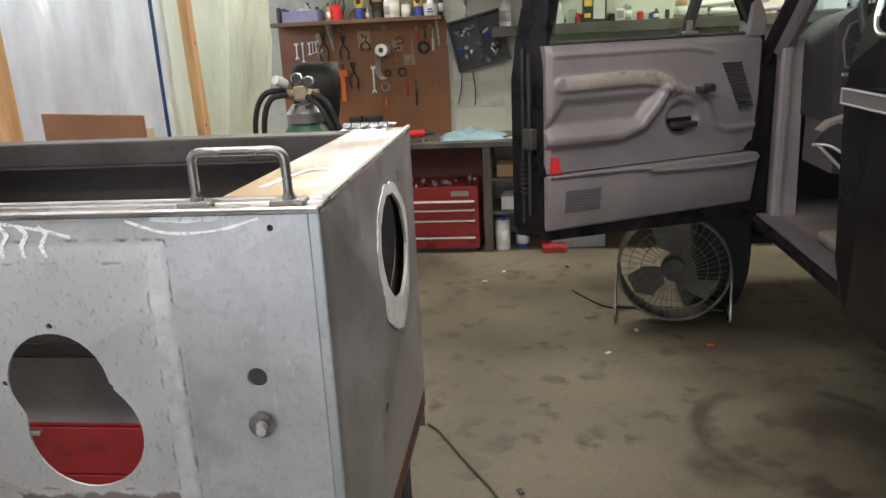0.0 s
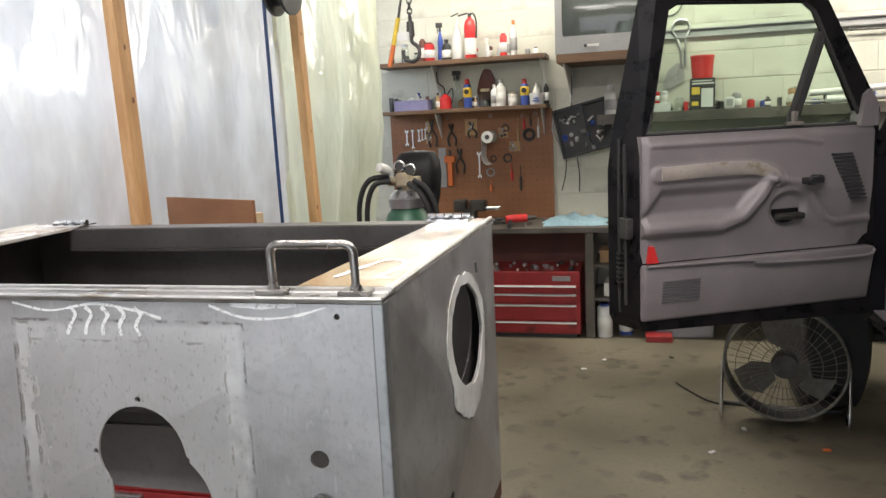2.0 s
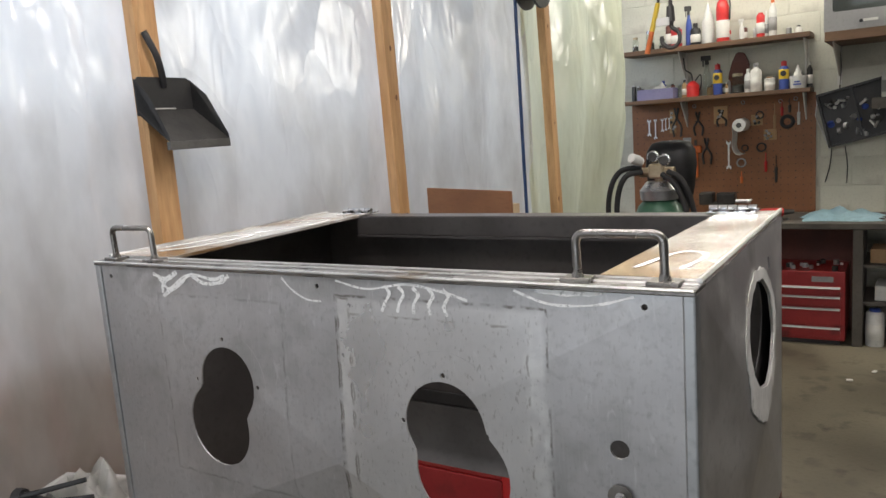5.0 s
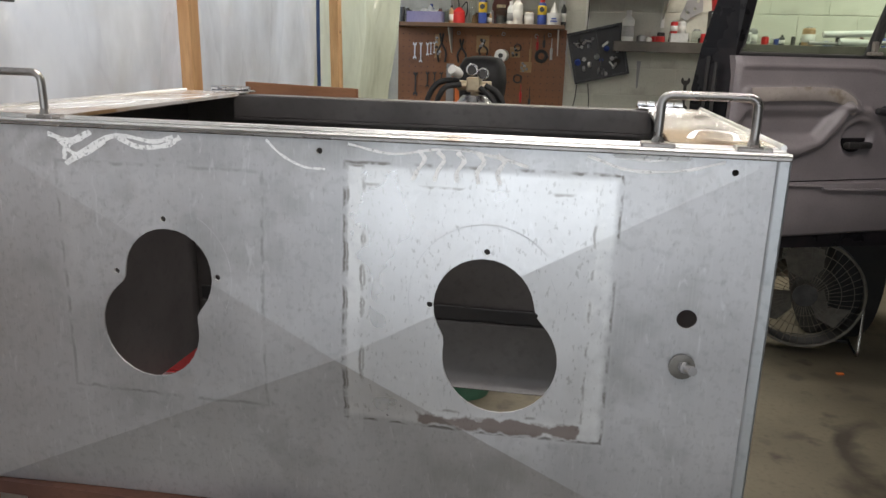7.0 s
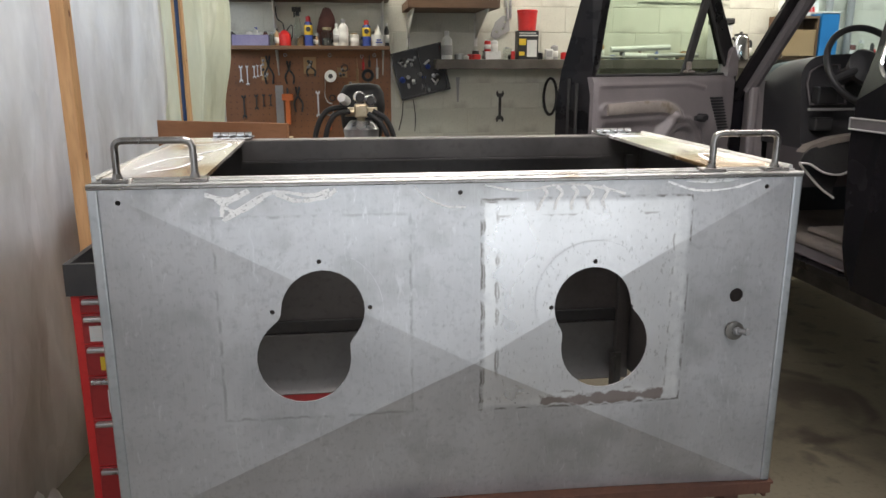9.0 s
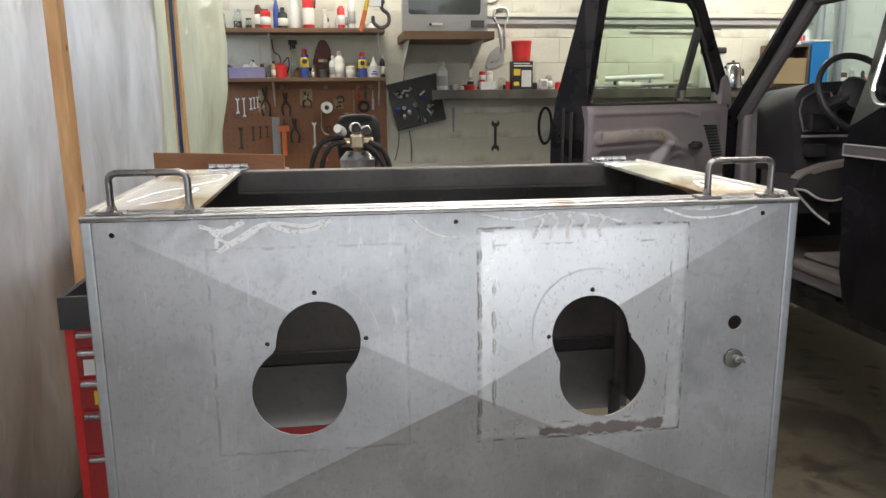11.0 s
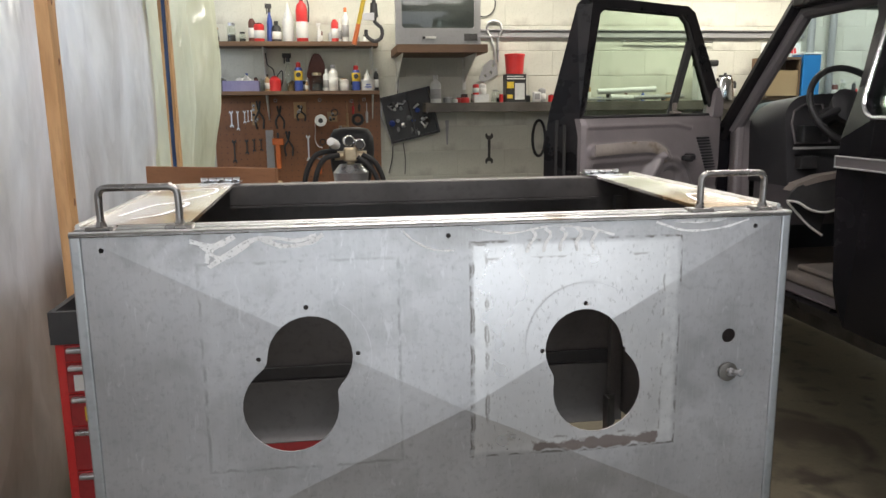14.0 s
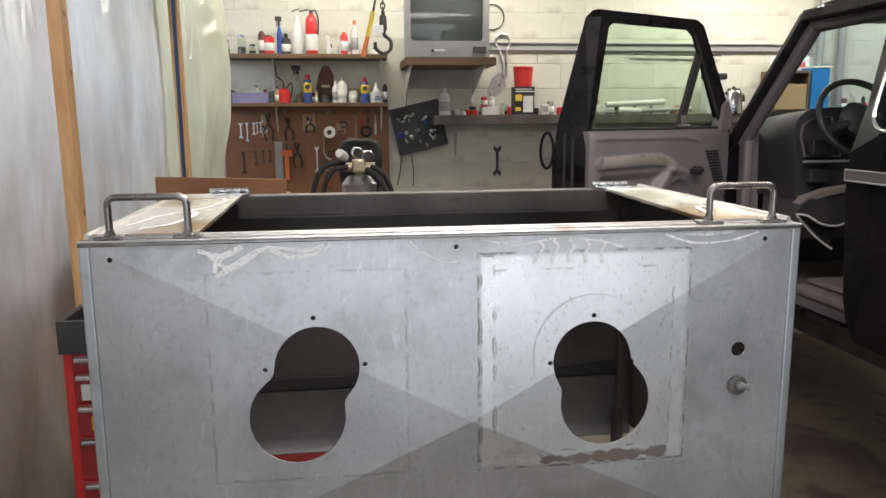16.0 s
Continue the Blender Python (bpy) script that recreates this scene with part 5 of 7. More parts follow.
def spray(x, y, z, r, h, a, b, label):
    t = thing("spray_bottle", label, "spray bottle", pose(x, y, z, 0, 0, 25))
    part("body", lathe(B(), [(0, 0), (r * 0.96, 0), (r, 0.006), (r * 0.95, h * 0.5), (r * 0.4, h * 0.72), (r * 0.36, h * 0.78)], 14), a, t, "", 40)
    bm = B()
    rod(bm, (0, 0, h * 0.76), (0, 0, h * 0.86), r * 0.5, r * 0.4, 10)
    cube(bm, -r * 1.3, -r * 0.32, h * 0.86, r * 0.8, r * 0.32, h * 0.98, 0.003)
    cube(bm, -r * 0.95, -r * 0.15, h * 0.72, -r * 0.7, r * 0.15, h * 0.87)
    part("trigger_head", bm, b, t)
    return t


def aero(x, y, z, r, h, a, b, label):
    t = thing("aerosol_can", label, "aerosol can", pose(x, y, z))
    part("body", lathe(B(), [(0, 0), (r * 0.96, 0), (r, 0.004), (r, h * 0.72), (r * 0.7, h * 0.8), (0, h * 0.8)], 16), a, t, "", 40)
    part("label", lathe(B(), [(r, h * 0.36), (r + 0.001, h * 0.37), (r + 0.001, h * 0.68), (r, h * 0.69)], 16), YELLOW, t, "yellow label", 60)
    part("spot", lathe(B(), [(0, 0), (r * 0.6, 0), (r * 0.6, 0.001), (0, 0.001)], 12, pose(0, -r - 0.002, h * 0.55, 90, 0, 0)), BLACK, t)
    part("cap", lathe(B(), [(r * 0.6, h * 0.8), (r * 0.58, h * 0.96), (0, h)], 12), b, t, "red cap", 40)
    return t


def oilcan(x, y, z, r, h, a, b, label):
    t = thing("oil_can", label, "oil can", pose(x, y, z))
    part("body", lathe(B(), [(0, 0), (r, 0), (r, h * 0.7), (r * 0.4, h * 0.95), (0, h)], 16), a, t, "", 40)
    part("spout", tube(B(), spline([(0, 0, h * 0.95), (-0.01, 0, h * 1.4), (-0.05, -0.01, h * 1.7), (-0.06, -0.01, h * 2.4)], 5), 0.005, 6), b, t)
    part("handle", tube(B(), spline([(r * 0.3, 0, h * 0.9), (r * 1.2, 0, h * 1.3), (r * 1.3, 0, h * 0.7), (r * 0.95, 0, h * 0.3)], 5), 0.005, 6), b, t)
    return t


def spanner(x, z0, z1, w, m):
    """An open-ended spanner hung upright on the board."""
    L = z1 - z0
    w *= 1.35 if x < 0.5 else 1.7
    m = BRIGHT if m is STEEL else m
    bm = B()
    prism(bm, [(-w * 0.16, w * 0.6), (w * 0.16, w * 0.6), (w * 0.18, L - w * 0.6), (-w * 0.18, L - w * 0.6)], -0.003, 0.003, "y")
    for zc, s in ((w * 0.45, -1), (L - w * 0.5, 1)):
        pts = [(w * 0.5 * math.sin(radians(a)), zc - s * w * 0.5 * math.cos(radians(a))) for a in range(-140, 141, 20)]
        pts += [(w * 0.18, zc + s * w * 0.02), (-w * 0.18, zc + s * w * 0.02)]
        prism(bm, pts, -0.004, 0.004, "y")
    on_board = x < 0.2
    return solo("spanner", bm, m, "bright steel open-ended spanner hung on a hook" if m is BRIGHT else "dark steel open-ended spanner hung on a hook", "spanner", pose(x, YB - (0.030 if on_board else 0.008), z0), "hung spanners")


# ---- things on the shelves and the board ----
jar(-1.049, 5.047, 2.083, 0.0240, 0.1134, CLEAR, BRASS, "clear glass jar on the upper shelf")
jar(-0.935, 5.047, 2.083, 0.0327, 0.1482, CLEAR, STEEL, "clear glass jar with a metal lid")
can(-0.775, 4.993, 2.083, 0.0261, 0.1744, BROWN, BROWN, "dark red spray can on the upper shelf")
can(-0.723, 4.995, 2.083, 0.0414, 0.1439, RED, BROWN, "squat red tin with a pale label")
spray(-0.643, 5.040, 2.083, 0.0240, 0.2965, BLUE, BLACK, "tall blue bottle with a black trigger head")
bottle(-0.594, 5.034, 2.083, 0.0370, 0.1613, BLACK, BLACK, "squat black plastic bottle on the upper shelf")
cone(-0.502, 5.030, 2.083, 0.0436, 0.3052, WHITE, WHITE, "white squeeze bottle with a cone nozzle")
spray(-0.268, 5.008, 2.083, 0.0175, 0.1482, WHITE, WHITE, "small white trigger sprayer on the upper shelf")
can(-0.181, 5.026, 2.083, 0.0152, 0.0785, STEEL, STEEL, "small steel tin on the upper shelf")
can(-0.145, 5.026, 2.083, 0.0284, 0.1744, RED, RED, "red aerosol can with a white label")
bottle(-0.106, 5.025, 2.083, 0.0131, 0.1831, WHITE, WHITE, "slim white bottle on the upper shelf")
bottle(-0.062, 5.000, 2.083, 0.0261, 0.2616, WHITE, ORANGE, "white bottle with an orange and green label")
can(-1.062, 5.016, 1.713, 0.0175, 0.1221, BLACK, STEEL, "small dark tin on the middle shelf")
can(-1.023, 5.014, 1.713, 0.0175, 0.1134, DSTEEL, STEEL, "small dark tin on the middle shelf")
bottle(-0.682, 5.033, 1.713, 0.0196, 0.1308, CARD, BLACK, "small beige bottle on the middle shelf")
oilcan(-0.626, 5.050, 1.713, 0.0479, 0.1221, RED, BLACK, "red pump oil can with a dark spout")
spray(-0.52, 5.047, 1.713, 0.0327, 0.2965, CLEAR, BLACK, "clear trigger spray bottle with a black head")
aero(-0.44, 5.023, 1.713, 0.0327, 0.2267, BLUE, RED, "blue and yellow aerosol can with a red cap")
bottle(-0.378, 5.017, 1.713, 0.0109, 0.0872, CARD, WHITE, "tiny beige bottle on the middle shelf")
jar(-0.299, 5.006, 1.713, 0.0436, 0.1395, CLEAR, BRASS, "clear glass jar of small parts")
bottle(-0.224, 4.992, 1.713, 0.0261, 0.1657, WHITE, WHITE, "small white bottle with a blue label")
bottle(-0.172, 4.992, 1.713, 0.0393, 0.2006, OFFWHITE, TVGREY, "grey-white oil bottle on the middle shelf")
can(-0.088, 5.018, 1.713, 0.0370, 0.0959, OFFWHITE, CARD, "cream plastic jar on the middle shelf")
aero(0.008, 5.009, 1.713, 0.0327, 0.2006, BLUE, RED, "blue and yellow aerosol can with a red cap")
cone(0.096, 5.013, 1.713, 0.0305, 0.1657, OFFWHITE, OFFWHITE, "pale plastic funnel standing upside down")
bottle(0.168, 5.044, 1.713, 0.0196, 0.1744, BLACK, WHITE, "slim black bottle on the middle shelf")
bottle(0.645, 5.022, 1.612, 0.0436, 0.218, WHITE, WHITE, "white plastic bottle with a grey label")
can(0.751, 5.024, 1.612, 0.0284, 0.048, STEEL, STEEL, "low steel tin on the long shelf")
can(0.8, 5.004, 1.612, 0.0218, 0.0305, OFFWHITE, OFFWHITE, "flat pale tin on the long shelf")
can(0.877, 4.991, 1.612, 0.0370, 0.0436, RED, DSTEEL, "roll of red tape on the long shelf")
can(1.134, 5.010, 1.612, 0.0349, 0.0959, CLEAR, STEEL, "clear jar of screws on the long shelf")
can(1.18, 4.998, 1.612, 0.0175, 0.0698, RED, WHITE, "small red and white tube on the long shelf")
can(1.527, 5.021, 1.612, 0.0305, 0.1134, TVGREY, STEEL, "grey steel cup on the long shelf")
can(1.911, 5.050, 1.612, 0.0436, 0.1308, CARD, STEEL, "dented brown tin on the long shelf")
can(2.709, 5.030, 1.612, 0.0218, 0.1046, STEEL, STEEL, "small steel tin on the long shelf")
spanner(-0.985, 1.432, 1.57, 0.0218, STEEL)
spanner(-0.936, 1.41, 1.57, 0.0174, STEEL)
spanner(-0.882, 1.463, 1.57, 0.0174, STEEL)
spanner(-0.855, 1.472, 1.574, 0.0131, STEEL)
spanner(-0.828, 1.481, 1.574, 0.0131, STEEL)
spanner(-0.976, 1.148, 1.343, 0.0262, DSTEEL)
spanner(-0.878, 1.215, 1.348, 0.0218, DSTEEL)
spanner(-0.82, 1.237, 1.348, 0.0174, DSTEEL)
spanner(-0.766, 1.241, 1.348, 0.0174, DSTEEL)
spanner(-0.39, 1.152, 1.374, 0.0262, STEEL)
spanner(1.111, 1.095, 1.37, 0.0392, DSTEEL)
# odds and ends filling the shelves
rnd = random.Random(12)
for sh, xa, xb, count, tall in ((1.713, -1.05, 0.12, 26, 0.12), (1.612, 0.72, 2.7, 44, 0.07), (2.083, -0.95, 0.1, 9, 0.09), (1.612, 2.7, 4.4, 14, 0.16)):
    for k in range(count):
        x = rnd.uniform(xa, xb)
        kind = rnd.choice((can, bottle, can, jar))
        m = rnd.choice((DSTEEL, BROWN, CARD, BLACK, OFFWHITE, TVGREY, RED, BLUE, BLACK, CLEAR))
        h = tall * rnd.uniform(0.45, 1.1)
        kind(x, rnd.uniform(5.075, 5.115), sh, rnd.uniform(0.012, 0.03), h, m if kind is not jar else CLEAR, rnd.choice((BLACK, STEEL, WHITE, DSTEEL)), "small dusty container at the back of the shelf")
# fire extinguisher
ext = thing("fire_extinguisher", "small red fire extinguisher standing on the upper shelf", "fire extinguisher", pose(-0.395, 5.0, 2.083))
part("cylinder", lathe(B(), [(0, 0), (0.042, 0), (0.045, 0.006), (0.045, 0.24), (0.036, 0.28), (0.016, 0.30), (0.016, 0.31)], 20), RED, ext, "", 40)
part("label", lathe(B(), [(0.0455, 0.03), (0.0462, 0.032), (0.0462, 0.15), (0.0455, 0.152)], 20), OFFWHITE, ext, "pale printed label", 60)
bm = B()
rod(bm, (0, 0, 0.305), (0, 0, 0.335), 0.014)
cube(bm, -0.02, -0.01, 0.33, 0.055, 0.01, 0.34, 0.002, pose(0, 0, 0, 0, -12, 0))
cube(bm, -0.015, -0.008, 0.35, 0.05, 0.008, 0.357, 0.002, pose(0, 0, 0, 0, -22, 0))
part("valve", bm, DSTEEL, ext)
part("hose", tube(B(), spline([(0.0, 0, 0.32), (0.035, -0.02, 0.33), (0.055, -0.02, 0.26), (0.05, -0.02, 0.15)], 6), 0.006, 6), BLACK, ext)

# lilac tray with a rag
tray = thing("plastic_tray", "lilac plastic tray holding a white rag and bottles", "tray", pose(-0.876, 5.0, 1.713))
bm = B()
cube(bm, -0.135, -0.07, 0, 0.135, 0.07, 0.008)
for c in ((-0.135, -0.07, 0.008, 0.135, -0.064, 0.08), (-0.135, 0.064, 0.008, 0.135, 0.07, 0.08), (-0.135, -0.064, 0.008, -0.129, 0.064, 0.08), (0.129, -0.064, 0.008, 0.135, 0.064, 0.08)):
    cube(bm, *c)
part("tray_body", bm, LILAC, tray)


def rag(name, x, y, z, sx, sy, h, m, label, seed, cat="rag"):
    """A crumpled cloth lying in a heap."""
    bm = B()
    n = 22
    g = [[bm.verts.new(((i / n - 0.5) * sx, (j / n - 0.5) * sy, 0)) for i in range(n + 1)] for j in range(n + 1)]
    for r in g:
        for v in r:
            d = max(abs(v.co.x) / sx, abs(v.co.y) / sy) * 2
            e = (1 - d ** 2.2)
            v.co.z = max(0.004, h * e * (0.65 + 0.9 * noise.noise(Vector((v.co.x / sx * 5, v.co.y / sy * 5, seed)))) + 0.004)
            v.co.x += 0.1 * sx * noise.noise(Vector((v.co.y / sy * 3, seed, 1)))
            v.co.y += 0.1 * sy * noise.noise(Vector((v.co.x / sx * 3, seed, 7)))
    for a, b in zip(g, g[1:]):
        for i in range(n):
            bm.faces.new((a[i], a[i + 1], b[i + 1], b[i]))
    bmesh.ops.solidify(bm, geom=bm.faces[:], thickness=0.003)
    return solo(name, bm, m, label, cat, pose(x, y, z), smooth=70)


rag("white_rag", -0.85, 5.0, 1.765, 0.16, 0.1, 0.07, WHITE, "crumpled white rag in the lilac tray", 3)
bottle(-0.84, 5.04, 1.722, 0.026, 0.13, BLUE, BLUE, "small dark blue bottle in the lilac tray")
can(-0.77, 5.04, 1.722, 0.016, 0.10, BROWN, BLACK, "slim brown can in the lilac tray")
# dark mitt
bm = B()
prism(bm, [(-0.06, -0.02), (0.05, -0.02), (0.07, 0.10), (0.065, 0.2), (0.03, 0.27), (-0.02, 0.275), (-0.055, 0.2), (-0.08, 0.1)], -0.02, 0.02, "y")
bmesh.ops.bevel(bm, geom=bm.edges[:], offset=0.008, segments=2, affect="EDGES")
solo("leather_mitt", bm, BROWN, "dark red-brown leather mitt leaning behind the jars", "mitt", pose(-0.30, 5.10, 1.733), smooth=50)
# white tub
t = thing("tub", "low white plastic tub with a printed label", "tub", pose(0.10, 5.0, 1.713))
part("body", lathe(B(), [(0, 0), (0.05, 0), (0.056, 0.07), (0, 0.07)], 20), WHITE, t, "", 40)
part("lid", lathe(B(), [(0.058, 0.07), (0.058, 0.084), (0, 0.086)], 20), WHITE, t, "", 40)
bm = B()
for k, w in enumerate((0.05, 0.035)):
    cube(bm, -w / 2, -0.0585, 0.022 + k * 0.018, w / 2, -0.054, 0.032 + k * 0.018)
part("print", bm, BLUE, t)
# box, tins and tub on the long shelf
bm = B()
cube(bm, -0.062, -0.04, 0, 0.062, 0.04, 0.061, 0.003)
solo("carton", bm, WHITE, "small white carton on the long shelf", "box", pose(1.01, 5.0, 1.612))
can(0.97, 5.0, 1.675, 0.026, 0.088, RED, STEEL, "red tin standing on the white carton")
can(1.027, 5.0, 1.675, 0.028, 0.088, WHITE, WHITE, "white tin standing on the white carton")
t = thing("tool_carton", "black and yellow printed carton below a red tub", "box", pose(1.29, 5.0, 1.612))
bm = B()
cube(bm, -0.083, -0.06, 0, 0.083, 0.06, 0.222, 0.003)
part("carton_body", bm, BLACK, t)
for x0, z0, x1, z1, m in ((-0.075, 0.11, -0.02, 0.16, YELLOW), (-0.01, 0.02, 0.07, 0.15, WHITE), (-0.075, 0.18, 0.075, 0.19, OFFWHITE), (-0.075, 0.2, 0.06, 0.207, OFFWHITE), (-0.075, 0.03, -0.03, 0.06, YELLOW)):
    bm = B()
    cube(bm, x0, -0.0625, z0, x1, -0.0595, z1)
    part("print", bm, m, t)
t = thing("red_tub", "red plastic tub on top of the black carton", "tub", pose(1.29, 5.0, 1.834))
part("body", lathe(B(), [(0, 0), (0.07, 0), (0.08, 0.14), (0, 0.14)], 24), RED, t, "", 40)
part("rim", lathe(B(), [(0.08, 0.14), (0.084, 0.142), (0.084, 0.156), (0.078, 0.16), (0.0, 0.158)], 24), RED, t, "", 40)
t = thing("alarm_clock", "small white square clock on the long shelf", "clock", pose(1.474, 4.99, 1.612))
bm = B()
cube(bm, -0.033, -0.02, 0, 0.033, 0.02, 0.082, 0.008)
part("case", bm, WHITE, t)
bm = B()
cube(bm, -0.022, -0.024, 0.02, 0.022, -0.02, 0.066)
part("dial", bm, TVGREY, t)

# television
tv = thing("television", "silver-grey tube television on a wall shelf", "television", pose(0.61, 4.56, 2.036))
bm = B()
plate(bm, [(-0.315, 0), (0.315, 0), (0.315, 0.50), (-0.315, 0.50)], [[(-0.27, 0.13), (-0.255, 0.115), (0.255, 0.115), (0.27, 0.13), (0.27, 0.46), (0.255, 0.475), (-0.255, 0.475), (-0.27, 0.46)]], 0.08, lambda u, v, w: Vector((u, w, v)))
part("bezel", bm, TVGREY, tv)
bm = B()
n = 12
g = [[bm.verts.new((-0.272 + 0.544 * i / n, 0.012 + 0.03 * ((i / n - 0.5) ** 2 + (j / n - 0.5) ** 2) * 2, 0.113 + 0.364 * j / n)) for i in range(n + 1)] for j in range(n + 1)]
for a, b in zip(g, g[1:]):
    for i in range(n):
        bm.faces.new((a[i], a[i + 1], b[i + 1], b[i]))
part("screen", bm, SCREEN, tv, "dark curved glass screen", 180)
bm = B()
plate(bm, [(-0.305, 0.004), (0.305, 0.004), (0.29, 0.49), (-0.29, 0.49)], [], 0.30, lambda u, v, w: Vector((u * (1 - 0.35 * w / 0.3), 0.08 + w, v * (1 - 0.2 * w / 0.3) + 0.03 * w)))
part("rear_case", bm, BLACK, tv)
for x0, x1, z0, z1, m in ((0.19, 0.29, 0.025, 0.075, DSTEEL), (-0.10, -0.02, 0.04, 0.055, OFFWHITE)):
    bm = B()
    cube(bm, x0, -0.004, z0, x1, 0.002, z1)
    part("front_flap", bm, m, tv)
part("power_knob", lathe(B(), [(0, 0), (0.011, 0), (0.011, 0.006), (0, 0.006)], 12, pose(-0.11, 0.0, 0.045, 90, 0, 0)), BLACK, tv)

# wall rail, rod, cable ring
t = thing("wall_rail", "long grey metal rail fixed along the block wall", "rail", pose(0, 0, 0), kind="structure")
bm = B()
cube(bm, 1.02, YB - 0.03, 2.135, 3.9, YB - 0.002, 2.15, 0.002)
cube(bm, 1.02, YB - 0.012, 2.15, 3.9, YB - 0.002, 2.19)
cube(bm, 1.02, YB - 0.03, 2.19, 3.9, YB - 0.002, 2.2, 0.002)
part("channel", bm, TVGREY, t)
bm = B()
tube(bm, [(2.27, YB - 0.035, 2.11), (3.05, YB - 0.035, 2.10)], 0.007, 8)
for x in (2.5, 2.9):
    rod(bm, (x, YB - 0.04, 2.112), (x, YB - 0.002, 2.112), 0.004, seg=6)
solo("metal_rod", bm, DSTEEL, "thin dark rod held on the block wall", "rod")
bm = B()
tube(bm, [(1.06 + 0.1 * math.cos(k * math.tau / 28), YB - 0.012 - 0.004 * (k % 2), 2.40 + 0.1 * math.sin(k * math.tau / 28)) for k in range(28)], 0.005, 6, True)
solo("cable_coil", bm, BLACK, "coiled black cable hung on the block wall", "cable")
# locking clamp and a grey plate
t = thing("locking_clamp", "bright steel locking clamp hung on the wall", "clamp", pose(1.15, YB - 0.02, 2.13))
bm = B()
tube(bm, spline([(-0.03, 0, 0.01), (-0.06, 0, 0.06), (-0.045, 0, 0.12), (0.0, 0, 0.135), (0.045, 0, 0.12), (0.06, 0, 0.06), (0.03, 0, 0.0)], 5), 0.011, 8)
part("jaw", bm, STEEL, t)
bm = B()
tube(bm, [(-0.03, 0, 0.01), (0.0, 0, -0.08), (0.01, 0, -0.2)], 0.011, 8)
tube(bm, [(0.03, 0, 0.0), (0.03, 0, -0.08), (0.035, 0, -0.19)], 0.011, 8)
part("handles", bm, STEEL, t)
bm = B()
plate(bm, [(-0.1, -0.06), (-0.06, -0.09), (0.06, -0.02), (0.05, 0.09), (0.0, 0.1), (-0.06, 0.05)], [ring_loop(-0.05, -0.03, 0.012, 0.012, 10), ring_loop(0.0, -0.005, 0.012, 0.012, 10), ring_loop(0.02, 0.05, 0.012, 0.012, 10)], 0.01, lambda u, v, w: Vector((u, w, v)))
solo("steel_plate", bm, TVGREY, "grey drilled steel plate hung on the wall", "metal plate", pose(1.12, YB - 0.02, 1.86))
bm = B()
prism(bm, [(-0.006, 0.0), (0.006, 0.0), (0.012, 0.15), (0.016, 0.2), (-0.016, 0.2), (-0.012, 0.15)], -0.004, 0.004, "y")
solo("file_tool", bm, TVGREY, "grey tapered tool hung on the wall", "hand tool", pose(0.754, YB - 0.008, 1.27))
for x0, z0, x1, z1 in ((0.344, 2.0, 0.344, 1.66), (0.384, 1.29, 0.395, 1.03), (0.30, 1.28, 0.26, 1.04)):
    bm = B()
    tube(bm, spline([(x0, YB - 0.01, z0), ((x0 + x1) / 2 + 0.01, YB - 0.012, (z0 + z1) / 2), (x1, YB - 0.01, z1)], 6), 0.004, 6)
    solo("electric_cable", bm, BLACK, "thin dark cord hanging down the block wall", "cord", group="hanging cords")
bm = tube(B(), [(0.055 * math.cos(k * math.tau / 26), -0.008, 0.15 * math.sin(k * math.tau / 26)) for k in range(26)], 0.012, 8, True)
solo("rubber_belt", bm, RUBBER, "black rubber belt loop hung on the block wall", "belt", pose(1.54, YB - 0.006, 1.31))
# open black parts case hung askew
case = thing("parts_case", "open black plastic parts case hung askew on the wall", "case", pose(0.443, YB - 0.004, 1.517, 0, -13, 0))
bm = B()
cube(bm, -0.205, -0.02, -0.19, 0.205, 0.0, 0.19, 0.004)
for c in ((-0.205, -0.085, -0.19, 0.205, -0.02, -0.175), (-0.205, -0.085, 0.175, 0.205, -0.02, 0.19), (-0.205, -0.085, -0.175, -0.19, -0.02, 0.175), (0.19, -0.085, -0.175, 0.205, -0.02, 0.175), (0.01, -0.075, -0.175, 0.022, -0.02, 0.175)):
    cube(bm, *c)
part("case_body", bm, BLACK, case)
rnd = random.Random(5)
for k in range(26):
    x, z = rnd.uniform(-0.17, 0.17), rnd.uniform(-0.16, 0.12)
    bm = B()
    r = rnd.uniform(0.008, 0.026)
    if k % 3:
        lathe(bm, [(0, 0), (r, 0), (r * 0.9, rnd.uniform(0.01, 0.03)), (0, 0.02)], 9, pose(x, -0.02, z, 90 + rnd.uniform(-30, 30), 0, rnd.uniform(0, 90)))
    else:
        rod(bm, (x, -0.03, z), (x + rnd.uniform(-0.05, 0.05), -0.05, z + rnd.uniform(-0.05, 0.05)), r * 0.4)
    part("socket", bm, rnd.choice((STEEL, STEEL, TVGREY, BLUE, WHITE, DSTEEL)), case)
bm = B()
tube(bm, [(-0.20, -0.06, 0.15), (-0.235, -0.07, 0.05), (-0.20, -0.06, -0.2)], 0.006, 6)
part("stay", bm, STEEL, case)
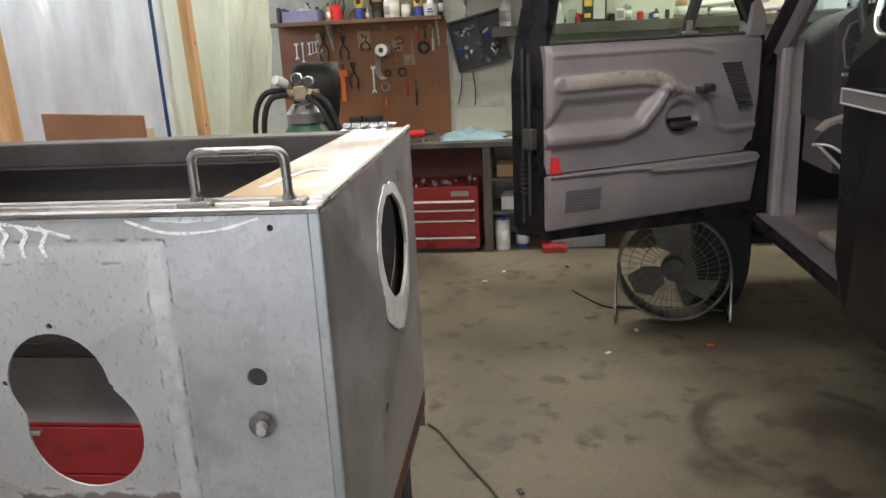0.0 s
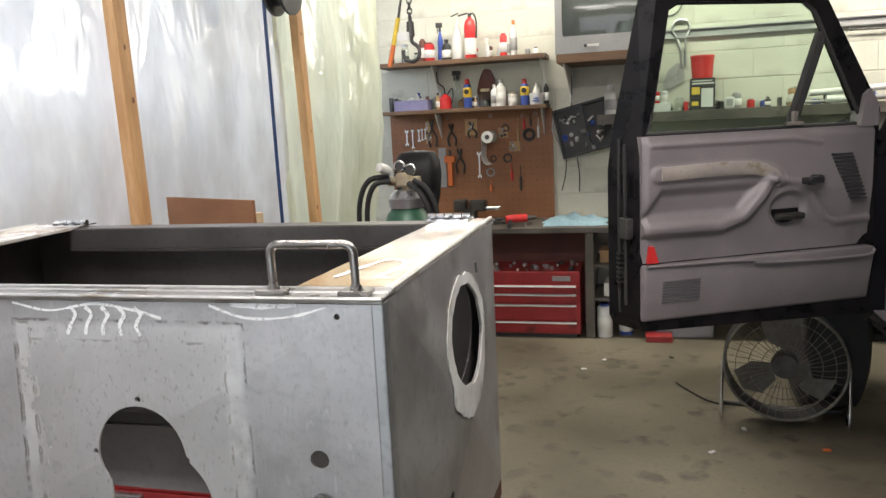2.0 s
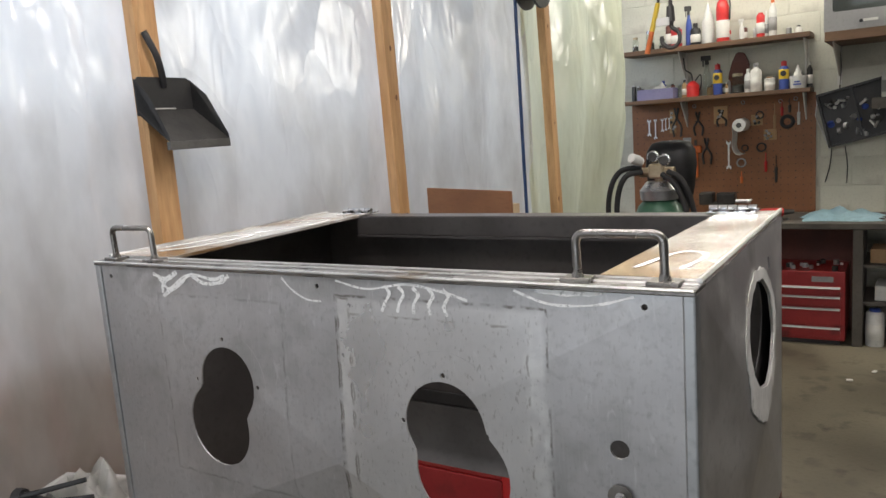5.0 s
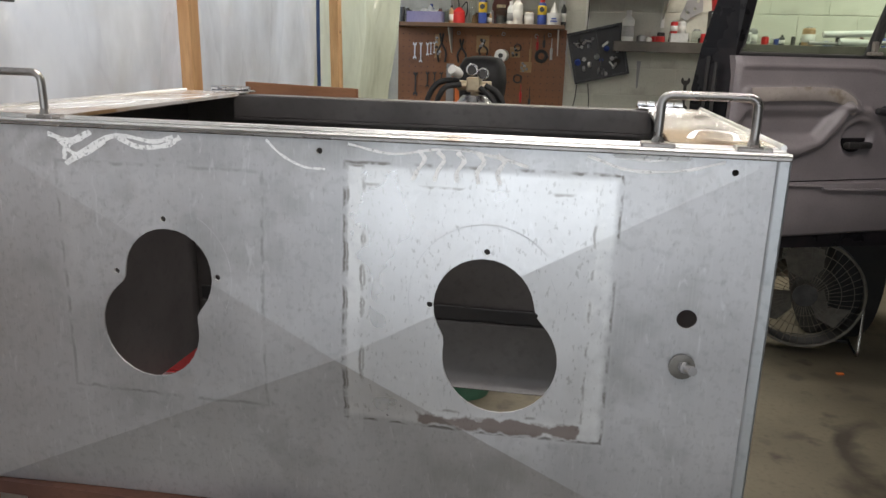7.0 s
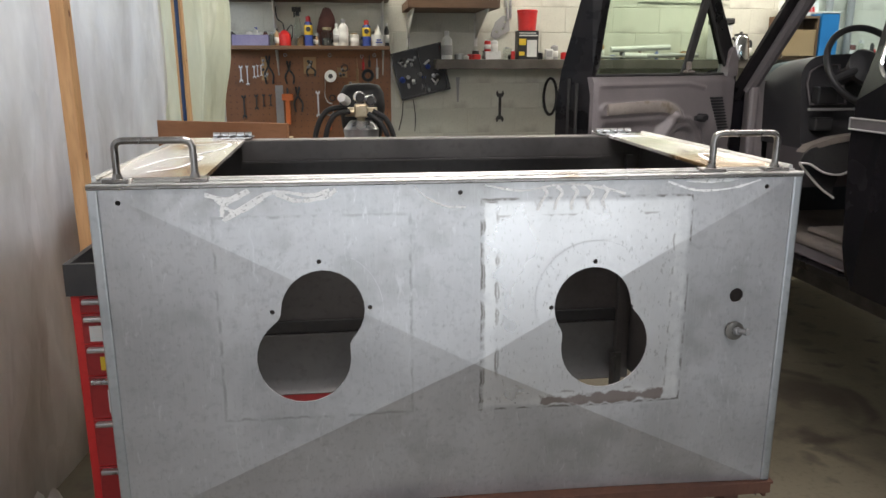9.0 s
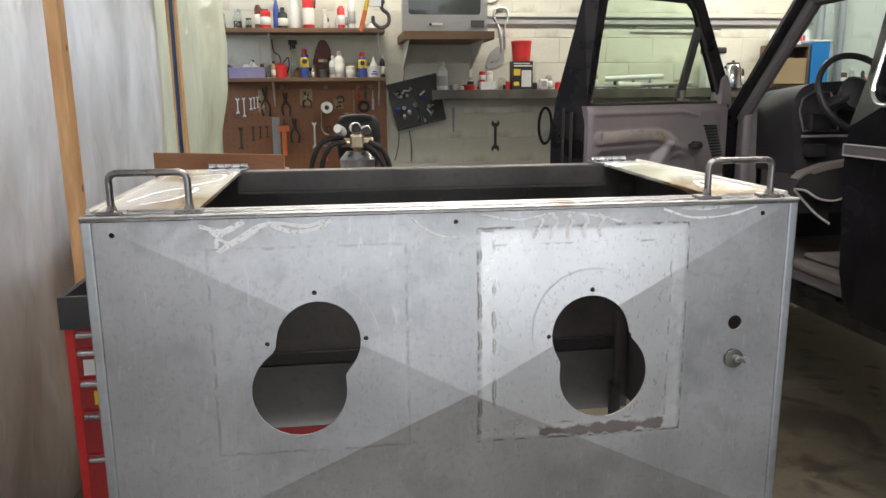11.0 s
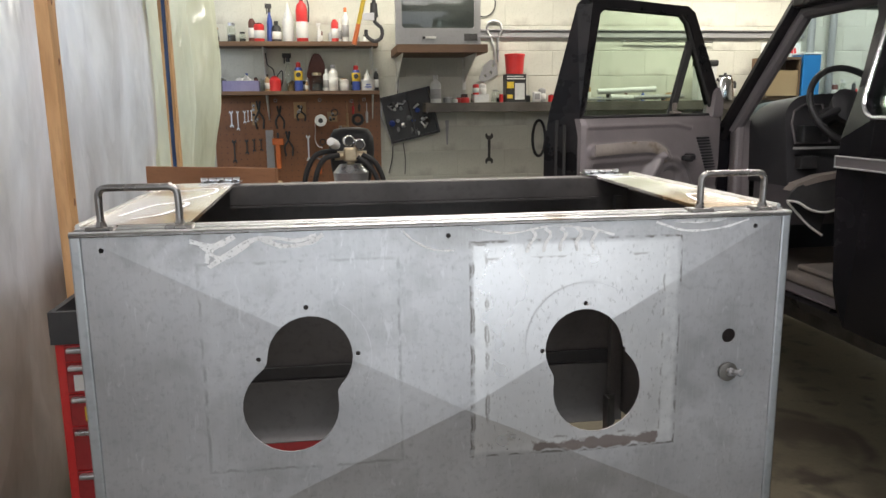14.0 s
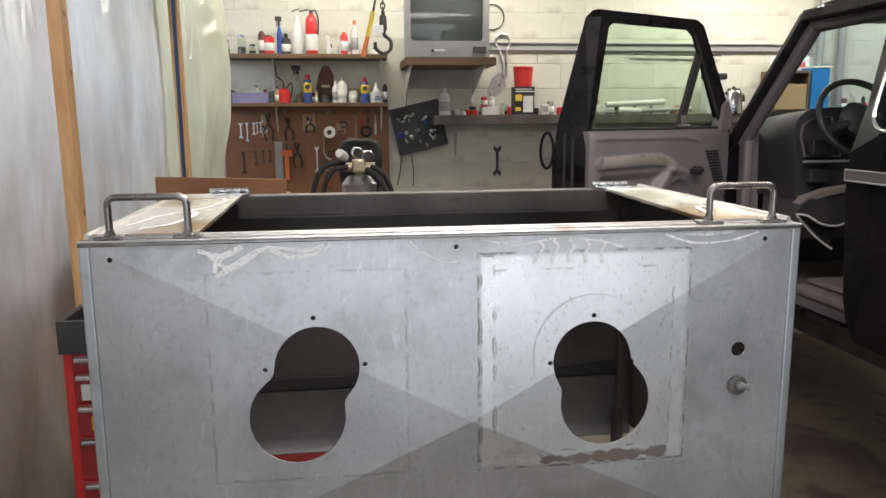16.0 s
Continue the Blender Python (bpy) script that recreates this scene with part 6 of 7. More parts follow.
# paper roll on the board
t = thing("paper_roll", "white paper towel roll on a peg with its end hanging", "paper roll", pose(-0.281, YB - 0.024, 1.484))
part("roll", lathe(B(), [(0.018, 0.0), (0.045, 0.0), (0.046, 0.004), (0.046, 0.20), (0.045, 0.204), (0.018, 0.204)], 24, pose(0, 0, 0, 90, 0, 0)), WHITE, t, "", 40)
part("core", lathe(B(), [(0.0, 0.0), (0.0185, 0.0), (0.0185, 0.207), (0.0, 0.207)], 16, pose(0, 0, 0, 90, 0, 0)), BLACK, t)
bm = B()
path = spline([(-0.046, 0, 0), (-0.045, 0, -0.08), (-0.05, 0, -0.15), (-0.03, 0, -0.2), (0.005, 0, -0.215)], 6)
for a, b in zip(path, path[1:]):
    q = [Vector((p.x, y, p.z)) for p, y in ((a, -0.2), (b, -0.2), (b, -0.005), (a, -0.005))]
    bm.faces.new([bm.verts.new(v) for v in q])
bmesh.ops.remove_doubles(bm, verts=bm.verts[:], dist=0.0005)
bmesh.ops.solidify(bm, geom=bm.faces[:], thickness=0.001)
part("loose_end", bm, WHITE, t)
# orange clamp
t = thing("bar_clamp", "orange bar clamp hung on the tool board", "clamp", pose(-0.63, YB - 0.04, 1.10))
bm = B()
cube(bm, -0.045, -0.015, 0.19, 0.045, 0.015, 0.245, 0.008)
cube(bm, -0.02, -0.012, 0.0, 0.018, 0.012, 0.2, 0.006)
part("grip", bm, ORANGE, t)
bm = B()
cube(bm, -0.008, 0.0, 0.2, 0.008, 0.012, 0.29)
part("bar", bm, DSTEEL, t)


def small_tool(name, x, z, bm, m, label, cat):
    return solo(name, bm, m, label, cat, pose(x, YB - 0.034, z), "tools on the board")


bm = tube(B(), [(0.038 * math.cos(k * math.tau / 20), 0, 0.038 * math.sin(k * math.tau / 20)) for k in range(20)], 0.013, 8, True)
small_tool("tape_roll", 0.015, 1.486, bm, BLACK, "roll of black tape hung on the board", "tape")
for x, z, r, m in ((-0.30, 1.202, 0.03, TVGREY), (-0.274, 1.31, 0.022, DSTEEL), (-0.16, 1.31, 0.03, DSTEEL), (-0.635, 1.645, 0.012, STEEL), (-0.285, 1.645, 0.012, STEEL), (-0.03, 1.635, 0.012, STEEL), (0.07, 1.645, 0.012, STEEL), (-0.17, 1.545, 0.025, DSTEEL)):
    bm = tube(B(), [(r * math.cos(k * math.tau / 16), 0, r * math.sin(k * math.tau / 16)) for k in range(16)], r * 0.22, 6, True)
    small_tool("metal_ring", x, z, bm, m, "metal ring hung on the tool board", "ring")
for x, z, h, m, lab in ((-0.069, 1.44, 0.18, CARD, "slim wooden-handled tool hung on the board"), (-0.02, 1.53, 0.11, RED, "red-handled screwdriver hung on the board"), (0.03, 1.55, 0.10, DSTEEL, "dark screwdriver hung on the board"), (0.09, 1.46, 0.16, WHITE, "white scraper hung on the board"), (-0.13, 1.13, 0.14, RED, "red-handled chisel hung on the board"), (-0.06, 1.05, 0.2, DSTEEL, "dark steel brush hung on the board"), (-0.30, 1.05, 0.09, ORANGE, "orange-handled tool hung on the board")):
    bm = B()
    rod(bm, (0, 0, 0), (0, 0, h * 0.55), 0.009, 0.011, 8)
    rod(bm, (0, 0, h * 0.55), (0, 0, h), 0.004, 0.003, 6)
    small_tool("hand_tool", x, z, bm, m, lab, "hand tool")
for x, z, h in ((-0.61, 1.42, 0.18), (-0.44, 1.48, 0.12), (-0.77, 1.42, 0.22), (-0.55, 1.20, 0.2)):
    bm = B()
    tube(bm, spline([(-0.02, 0, 0), (-0.03, 0, h * 0.35), (0, 0, h * 0.65), (0.014, 0, h)], 5), 0.008, 6)
    tube(bm, spline([(0.03, 0, 0), (0.035, 0, h * 0.35), (0, 0.008, h * 0.65), (-0.014, 0.0, h)], 5), 0.008, 6)
    small_tool("pliers", x, z, bm, DSTEEL, "dark steel pliers hung on the tool board", "pliers")
for x, z, w, h in ((-0.445, 1.50, 0.10, 0.13), (-0.19, 1.47, 0.08, 0.08), (-0.80, 1.45, 0.05, 0.18), (-0.10, 1.36, 0.09, 0.08)):
    t = thing("parts_packet", "clear packet of small metal fittings on the board", "packet", pose(x, YB - 0.026, z), "hung packets")
    bm = B()
    cube(bm, -w / 2, -0.004, 0, w / 2, 0, h, 0.001)
    part("card", bm, CARD, t)
    for k in range(5):
        bm = B()
        lathe(bm, [(0, 0), (0.012, 0), (0.009, 0.012), (0, 0.014)], 8, pose(rnd.uniform(-w, w) * 0.35, -0.004, h * rnd.uniform(0.15, 0.85), 90, 0, 0))
        part("fitting", bm, rnd.choice((STEEL, TVGREY, DSTEEL)), t)

# ---- far end of the long shelf, seen past the truck ----
for x0, x1, z, r, tilt in ((1.99, 2.5, 1.69, 0.022, 0.02), (2.1, 2.36, 1.645, 0.024, -0.01), (1.9, 2.2, 1.63, 0.012, 0.0), (2.3, 2.75, 1.64, 0.016, 0.01)):
    bm = B()
    tube(bm, [(x0, 4.98, z), (x1, 5.0, z + tilt)], r, 12)
    solo("paper_tube", bm, WHITE if r > 0.018 else TVGREY, "white rolled paper tube lying on the long shelf", "tube", group="rolled tubes")
t = thing("coffee_maker", "white coffee maker with a dark top on the shelf", "coffee maker", pose(2.93, 5.0, 1.612))
bm = B()
cube(bm, -0.08, -0.06, 0, 0.08, 0.06, 0.28, 0.01)
part("body", bm, WHITE, t)
bm = B()
cube(bm, -0.085, -0.07, 0.28, 0.09, 0.07, 0.33, 0.012)
part("top", bm, BLACK, t)
t = thing("kettle", "polished steel jug kettle with a black handle", "kettle", pose(3.11, 4.99, 1.612))
part("jug", lathe(B(), [(0, 0), (0.075, 0), (0.08, 0.02), (0.065, 0.17), (0.055, 0.19), (0, 0.195)], 24), CHROME, t, "", 40)
part("handle", tube(B(), arc([(-0.06, 0, 0.17), (-0.13, 0, 0.17), (-0.135, 0, 0.03), (-0.075, 0, 0.03)], 5, 0.03), 0.012, 8), BLACK, t)
part("lid", lathe(B(), [(0.055, 0.19), (0.05, 0.205), (0.012, 0.21), (0.012, 0.225), (0, 0.226)], 20), BLACK, t, "", 40)
t = thing("wood_cabinet", "small brown wooden cabinet standing on the shelf", "cabinet", pose(3.58, 5.0, 1.612))
bm = B()
cube(bm, -0.16, -0.1, 0.0, 0.16, 0.12, 0.015)
cube(bm, -0.16, -0.1, 0.33, 0.16, 0.12, 0.35)
cube(bm, -0.16, -0.1, 0.015, -0.145, 0.12, 0.33)
cube(bm, 0.145, -0.1, 0.015, 0.16, 0.12, 0.33)
cube(bm, -0.145, 0.1, 0.015, 0.145, 0.12, 0.33)
part("carcass", bm, SHELF, t)
bm = B()
cube(bm, -0.143, -0.09, 0.03, 0.143, -0.08, 0.24)
part("front_board", bm, CARD, t)
t = thing("blue_crate", "blue storage box on the shelf", "box", pose(3.84, 5.0, 1.612))
bm = B()
cube(bm, -0.08, -0.1, 0, 0.08, 0.1, 0.37, 0.006)
part("body", bm, mat("bright_blue", (0.02, 0.17, 0.42), (0.03, 0.22, 0.5), 4, (0.4, 0.6)), t)
bm = B()
cube(bm, -0.086, -0.106, 0.37, 0.086, 0.106, 0.385, 0.004)
part("lid", bm, WHITE, t)
t = thing("sign_board", "white sign with a red printed word on the cabinet", "sign", pose(3.66, 5.06, 1.962, -8, 0, 0))
bm = B()
cube(bm, -0.19, 0, 0, 0.17, 0.012, 0.13, 0.002)
part("panel", bm, WHITE, t)
for k in range(6):
    bm = B()
    cube(bm, -0.03 + k * 0.028, -0.003, 0.04, -0.01 + k * 0.028, 0.001, 0.085)
    part("print_bar", bm, RED, t)
for x in (3.95, 4.15):
    bm = B()
    rod(bm, (x, YB - 0.05, 0), (x, YB - 0.05, CEILING), 0.03, seg=14)
    solo("wall_pipe", bm, TVGREY, "grey vertical pipe against the block wall", "pipe", group="wall pipes", kind="structure")

# ---- things on and under the bench ----
rag("blue_cloth", 0.40, 4.80, 0.825, 0.48, 0.30, 0.075, SKYBLUE, "pale blue shop cloth heaped on the bench", 11, "cloth")
vise = thing("bench_vise", "dark iron vise bolted to the bench", "vise", pose(-0.42, 4.85, 0.825))
bm = B()
cube(bm, -0.09, -0.08, 0, 0.09, 0.08, 0.03, 0.006)
cube(bm, -0.05, -0.05, 0.03, 0.05, 0.06, 0.12, 0.012)
part("base", bm, DSTEEL, vise)
bm = B()
cube(bm, -0.12, -0.05, 0.10, -0.02, 0.05, 0.19, 0.012)
cube(bm, 0.0, -0.045, 0.10, 0.13, 0.045, 0.185, 0.012)
part("jaws", bm, DSTEEL, vise)
bm = B()
rod(bm, (0.1, 0, 0.12), (0.23, 0, 0.12), 0.015)
rod(bm, (0.22, -0.09, 0.12), (0.22, 0.09, 0.12), 0.007)
part("screw", bm, STEEL, vise)
drill = thing("power_drill", "red and dark power drill lying on the bench", "drill", pose(-0.02, 4.72, 0.855, 0, 0, 20))
part("body", tube(B(), [(-0.10, 0, 0.02), (-0.05, 0, 0.025), (0.06, 0, 0.025)], 0.03, 10), RED, drill)
bm = B()
rod(bm, (0.06, 0, 0.025), (0.13, 0, 0.025), 0.022, 0.014)
part("chuck", bm, DSTEEL, drill)
part("grip", tube(B(), [(-0.06, 0, 0.01), (-0.09, -0.08, -0.012), (-0.1, -0.13, -0.012)], 0.018, 8), BLACK, drill)
rnd = random.Random(9)
for k in range(34):
    x, y = rnd.uniform(-0.25, 1.2), rnd.uniform(4.62, 5.05)
    if 0.12 < x < 0.68 and y < 4.97:
        continue
    bm = B()
    L = rnd.uniform(0.06, 0.2)
    a = rnd.uniform(0, math.tau)
    r = rnd.uniform(0.006, 0.014)
    rod(bm, (0, 0, r), (L * math.cos(a), L * math.sin(a) * 0.3, r), r, r * rnd.uniform(0.5, 1), 8)
    if k % 2:
        rod(bm, (0, 0, 0), (0, 0, r * 2.5), r * 1.5, seg=10)
    solo("bench_tool", bm, rnd.choice((STEEL, DSTEEL, DSTEEL, TVGREY)), "loose steel hand tool lying on the bench", "hand tool", pose(x, y, 0.826), "loose tools")
t = thing("spray_gun", "steel spray gun lying on the bench", "spray gun", pose(0.72, 4.85, 0.83))
bm = B()
rod(bm, (0, 0, 0.03), (0.16, 0, 0.08), 0.026, 0.03)
part("barrel", bm, STEEL, t)
bm = B()
rod(bm, (0.08, 0, 0.05), (0.12, 0, 0.0), 0.018, 0.022)
part("grip", bm, CARD, t)
for k in range(30):   # sockets and bits on the chest
    bm = B()
    x, y, r = rnd.uniform(-0.24, 0.40), rnd.uniform(4.62, 4.9), rnd.uniform(0.008, 0.02)
    lathe(bm, [(0, 0), (r, 0), (r, r * 1.6), (r * 0.6, r * 1.7), (0, r * 1.7)], 9)
    solo("socket", bm, rnd.choice((STEEL, TVGREY, WHITE, DSTEEL)), "small steel fitting on top of the tool chest", "fitting", pose(x, y, 0.50), "fittings on the chest")
can(0.60, 4.68, 0.0, 0.055, 0.25, WHITE, BLUE, "white and blue paint can on the floor")
can(0.75, 4.75, 0.0, 0.05, 0.16, BLUE, STEEL, "blue tin on the floor under the bench")
for x, y, z, w, h, m, lab in ((0.72, 4.8, 0.30, 0.24, 0.10, OFFWHITE, "pale carton on the bench shelf"), (0.70, 4.8, 0.55, 0.26, 0.09, CARD, "brown carton on the bench shelf"), (1.05, 4.8, 0.30, 0.2, 0.14, BROWN, "dark carton on the bench shelf"), (1.3, 4.75, 0.55, 0.3, 0.12, CARD, "brown carton on the bench shelf"), (1.15, 4.8, 0.0, 0.4, 0.13, TVGREY, "grey box on the floor under the bench"), (0.98, 4.66, 0.0, 0.18, 0.045, RED_DULL, "red tool case on the floor")):
    bm = B()
    cube(bm, -w / 2, -0.12, 0, w / 2, 0.12, h, 0.005)
    solo("carton", bm, m, lab, "box", pose(x, y, z, 0, 0, rnd.uniform(-8, 8)))

# ---- between the box and the bench ----
roller = thing("roller_cabinet", "red roller tool cabinet with a black top behind the steel box", "tool cabinet", pose(-0.947, 0.94, -0.02))
bm = B()
cube(bm, 0, 0, 0.30, 0.76, 0.46, 0.985, 0.006)
part("body", bm, RED, roller)
bm = B()
cube(bm, -0.004, -0.012, 0.985, 0.772, 0.472, 1.0)
for c in ((-0.004, -0.012, 1.0, 0.772, 0.004, 1.075), (-0.004, 0.456, 1.0, 0.772, 0.472, 1.075), (-0.004, 0.004, 1.0, 0.012, 0.456, 1.075), (0.756, 0.004, 1.0, 0.772, 0.456, 1.075)):
    cube(bm, *c)
part("top_tray", bm, BLACK, roller, "black plastic top tray")
for z0, z1 in ((0.935, 0.98), (0.845, 0.93), (0.75, 0.84), (0.62, 0.745), (0.47, 0.615), (0.32, 0.465)):
    bm = B()
    cube(bm, 0.026, -0.008, z0, 0.73, 0.0, z1, 0.003)
    d = part("drawer", bm, RED_DULL, roller)
    bm = B()
    cube(bm, 0.036, -0.028, z1 - 0.018, 0.40, -0.008, z1 - 0.004, 0.004)
    part("drawer_handle", bm, STEEL, d, "silver drawer pull")
for k, (x, z, w, h) in enumerate(((0.045, 0.852, 0.06, 0.045), (0.065, 0.765, 0.05, 0.04), (0.075, 0.635, 0.05, 0.07), (0.08, 0.49, 0.05, 0.07), (0.085, 0.36, 0.05, 0.07))):
    bm = B()
    cube(bm, x, -0.0105, z, x + w, -0.0082, z + h)
    part("sticker", bm, (WHITE, YELLOW, WHITE, LILAC, WHITE)[k], roller, "small worn sticker")
for x in (0.08, 0.68):
    for y in (0.06, 0.4):
        bm = B()
        rod(bm, (x - 0.02, y, 0.09), (x + 0.02, y, 0.09), 0.07, seg=18)
        cube(bm, x - 0.035, y - 0.02, 0.07, x + 0.035, y + 0.02, 0.30)
        part("castor", bm, BLACK, roller)
board = thing("brown_board", "brown hardboard panel standing behind the steel box", "board", pose(-0.83, 1.60, 0.985, 0, 0, -23.5))
bm = B()
cube(bm, 0, 0, 0.072, 0.50, 0.012, 0.405, 0.002)
part("panel", bm, PLYWOOD, board)
bm = B()
cube(bm, 0.0, 0.012, -0.985, 0.03, 0.04, 0.36)
cube(bm, 0.47, 0.012, -0.985, 0.50, 0.04, 0.36)
part("batten", bm, FLAT_WOOD, board)

gas = thing("gas_cylinder", "green welding gas cylinder with brass regulators and black hoses", "gas cylinder", pose(-0.11, 2.25, 0))
part("cylinder", lathe(B(), [(0, 0), (0.115, 0.0), (0.12, 0.02), (0.12, 1.10), (0.112, 1.17), (0.085, 1.235), (0.045, 1.28), (0.032, 1.29), (0.032, 1.33), (0, 1.33)], 28), GREEN, gas, "dark green painted steel cylinder", 40)
part("neck_ring", lathe(B(), [(0.05, 1.285), (0.075, 1.262), (0.078, 1.30), (0.05, 1.335), (0.03, 1.335)], 24), STEEL, gas, "bright collar", 40)
bm = B()
rod(bm, (0, 0, 1.33), (0, 0, 1.40), 0.017)
rod(bm, (-0.07, -0.02, 1.375), (0.07, -0.02, 1.375), 0.02)
cube(bm, -0.03, -0.05, 1.35, 0.03, 0.0, 1.41, 0.008)
part("valve", bm, BRASS, gas)
for x, z in ((0.035, 1.425), (-0.01, 1.44)):
    bm = B()
    lathe(bm, [(0, 0), (0.024, 0), (0.024, 0.028), (0.021, 0.032), (0.019, 0.028), (0, 0.028)], 20, pose(x, -0.035, z, 90, 0, 12))
    g = part("gauge", bm, CHROME, gas, "round chrome pressure gauge", 40)
    bm = B()
    lathe(bm, [(0, 0), (0.018, 0), (0.018, 0.002), (0, 0.002)], 16, pose(x + 0.005, -0.0655, z, 90, 0, 12))
    part("dial", bm, DSTEEL, g)
part("knob", lathe(B(), [(0, 0), (0.018, 0.0), (0.022, 0.02), (0.019, 0.06), (0, 0.065)], 14, pose(-0.06, -0.04, 1.42, 70, 0, -25)), OFFWHITE, gas, "pale regulator cover", 50)
for k, pts in enumerate(([(-0.06, -0.04, 1.40), (-0.15, -0.05, 1.38), (-0.20, -0.04, 1.28), (-0.21, -0.02, 1.1), (-0.19, 0, 0.85)], [(-0.05, -0.05, 1.38), (-0.12, -0.07, 1.36), (-0.16, -0.06, 1.25), (-0.16, -0.05, 1.05)], [(0.05, -0.05, 1.38), (0.11, -0.06, 1.34), (0.15, -0.05, 1.22), (0.17, -0.04, 1.0)], [(0.03, -0.06, 1.37), (0.09, -0.08, 1.32), (0.13, -0.07, 1.2), (0.14, -0.06, 1.0)])):
    part("hose", tube(B(), spline(pts, 8), 0.0115, 8), RUBBER, gas, "black rubber hose", 60)
helmet = thing("welding_helmet", "black welding helmet hung behind the gas cylinder", "welding helmet", pose(-0.10, 2.42, 1.36))
bm = B()
n = 16
rows = []
for j, (z, w, d) in enumerate(((-0.16, 0.075, 0.06), (-0.06, 0.095, 0.085), (0.03, 0.105, 0.095), (0.09, 0.10, 0.085), (0.125, 0.08, 0.05), (0.135, 0.03, 0.02))):
    rows.append([bm.verts.new((w * math.copysign(abs(math.cos(a)) ** 0.6, math.cos(a)), -d * math.sin(a) ** 0.7 if math.sin(a) > 0 else 0, z)) for a in [math.pi * i / n for i in range(n + 1)]])
for a, b in zip(rows, rows[1:]):
    for i in range(n):
        bm.faces.new((a[i], a[i + 1], b[i + 1], b[i]))
bmesh.ops.solidify(bm, geom=bm.faces[:], thickness=0.004)
part("shell", bm, BLACK, helmet, "", 60)
part("head_band", tube(B(), spline([(-0.09, 0.0, 0.02), (-0.06, 0.07, 0.06), (0.06, 0.07, 0.06), (0.09, 0.0, 0.02)], 6), 0.008, 6), DSTEEL, helmet)
bm = B()
rod(bm, (0.0, 0.12, -1.36), (0.0, 0.12, 0.10), 0.014)
rod(bm, (0.0, 0.12, 0.08), (0.0, 0.0, 0.11), 0.008)
part("hanger", bm, DSTEEL, helmet)

# hanging chain with hook, and a bar
hoist = thing("chain_hoist", "dark steel chain and hook hanging from the ceiling", "hoist", pose(0.0, 2.07, 0))
for k in range(52):
    z = 2.02 + k * 0.0195
    if z > CEILING - 0.02:
        break
    a = [(0.009 * math.cos(i * math.tau / 10), 0, 0.014 * math.sin(i * math.tau / 10)) for i in range(10)]
    part("chain_link", tube(B(), [(p[0], 0, p[2] + z) if k % 2 else (0, p[0], p[2] + z) for p in a], 0.0032, 5, True), DSTEEL, hoist)
part("hook", tube(B(), spline([(0, 0, 2.02), (0.004, 0, 1.95), (0.004, 0, 1.925), (0.03, 0, 1.90), (0.028, 0, 1.865), (0, 0, 1.85), (-0.03, 0, 1.868), (-0.034, 0, 1.895)], 6), 0.0075, 8), DSTEEL, hoist, "heavy dark hook", 60)
bm = B()
rod(bm, (0, 0, 1.945), (0, 0, 2.0), 0.017, 0.014)
part("swivel", bm, DSTEEL, hoist)
bar = thing("hanging_bar", "bar with a red grip and yellow shank hung by the hoist", "bar", pose(-0.085, 2.05, 1.835))
bm = B()
rod(bm, (0, 0, 0), (0.02, 0, 0.08), 0.010, 0.009)
part("grip", bm, ORANGE, bar)
bm = B()
rod(bm, (0.02, 0, 0.08), (0.045, 0, 0.18), 0.009)
part("shank", bm, YELLOW, bar)
bm = B()
tube(bm, [(0.045, 0, 0.18), (0.07, 0, 0.30), (0.085, 0.02, CEILING - 1.837)], 0.005, 6)
part("hanger_wire", bm, DSTEEL, bar)
bm = B()
cube(bm, 0.035, -0.004, 0.095, 0.085, 0.004, 0.125, 0.002)
part("tag", bm, OFFWHITE, bar)

# air hose with its reel
reel = thing("hose_reel", "black ceiling hose reel with a dark blue hose hanging", "hose reel", pose(-0.97, 2.78, 0))
bm = B()
lathe(bm, [(0, -0.05), (0.14, -0.05), (0.14, -0.035), (0.09, -0.03), (0.09, 0.03), (0.14, 0.035), (0.14, 0.05), (0, 0.05)], 24, pose(0.06, 0.09, 2.33, 0, 90, 0))
part("drum", bm, BLACK, reel, "", 40)
bm = B()
cube(bm, 0.04, 0.07, 2.33, 0.08, 0.11, CEILING - 0.002)
part("bracket", bm, DSTEEL, reel)
part("hose", tube(B(), [(0, 0, 2.3), (0, 0, 1.4), (0.005, 0, 0.6), (0.0, 0, 0.02)], 0.0095, 8), NAVY, reel, "dark blue hose", 60)

# dustpan on the first post
pan = thing("dustpan", "black metal dustpan hung by its handle on a timber post", "dustpan", pose(-1.30, 0.793, 1.63) @ Matrix.Diagonal((0.90, 0.78, 0.90, 1)))
bm = B()
prism(bm, [(-0.13, 0.10), (0.15, 0.10), (0.15, 0.22), (0.13, 0.235), (0.0, 0.235), (-0.11, 0.235), (-0.13, 0.22)], 0.0, 0.006, "x")
part("back", bm, BLACK, pan)
bm = B()
plate(bm, [(-0.13, 0), (0.15, 0), (0.20, 1), (-0.11, 1)], [], 0.004, lambda u, v, w: Vector((0.003 + 0.13 * v, u, 0.12 - 0.12 * v + w)))
part("tray", bm, mat("worn_pan", (0.05, 0.048, 0.047), (0.09, 0.086, 0.082), 9, (0.35, 0.5), 0.4, 0.1), pan)
for u0, u1 in ((-0.13, -0.11), (0.15, 0.20)):
    bm = B()
    vs = [bm.verts.new(p) for p in ((0.0, u0, 0.11), (0.0, u0, 0.23), (0.06, (u0 + u1) / 2, 0.17), (0.133, u1, 0.02), (0.133, u1, 0.0))]
    bm.faces.new(vs)
    bmesh.ops.solidify(bm, geom=bm.faces[:], thickness=0.004)
    part("cheek", bm, BLACK, pan)
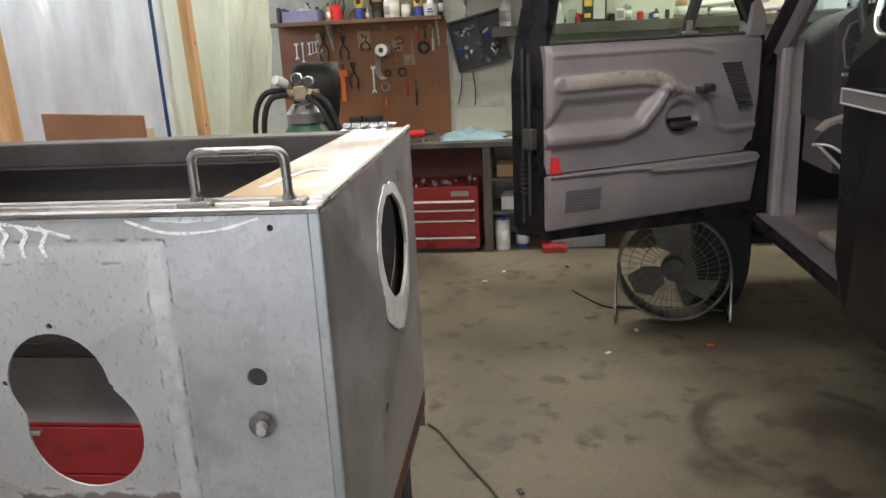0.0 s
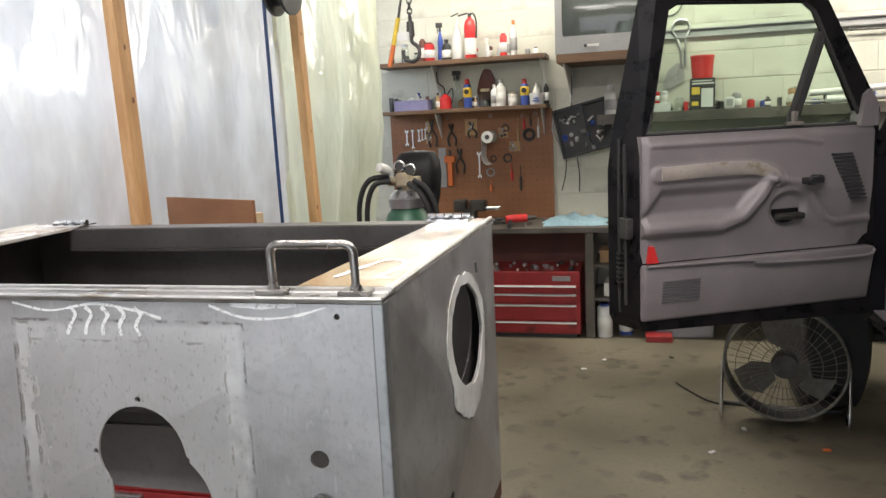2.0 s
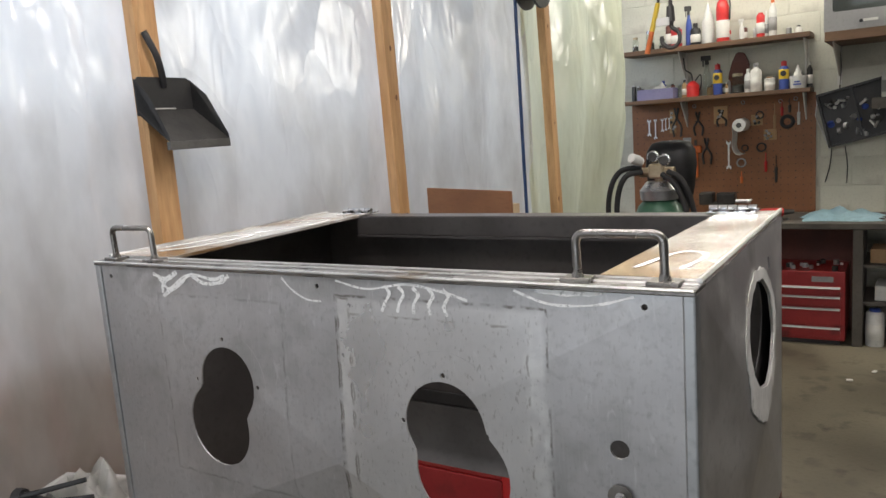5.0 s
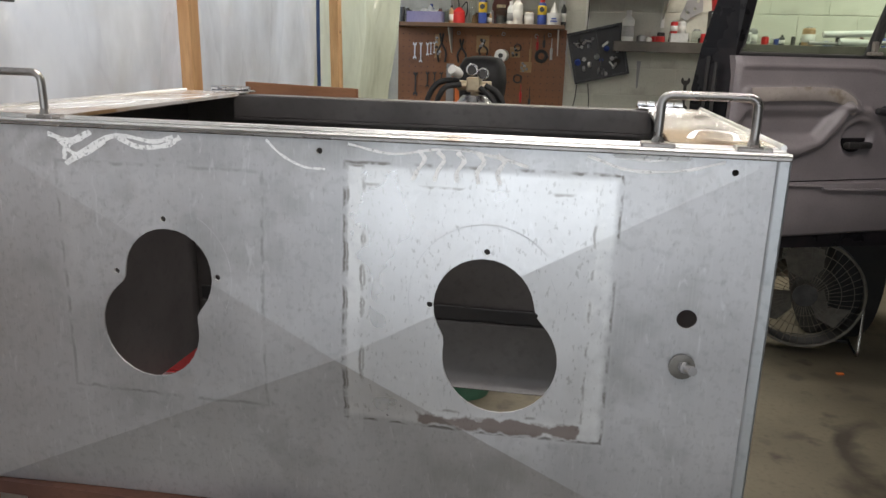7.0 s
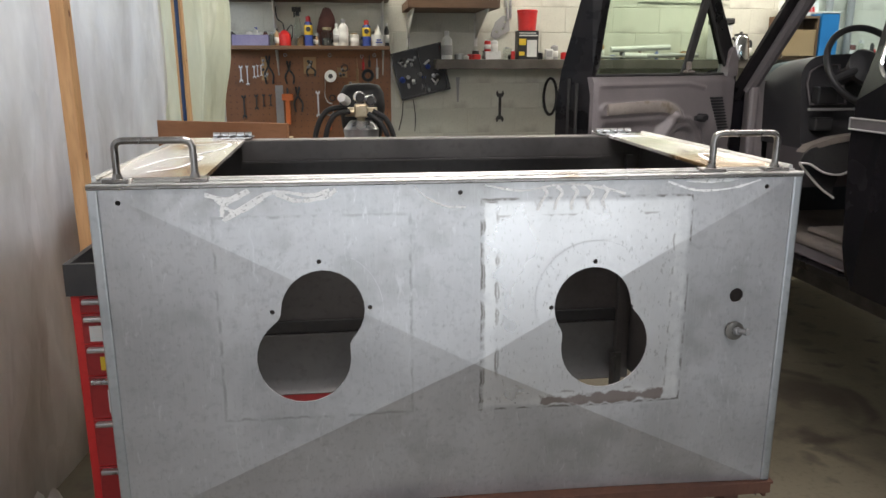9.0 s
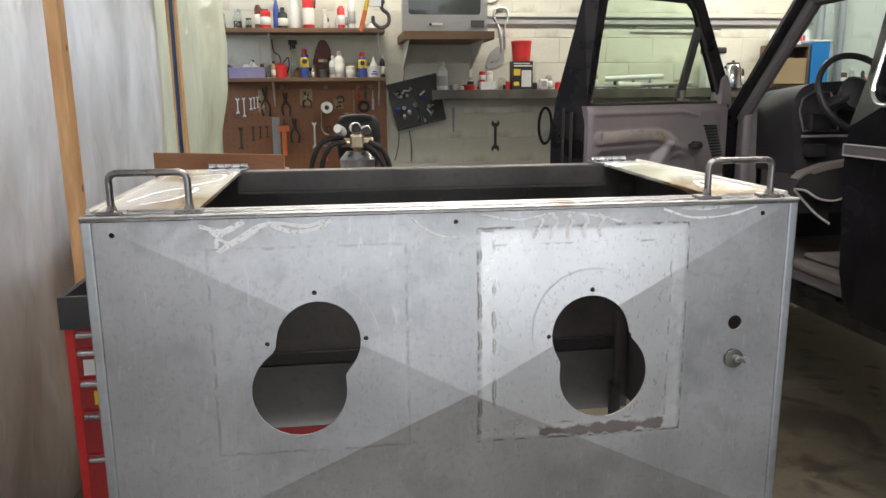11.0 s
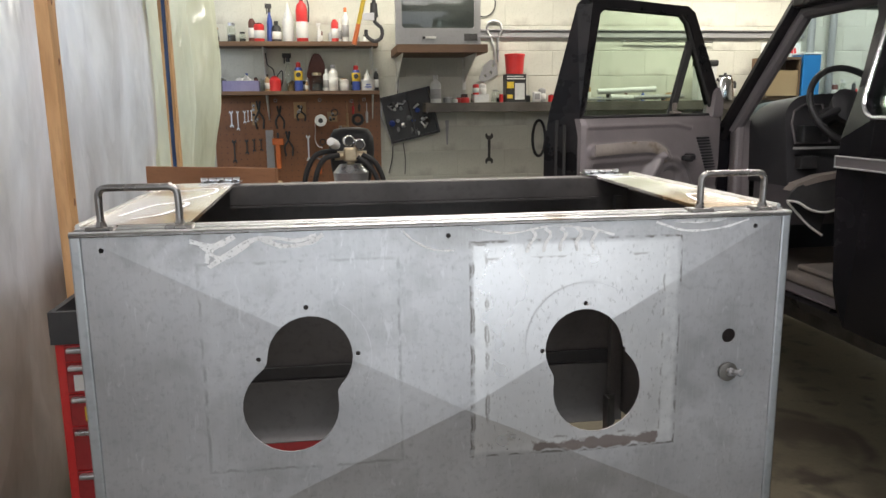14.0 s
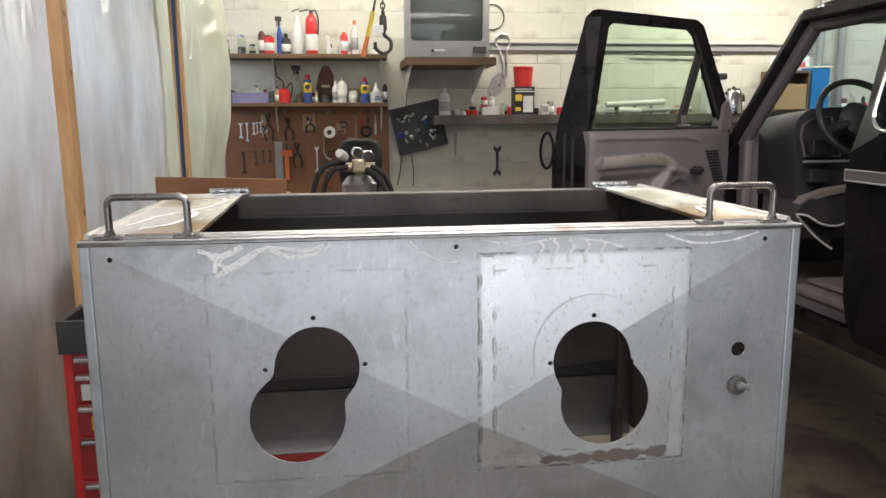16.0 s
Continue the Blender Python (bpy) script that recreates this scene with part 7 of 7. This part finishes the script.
bm = B()
cube(bm, 0.115, -0.112, -0.025, 0.135, 0.202, 0.004, 0.002)
part("lip", bm, mat("pan_lip", (0.10, 0.098, 0.095), (0.14, 0.136, 0.13), 9, (0.3, 0.5), 0.4, 0.1), pan)
bm = B()
tube(bm, spline([(0.006, 0.01, 0.20), (0.02, -0.005, 0.25), (0.03, -0.03, 0.31), (0.012, -0.06, 0.39)], 5), 0.013, 10)
part("handle", bm, BLACK, pan, "", 50)
part("scuffed_fold", tube(B(), [(0.008, -0.115, 0.124), (0.008, 0.055, 0.124)], 0.0028, 6), OFFWHITE, pan, "pale line along the fold")

# ---- beside and under the box ----
bin_ = thing("plastic_bin", "white plastic bin heaped with rags and dark scraps", "bin", pose(-1.21, 0.253, 0, 0, 0, 18))
H = 0.148
bm = B()
outer = [(-H, -H), (H, -H), (H, H), (-H, H)]
for lv, (z, k) in enumerate(((0.0, 0.82), (0.012, 0.83), (0.60, 0.985), (0.64, 1.0))):
    ring = [bm.verts.new((x * k, y * k, z)) for x, y in outer]
    if lv:
        for i in range(4):
            bm.faces.new((low[i], low[(i + 1) % 4], ring[(i + 1) % 4], ring[i]))
    else:
        bm.faces.new(ring[::-1])
    low = ring
bmesh.ops.bevel(bm, geom=[e for e in bm.edges if abs(e.verts[0].co.z - e.verts[1].co.z) > 0.005], offset=0.025, segments=3, affect="EDGES")
bmesh.ops.solidify(bm, geom=bm.faces[:], thickness=0.004)
part("bin_body", bm, OFFWHITE, bin_, "", 40)
for c in ((-H - 0.014, -H - 0.014, H + 0.014, -H + 0.004), (-H - 0.014, H - 0.004, H + 0.014, H + 0.014), (-H - 0.014, -H + 0.004, -H + 0.004, H - 0.004), (H - 0.004, -H + 0.004, H + 0.014, H - 0.004)):
    bm = B()
    cube(bm, c[0], c[1], 0.635, c[2], c[3], 0.66, 0.007)
    part("rim", bm, WHITE, bin_, "", 40)
bm = B()
cube(bm, -H + 0.02, -H + 0.02, 0.55, H - 0.02, H - 0.02, 0.60, 0.02)
part("fill", bm, BROWN, bin_)
rag("white_rag", -1.20, 0.31, 0.60, 0.27, 0.22, 0.15, OFFWHITE, "crumpled dirty white rag heaped in the bin", 24)
rag("grey_rag", -1.24, 0.20, 0.60, 0.2, 0.16, 0.08, TVGREY, "grey rag lying in the bin", 27)
for k, (a, b, r) in enumerate((((-1.34, 0.10, 0.675), (-1.10, 0.24, 0.695), 0.012), ((-1.33, 0.16, 0.69), (-1.12, 0.20, 0.675), 0.016), ((-1.30, 0.13, 0.70), (-1.17, 0.27, 0.72), 0.009), ((-1.055, 0.135, 0.71), (-1.035, 0.115, 0.635), 0.009))):
    bm = B()
    rod(bm, a, b, r, r * 0.8, 8)
    rod(bm, a, tuple(Vector(a).lerp(Vector(b), 0.12)), r * 1.5, seg=8)
    solo("metal_scrap", bm, BLACK, "dark metal scrap lying across the bin", "scrap", group="scraps")
for k, (x, y, a, L, w) in enumerate(((-0.62, 0.50, 35, 0.62, 0.09), (-0.70, 0.62, 52, 0.6, 0.07), (-0.50, 0.62, 20, 0.5, 0.1))):
    bm = B()
    cube(bm, 0, -w / 2, 0, L, w / 2, 0.022, 0.002)
    solo("lumber_offcut", bm, FLAT_WOOD, "pale rough lumber offcut leaning under the stand", "board", pose(x - 0.25, y, 0.02 + 0.03 * k, 0, -38 - 4 * k, a), "lumber offcuts")
for k, (x, y, a) in enumerate(((-0.78, -0.05, 10), (-0.9, 0.6, -20), (-1.05, 0.72, 40))):
    bm = B()
    cube(bm, -0.2, -0.14, 0, 0.2, 0.14, 0.012 + 0.01 * k, 0.002)
    solo("card_sheet", bm, (CARD, FLAT_WOOD, PLYWOOD)[k], "flat piece of scrap board on the floor", "board", pose(x, y, 0.004 + 0.03 * k, 0, 0, a), "scrap boards")

rag("crumpled_plastic", -1.14, 0.98, 0.0, 0.32, 0.66, 0.34, OFFWHITE, "dirty crumpled plastic sheeting heaped on the floor beside the cabinet", 33, "plastic heap")

# ---- floor fan and scraps on the floor ----
DUSTY = mat("dusty_grille", (0.13, 0.12, 0.10), (0.20, 0.185, 0.155), 20, (0.7, 0.9), 0.1, 0.2)
fan = thing("floor_fan", "dusty round floor fan with a tubular metal stand", "fan", pose(1.56, 3.16, 0.335, 0, 0, -8))
FR = 0.285
for y in (-0.075, 0.075):
    bm = B()
    tube(bm, [(FR * math.cos(k * math.tau / 40), y, FR * math.sin(k * math.tau / 40)) for k in range(40)], 0.008, 6, True)
    part("cage_ring", bm, DUSTY, fan)
bm = B()
plate(bm, ring_loop(0, 0, FR + 0.008, FR + 0.008, 40), [ring_loop(0, 0, FR - 0.004, FR - 0.004, 40)], 0.15, lambda u, v, w: Vector((u, -0.075 + w, v)))
part("hoop", bm, BLACK, fan)
for k in range(44):
    a = k * math.tau / 44
    bm = B()
    tube(bm, [(0.06 * math.cos(a), -0.105, 0.06 * math.sin(a)), (0.18 * math.cos(a + 0.1), -0.10, 0.18 * math.sin(a + 0.1)), (FR * math.cos(a + 0.15), -0.075, FR * math.sin(a + 0.15))], 0.0016, 4)
    part("grille_wire", bm, DUSTY, fan)
for r in (0.11, 0.17, 0.23):
    part("cage_ring", tube(B(), [(r * math.cos(k * math.tau / 36), -0.105 + 0.02 * (r / FR) ** 2, r * math.sin(k * math.tau / 36)) for k in range(36)], 0.002, 4, True), DUSTY, fan)
part("hub", lathe(B(), [(0, -0.03), (0.06, -0.03), (0.065, 0.03), (0.05, 0.12), (0, 0.13)], 18, pose(0, -0.07, 0, -90, 0, 0)), DSTEEL, fan, "", 40)
for k in range(3):
    bm = B()
    plate(bm, [(0.05, -0.03), (0.12, -0.10), (0.22, -0.11), (0.255, 0.0), (0.2, 0.08), (0.1, 0.06)], [], 0.004, lambda u, v, w: Vector((u, v * 0.35 + w, v)))
    b = part("blade", bm, DUSTY, fan)
    b.matrix_local = pose(0, 0, 0, 0, k * 120 + 20, 0)
for s in (-1, 1):
    bm = B()
    tube(bm, arc([(s * 0.295, 0, 0.0), (s * 0.30, -0.02, -0.20), (s * 0.30, -0.04, -0.322), (s * 0.30, 0.22, -0.322)], 5, 0.04), 0.010, 8)
    part("stand_leg", bm, CHROME, fan, "bright tubular leg", 60)
bm = B()
tube(bm, [(-0.30, 0.2, -0.322), (0.30, 0.2, -0.322)], 0.010, 8)
part("stand_bar", bm, DSTEEL, fan)
for nm, pts, r, m, lab in (("extension_lead", [(1.28, 3.38, 0.006), (1.2, 3.45, 0.006), (1.1, 3.62, 0.006), (1.06, 3.70, 0.008)], 0.005, BLACK, "dark power cord lying on the concrete"), ("garden_hose", [(0.36, 2.02, 0.008), (0.42, 1.95, 0.008), (0.55, 1.72, 0.008), (0.67, 1.51, 0.008), (0.80, 1.15, 0.008), (0.95, 0.6, 0.008)], 0.006, mat("olive_cord", (0.07, 0.085, 0.05), (0.10, 0.115, 0.07), 12, (0.5, 0.7)), "thin olive green cord trailing over the floor")):
    bm = tube(B(), spline(pts, 8), r, 6)
    solo(nm, bm, m, lab, "cord", smooth=60)
rnd = random.Random(3)
for k, (x, y) in enumerate(((1.18, 2.75), (1.36, 3.05), (0.62, 4.1), (1.05, 4.2), (0.75, 1.55), (1.7, 2.85), (0.5, 3.9), (1.45, 4.0))):
    bm = B()
    cube(bm, -0.018, -0.01, 0, 0.018, 0.01, 0.008, 0.002)
    solo("litter", bm, (WHITE, WHITE, OFFWHITE, DSTEEL, BLACK, ORANGE, OFFWHITE, WHITE)[k], "small scrap lying on the concrete floor", "litter", pose(x, y, 0.001, 0, 0, rnd.uniform(0, 180)), "floor scraps")
# dark cover hanging off the seat
cover = thing("seat_cover", "dark torn cover with pale frayed edges on the car seat", "seat cover")


def flap(outline, y0, lean, edge, seed):
    def put(u, v, w):
        return Vector((u, y0 - lean * (1.27 - v) - 0.10 * (2.05 - u) + 0.02 * noise.noise(Vector((u * 9, v * 9, seed))) + w, v))
    f = part("flap", plate(B(), outline, [], 0.008, put), BLACK, cover, "dark torn cloth flap", 60)
    part("frayed_edge", tube(B(), spline([put(u, v, -0.001) for u, v in edge], 5), 0.0055, 6), OFFWHITE, f, "pale frayed edge", 60)


flap([(1.76, 1.165), (1.785, 1.20), (1.82, 1.222), (1.90, 1.25), (2.0, 1.268), (2.22, 1.28), (2.22, 1.16), (2.08, 1.145), (2.02, 1.125), (1.95, 1.11), (1.88, 1.12), (1.82, 1.155)], 1.93, 0.25, [(1.76, 1.165), (1.82, 1.155), (1.88, 1.12), (1.95, 1.11), (2.02, 1.125), (2.08, 1.145)], 3)
flap([(1.80, 1.15), (1.86, 1.09), (1.91, 1.04), (1.965, 1.0), (1.955, 1.02), (1.99, 1.09), (2.0, 1.13), (1.88, 1.14)], 1.98, 0.2, [(1.80, 1.15), (1.86, 1.09), (1.91, 1.04), (1.965, 1.0)], 8)
bm = B()
prism(bm, [(1.79, 1.205), (1.82, 1.235), (1.92, 1.268), (2.05, 1.285), (2.22, 1.29), (2.22, 1.265), (2.05, 1.262), (1.92, 1.24)], 1.90, 1.96, "y")
part("piping", bm, CARPET, cover, "tan padded rim")
mat_ = thing("floor_mat", "worn tan rubber mat folded on the cab floor", "floor mat", pose(2.15, 1.80, 0.78))
bm = B()
cube(bm, -0.30, -0.22, 0.0, 0.30, 0.22, 0.045, 0.015)
cube(bm, -0.24, -0.20, 0.045, 0.30, 0.20, 0.075, 0.015)
part("mat_body", bm, CARPET, mat_, "", 50)


# ---- chalk and pencil marks on the steel box ----
def mark(pts, r, m, name="chalk_mark", up=(0, -1, 0)):
    """A flat stroke of uneven width."""
    rk = random.Random(int(abs(pts[0][0]) * 1e4))
    line, up = [Vector(p) for p in spline(pts, 9)], Vector(up)
    bm, w, prev = B(), 1.0, None
    for i, p in enumerate(line):
        d = (line[min(i + 1, len(line) - 1)] - line[max(i - 1, 0)]).cross(up).normalized()
        w = 0.6 * w + 0.4 * rk.uniform(0.5, 1.6)
        q = p + up * 0.0006
        now = bm.verts.new(q - d * r * w), bm.verts.new(q + d * r * w)
        if prev:
            bm.faces.new((prev[0], prev[1], now[1], now[0]))
        prev = now
    return part(name, bm, m, steel_box)


def on_front(x, z):
    return (x, crease(x, z) - 0.0006, z)


for line in ([(-0.38, 1.385), (-0.35, 1.365), (-0.31, 1.385), (-0.37, 1.352), (-0.30, 1.392), (-0.24, 1.388), (-0.21, 1.395)], [(-0.08, 1.398), (-0.06, 1.38), (-0.03, 1.366), (0.0, 1.364)], [(0.03, 1.398), (0.09, 1.388), (0.16, 1.398), (0.22, 1.390), (0.26, 1.380)], [(0.33, 1.398), (0.38, 1.383), (0.44, 1.385), (0.49, 1.398)]):
    mark([on_front(*p) for p in line], 0.0028 if line[0][0] < -0.2 else 0.0017, CHALK)
mark([on_front(*p) for p in [(-0.395, 1.392), (-0.36, 1.384), (-0.33, 1.397), (-0.365, 1.378), (-0.372, 1.358)]], 0.0036, CHALK)
mark([on_front(*p) for p in [(-0.29, 1.392), (-0.26, 1.380), (-0.22, 1.384), (-0.20, 1.396)]], 0.0032, CHALK)
mark([on_front(*p) for p in [(0.36, 1.401), (0.41, 1.398), (0.45, 1.401)]], 0.0034, CHALK)
for k in range(5):
    x = 0.125 + k * 0.025
    mark([on_front(x - 0.004, 1.394), on_front(x + 0.005, 1.384), on_front(x - 0.003, 1.370), on_front(x - 0.010 + 0.003 * k, 1.356)], 0.0026, CHALK, "chalk_stroke")
for line in ([(-0.53, 0.14), (-0.50, 0.28), (-0.45, 0.30), (-0.46, 0.16), (-0.50, 0.10)], [(-0.47, 0.33), (-0.43, 0.45), (-0.44, 0.55), (-0.52, 0.50)], [(0.46, 0.10), (0.49, 0.22), (0.53, 0.20), (0.52, 0.10)]):
    mark([(x, y, TOP + 0.0032) for x, y in line], 0.0036, CHALK, up=(0, 0, 1))


for cx, cz, r, a0, a1 in ((0.214, 1.205, 0.100, 40, 215), (0.214, 1.200, 0.092, -6, 30), (-0.228, 1.206, 0.096, -28, 60), (-0.228, 1.206, 0.096, 120, 184)):
    mark([on_front(cx + r * math.cos(radians(a)), cz + r * math.sin(radians(a))) for a in range(a0, a1 + 1, 8)], 0.00035, SMUDGE, "scribed_arc")


# ---- blocks of the wall ----
def block_mesh():
    bm = B()
    cube(bm, -0.199, 0.0, -0.0975, 0.199, 0.03, 0.0975, 0.002)
    me = bpy.data.meshes.new("concrete_block")
    bm.to_mesh(me)
    bm.free()
    me.materials.append(BLOCK)
    return me


BM = block_mesh()
for j in range(15):
    for i in range(17):
        x = -1.6 + i * 0.406 + (0.203 if j % 2 else 0)
        ob = new("concrete_block", BM)
        ob.parent = wall_north
        ob.location = (x, YB, 0.1 + j * 0.203)
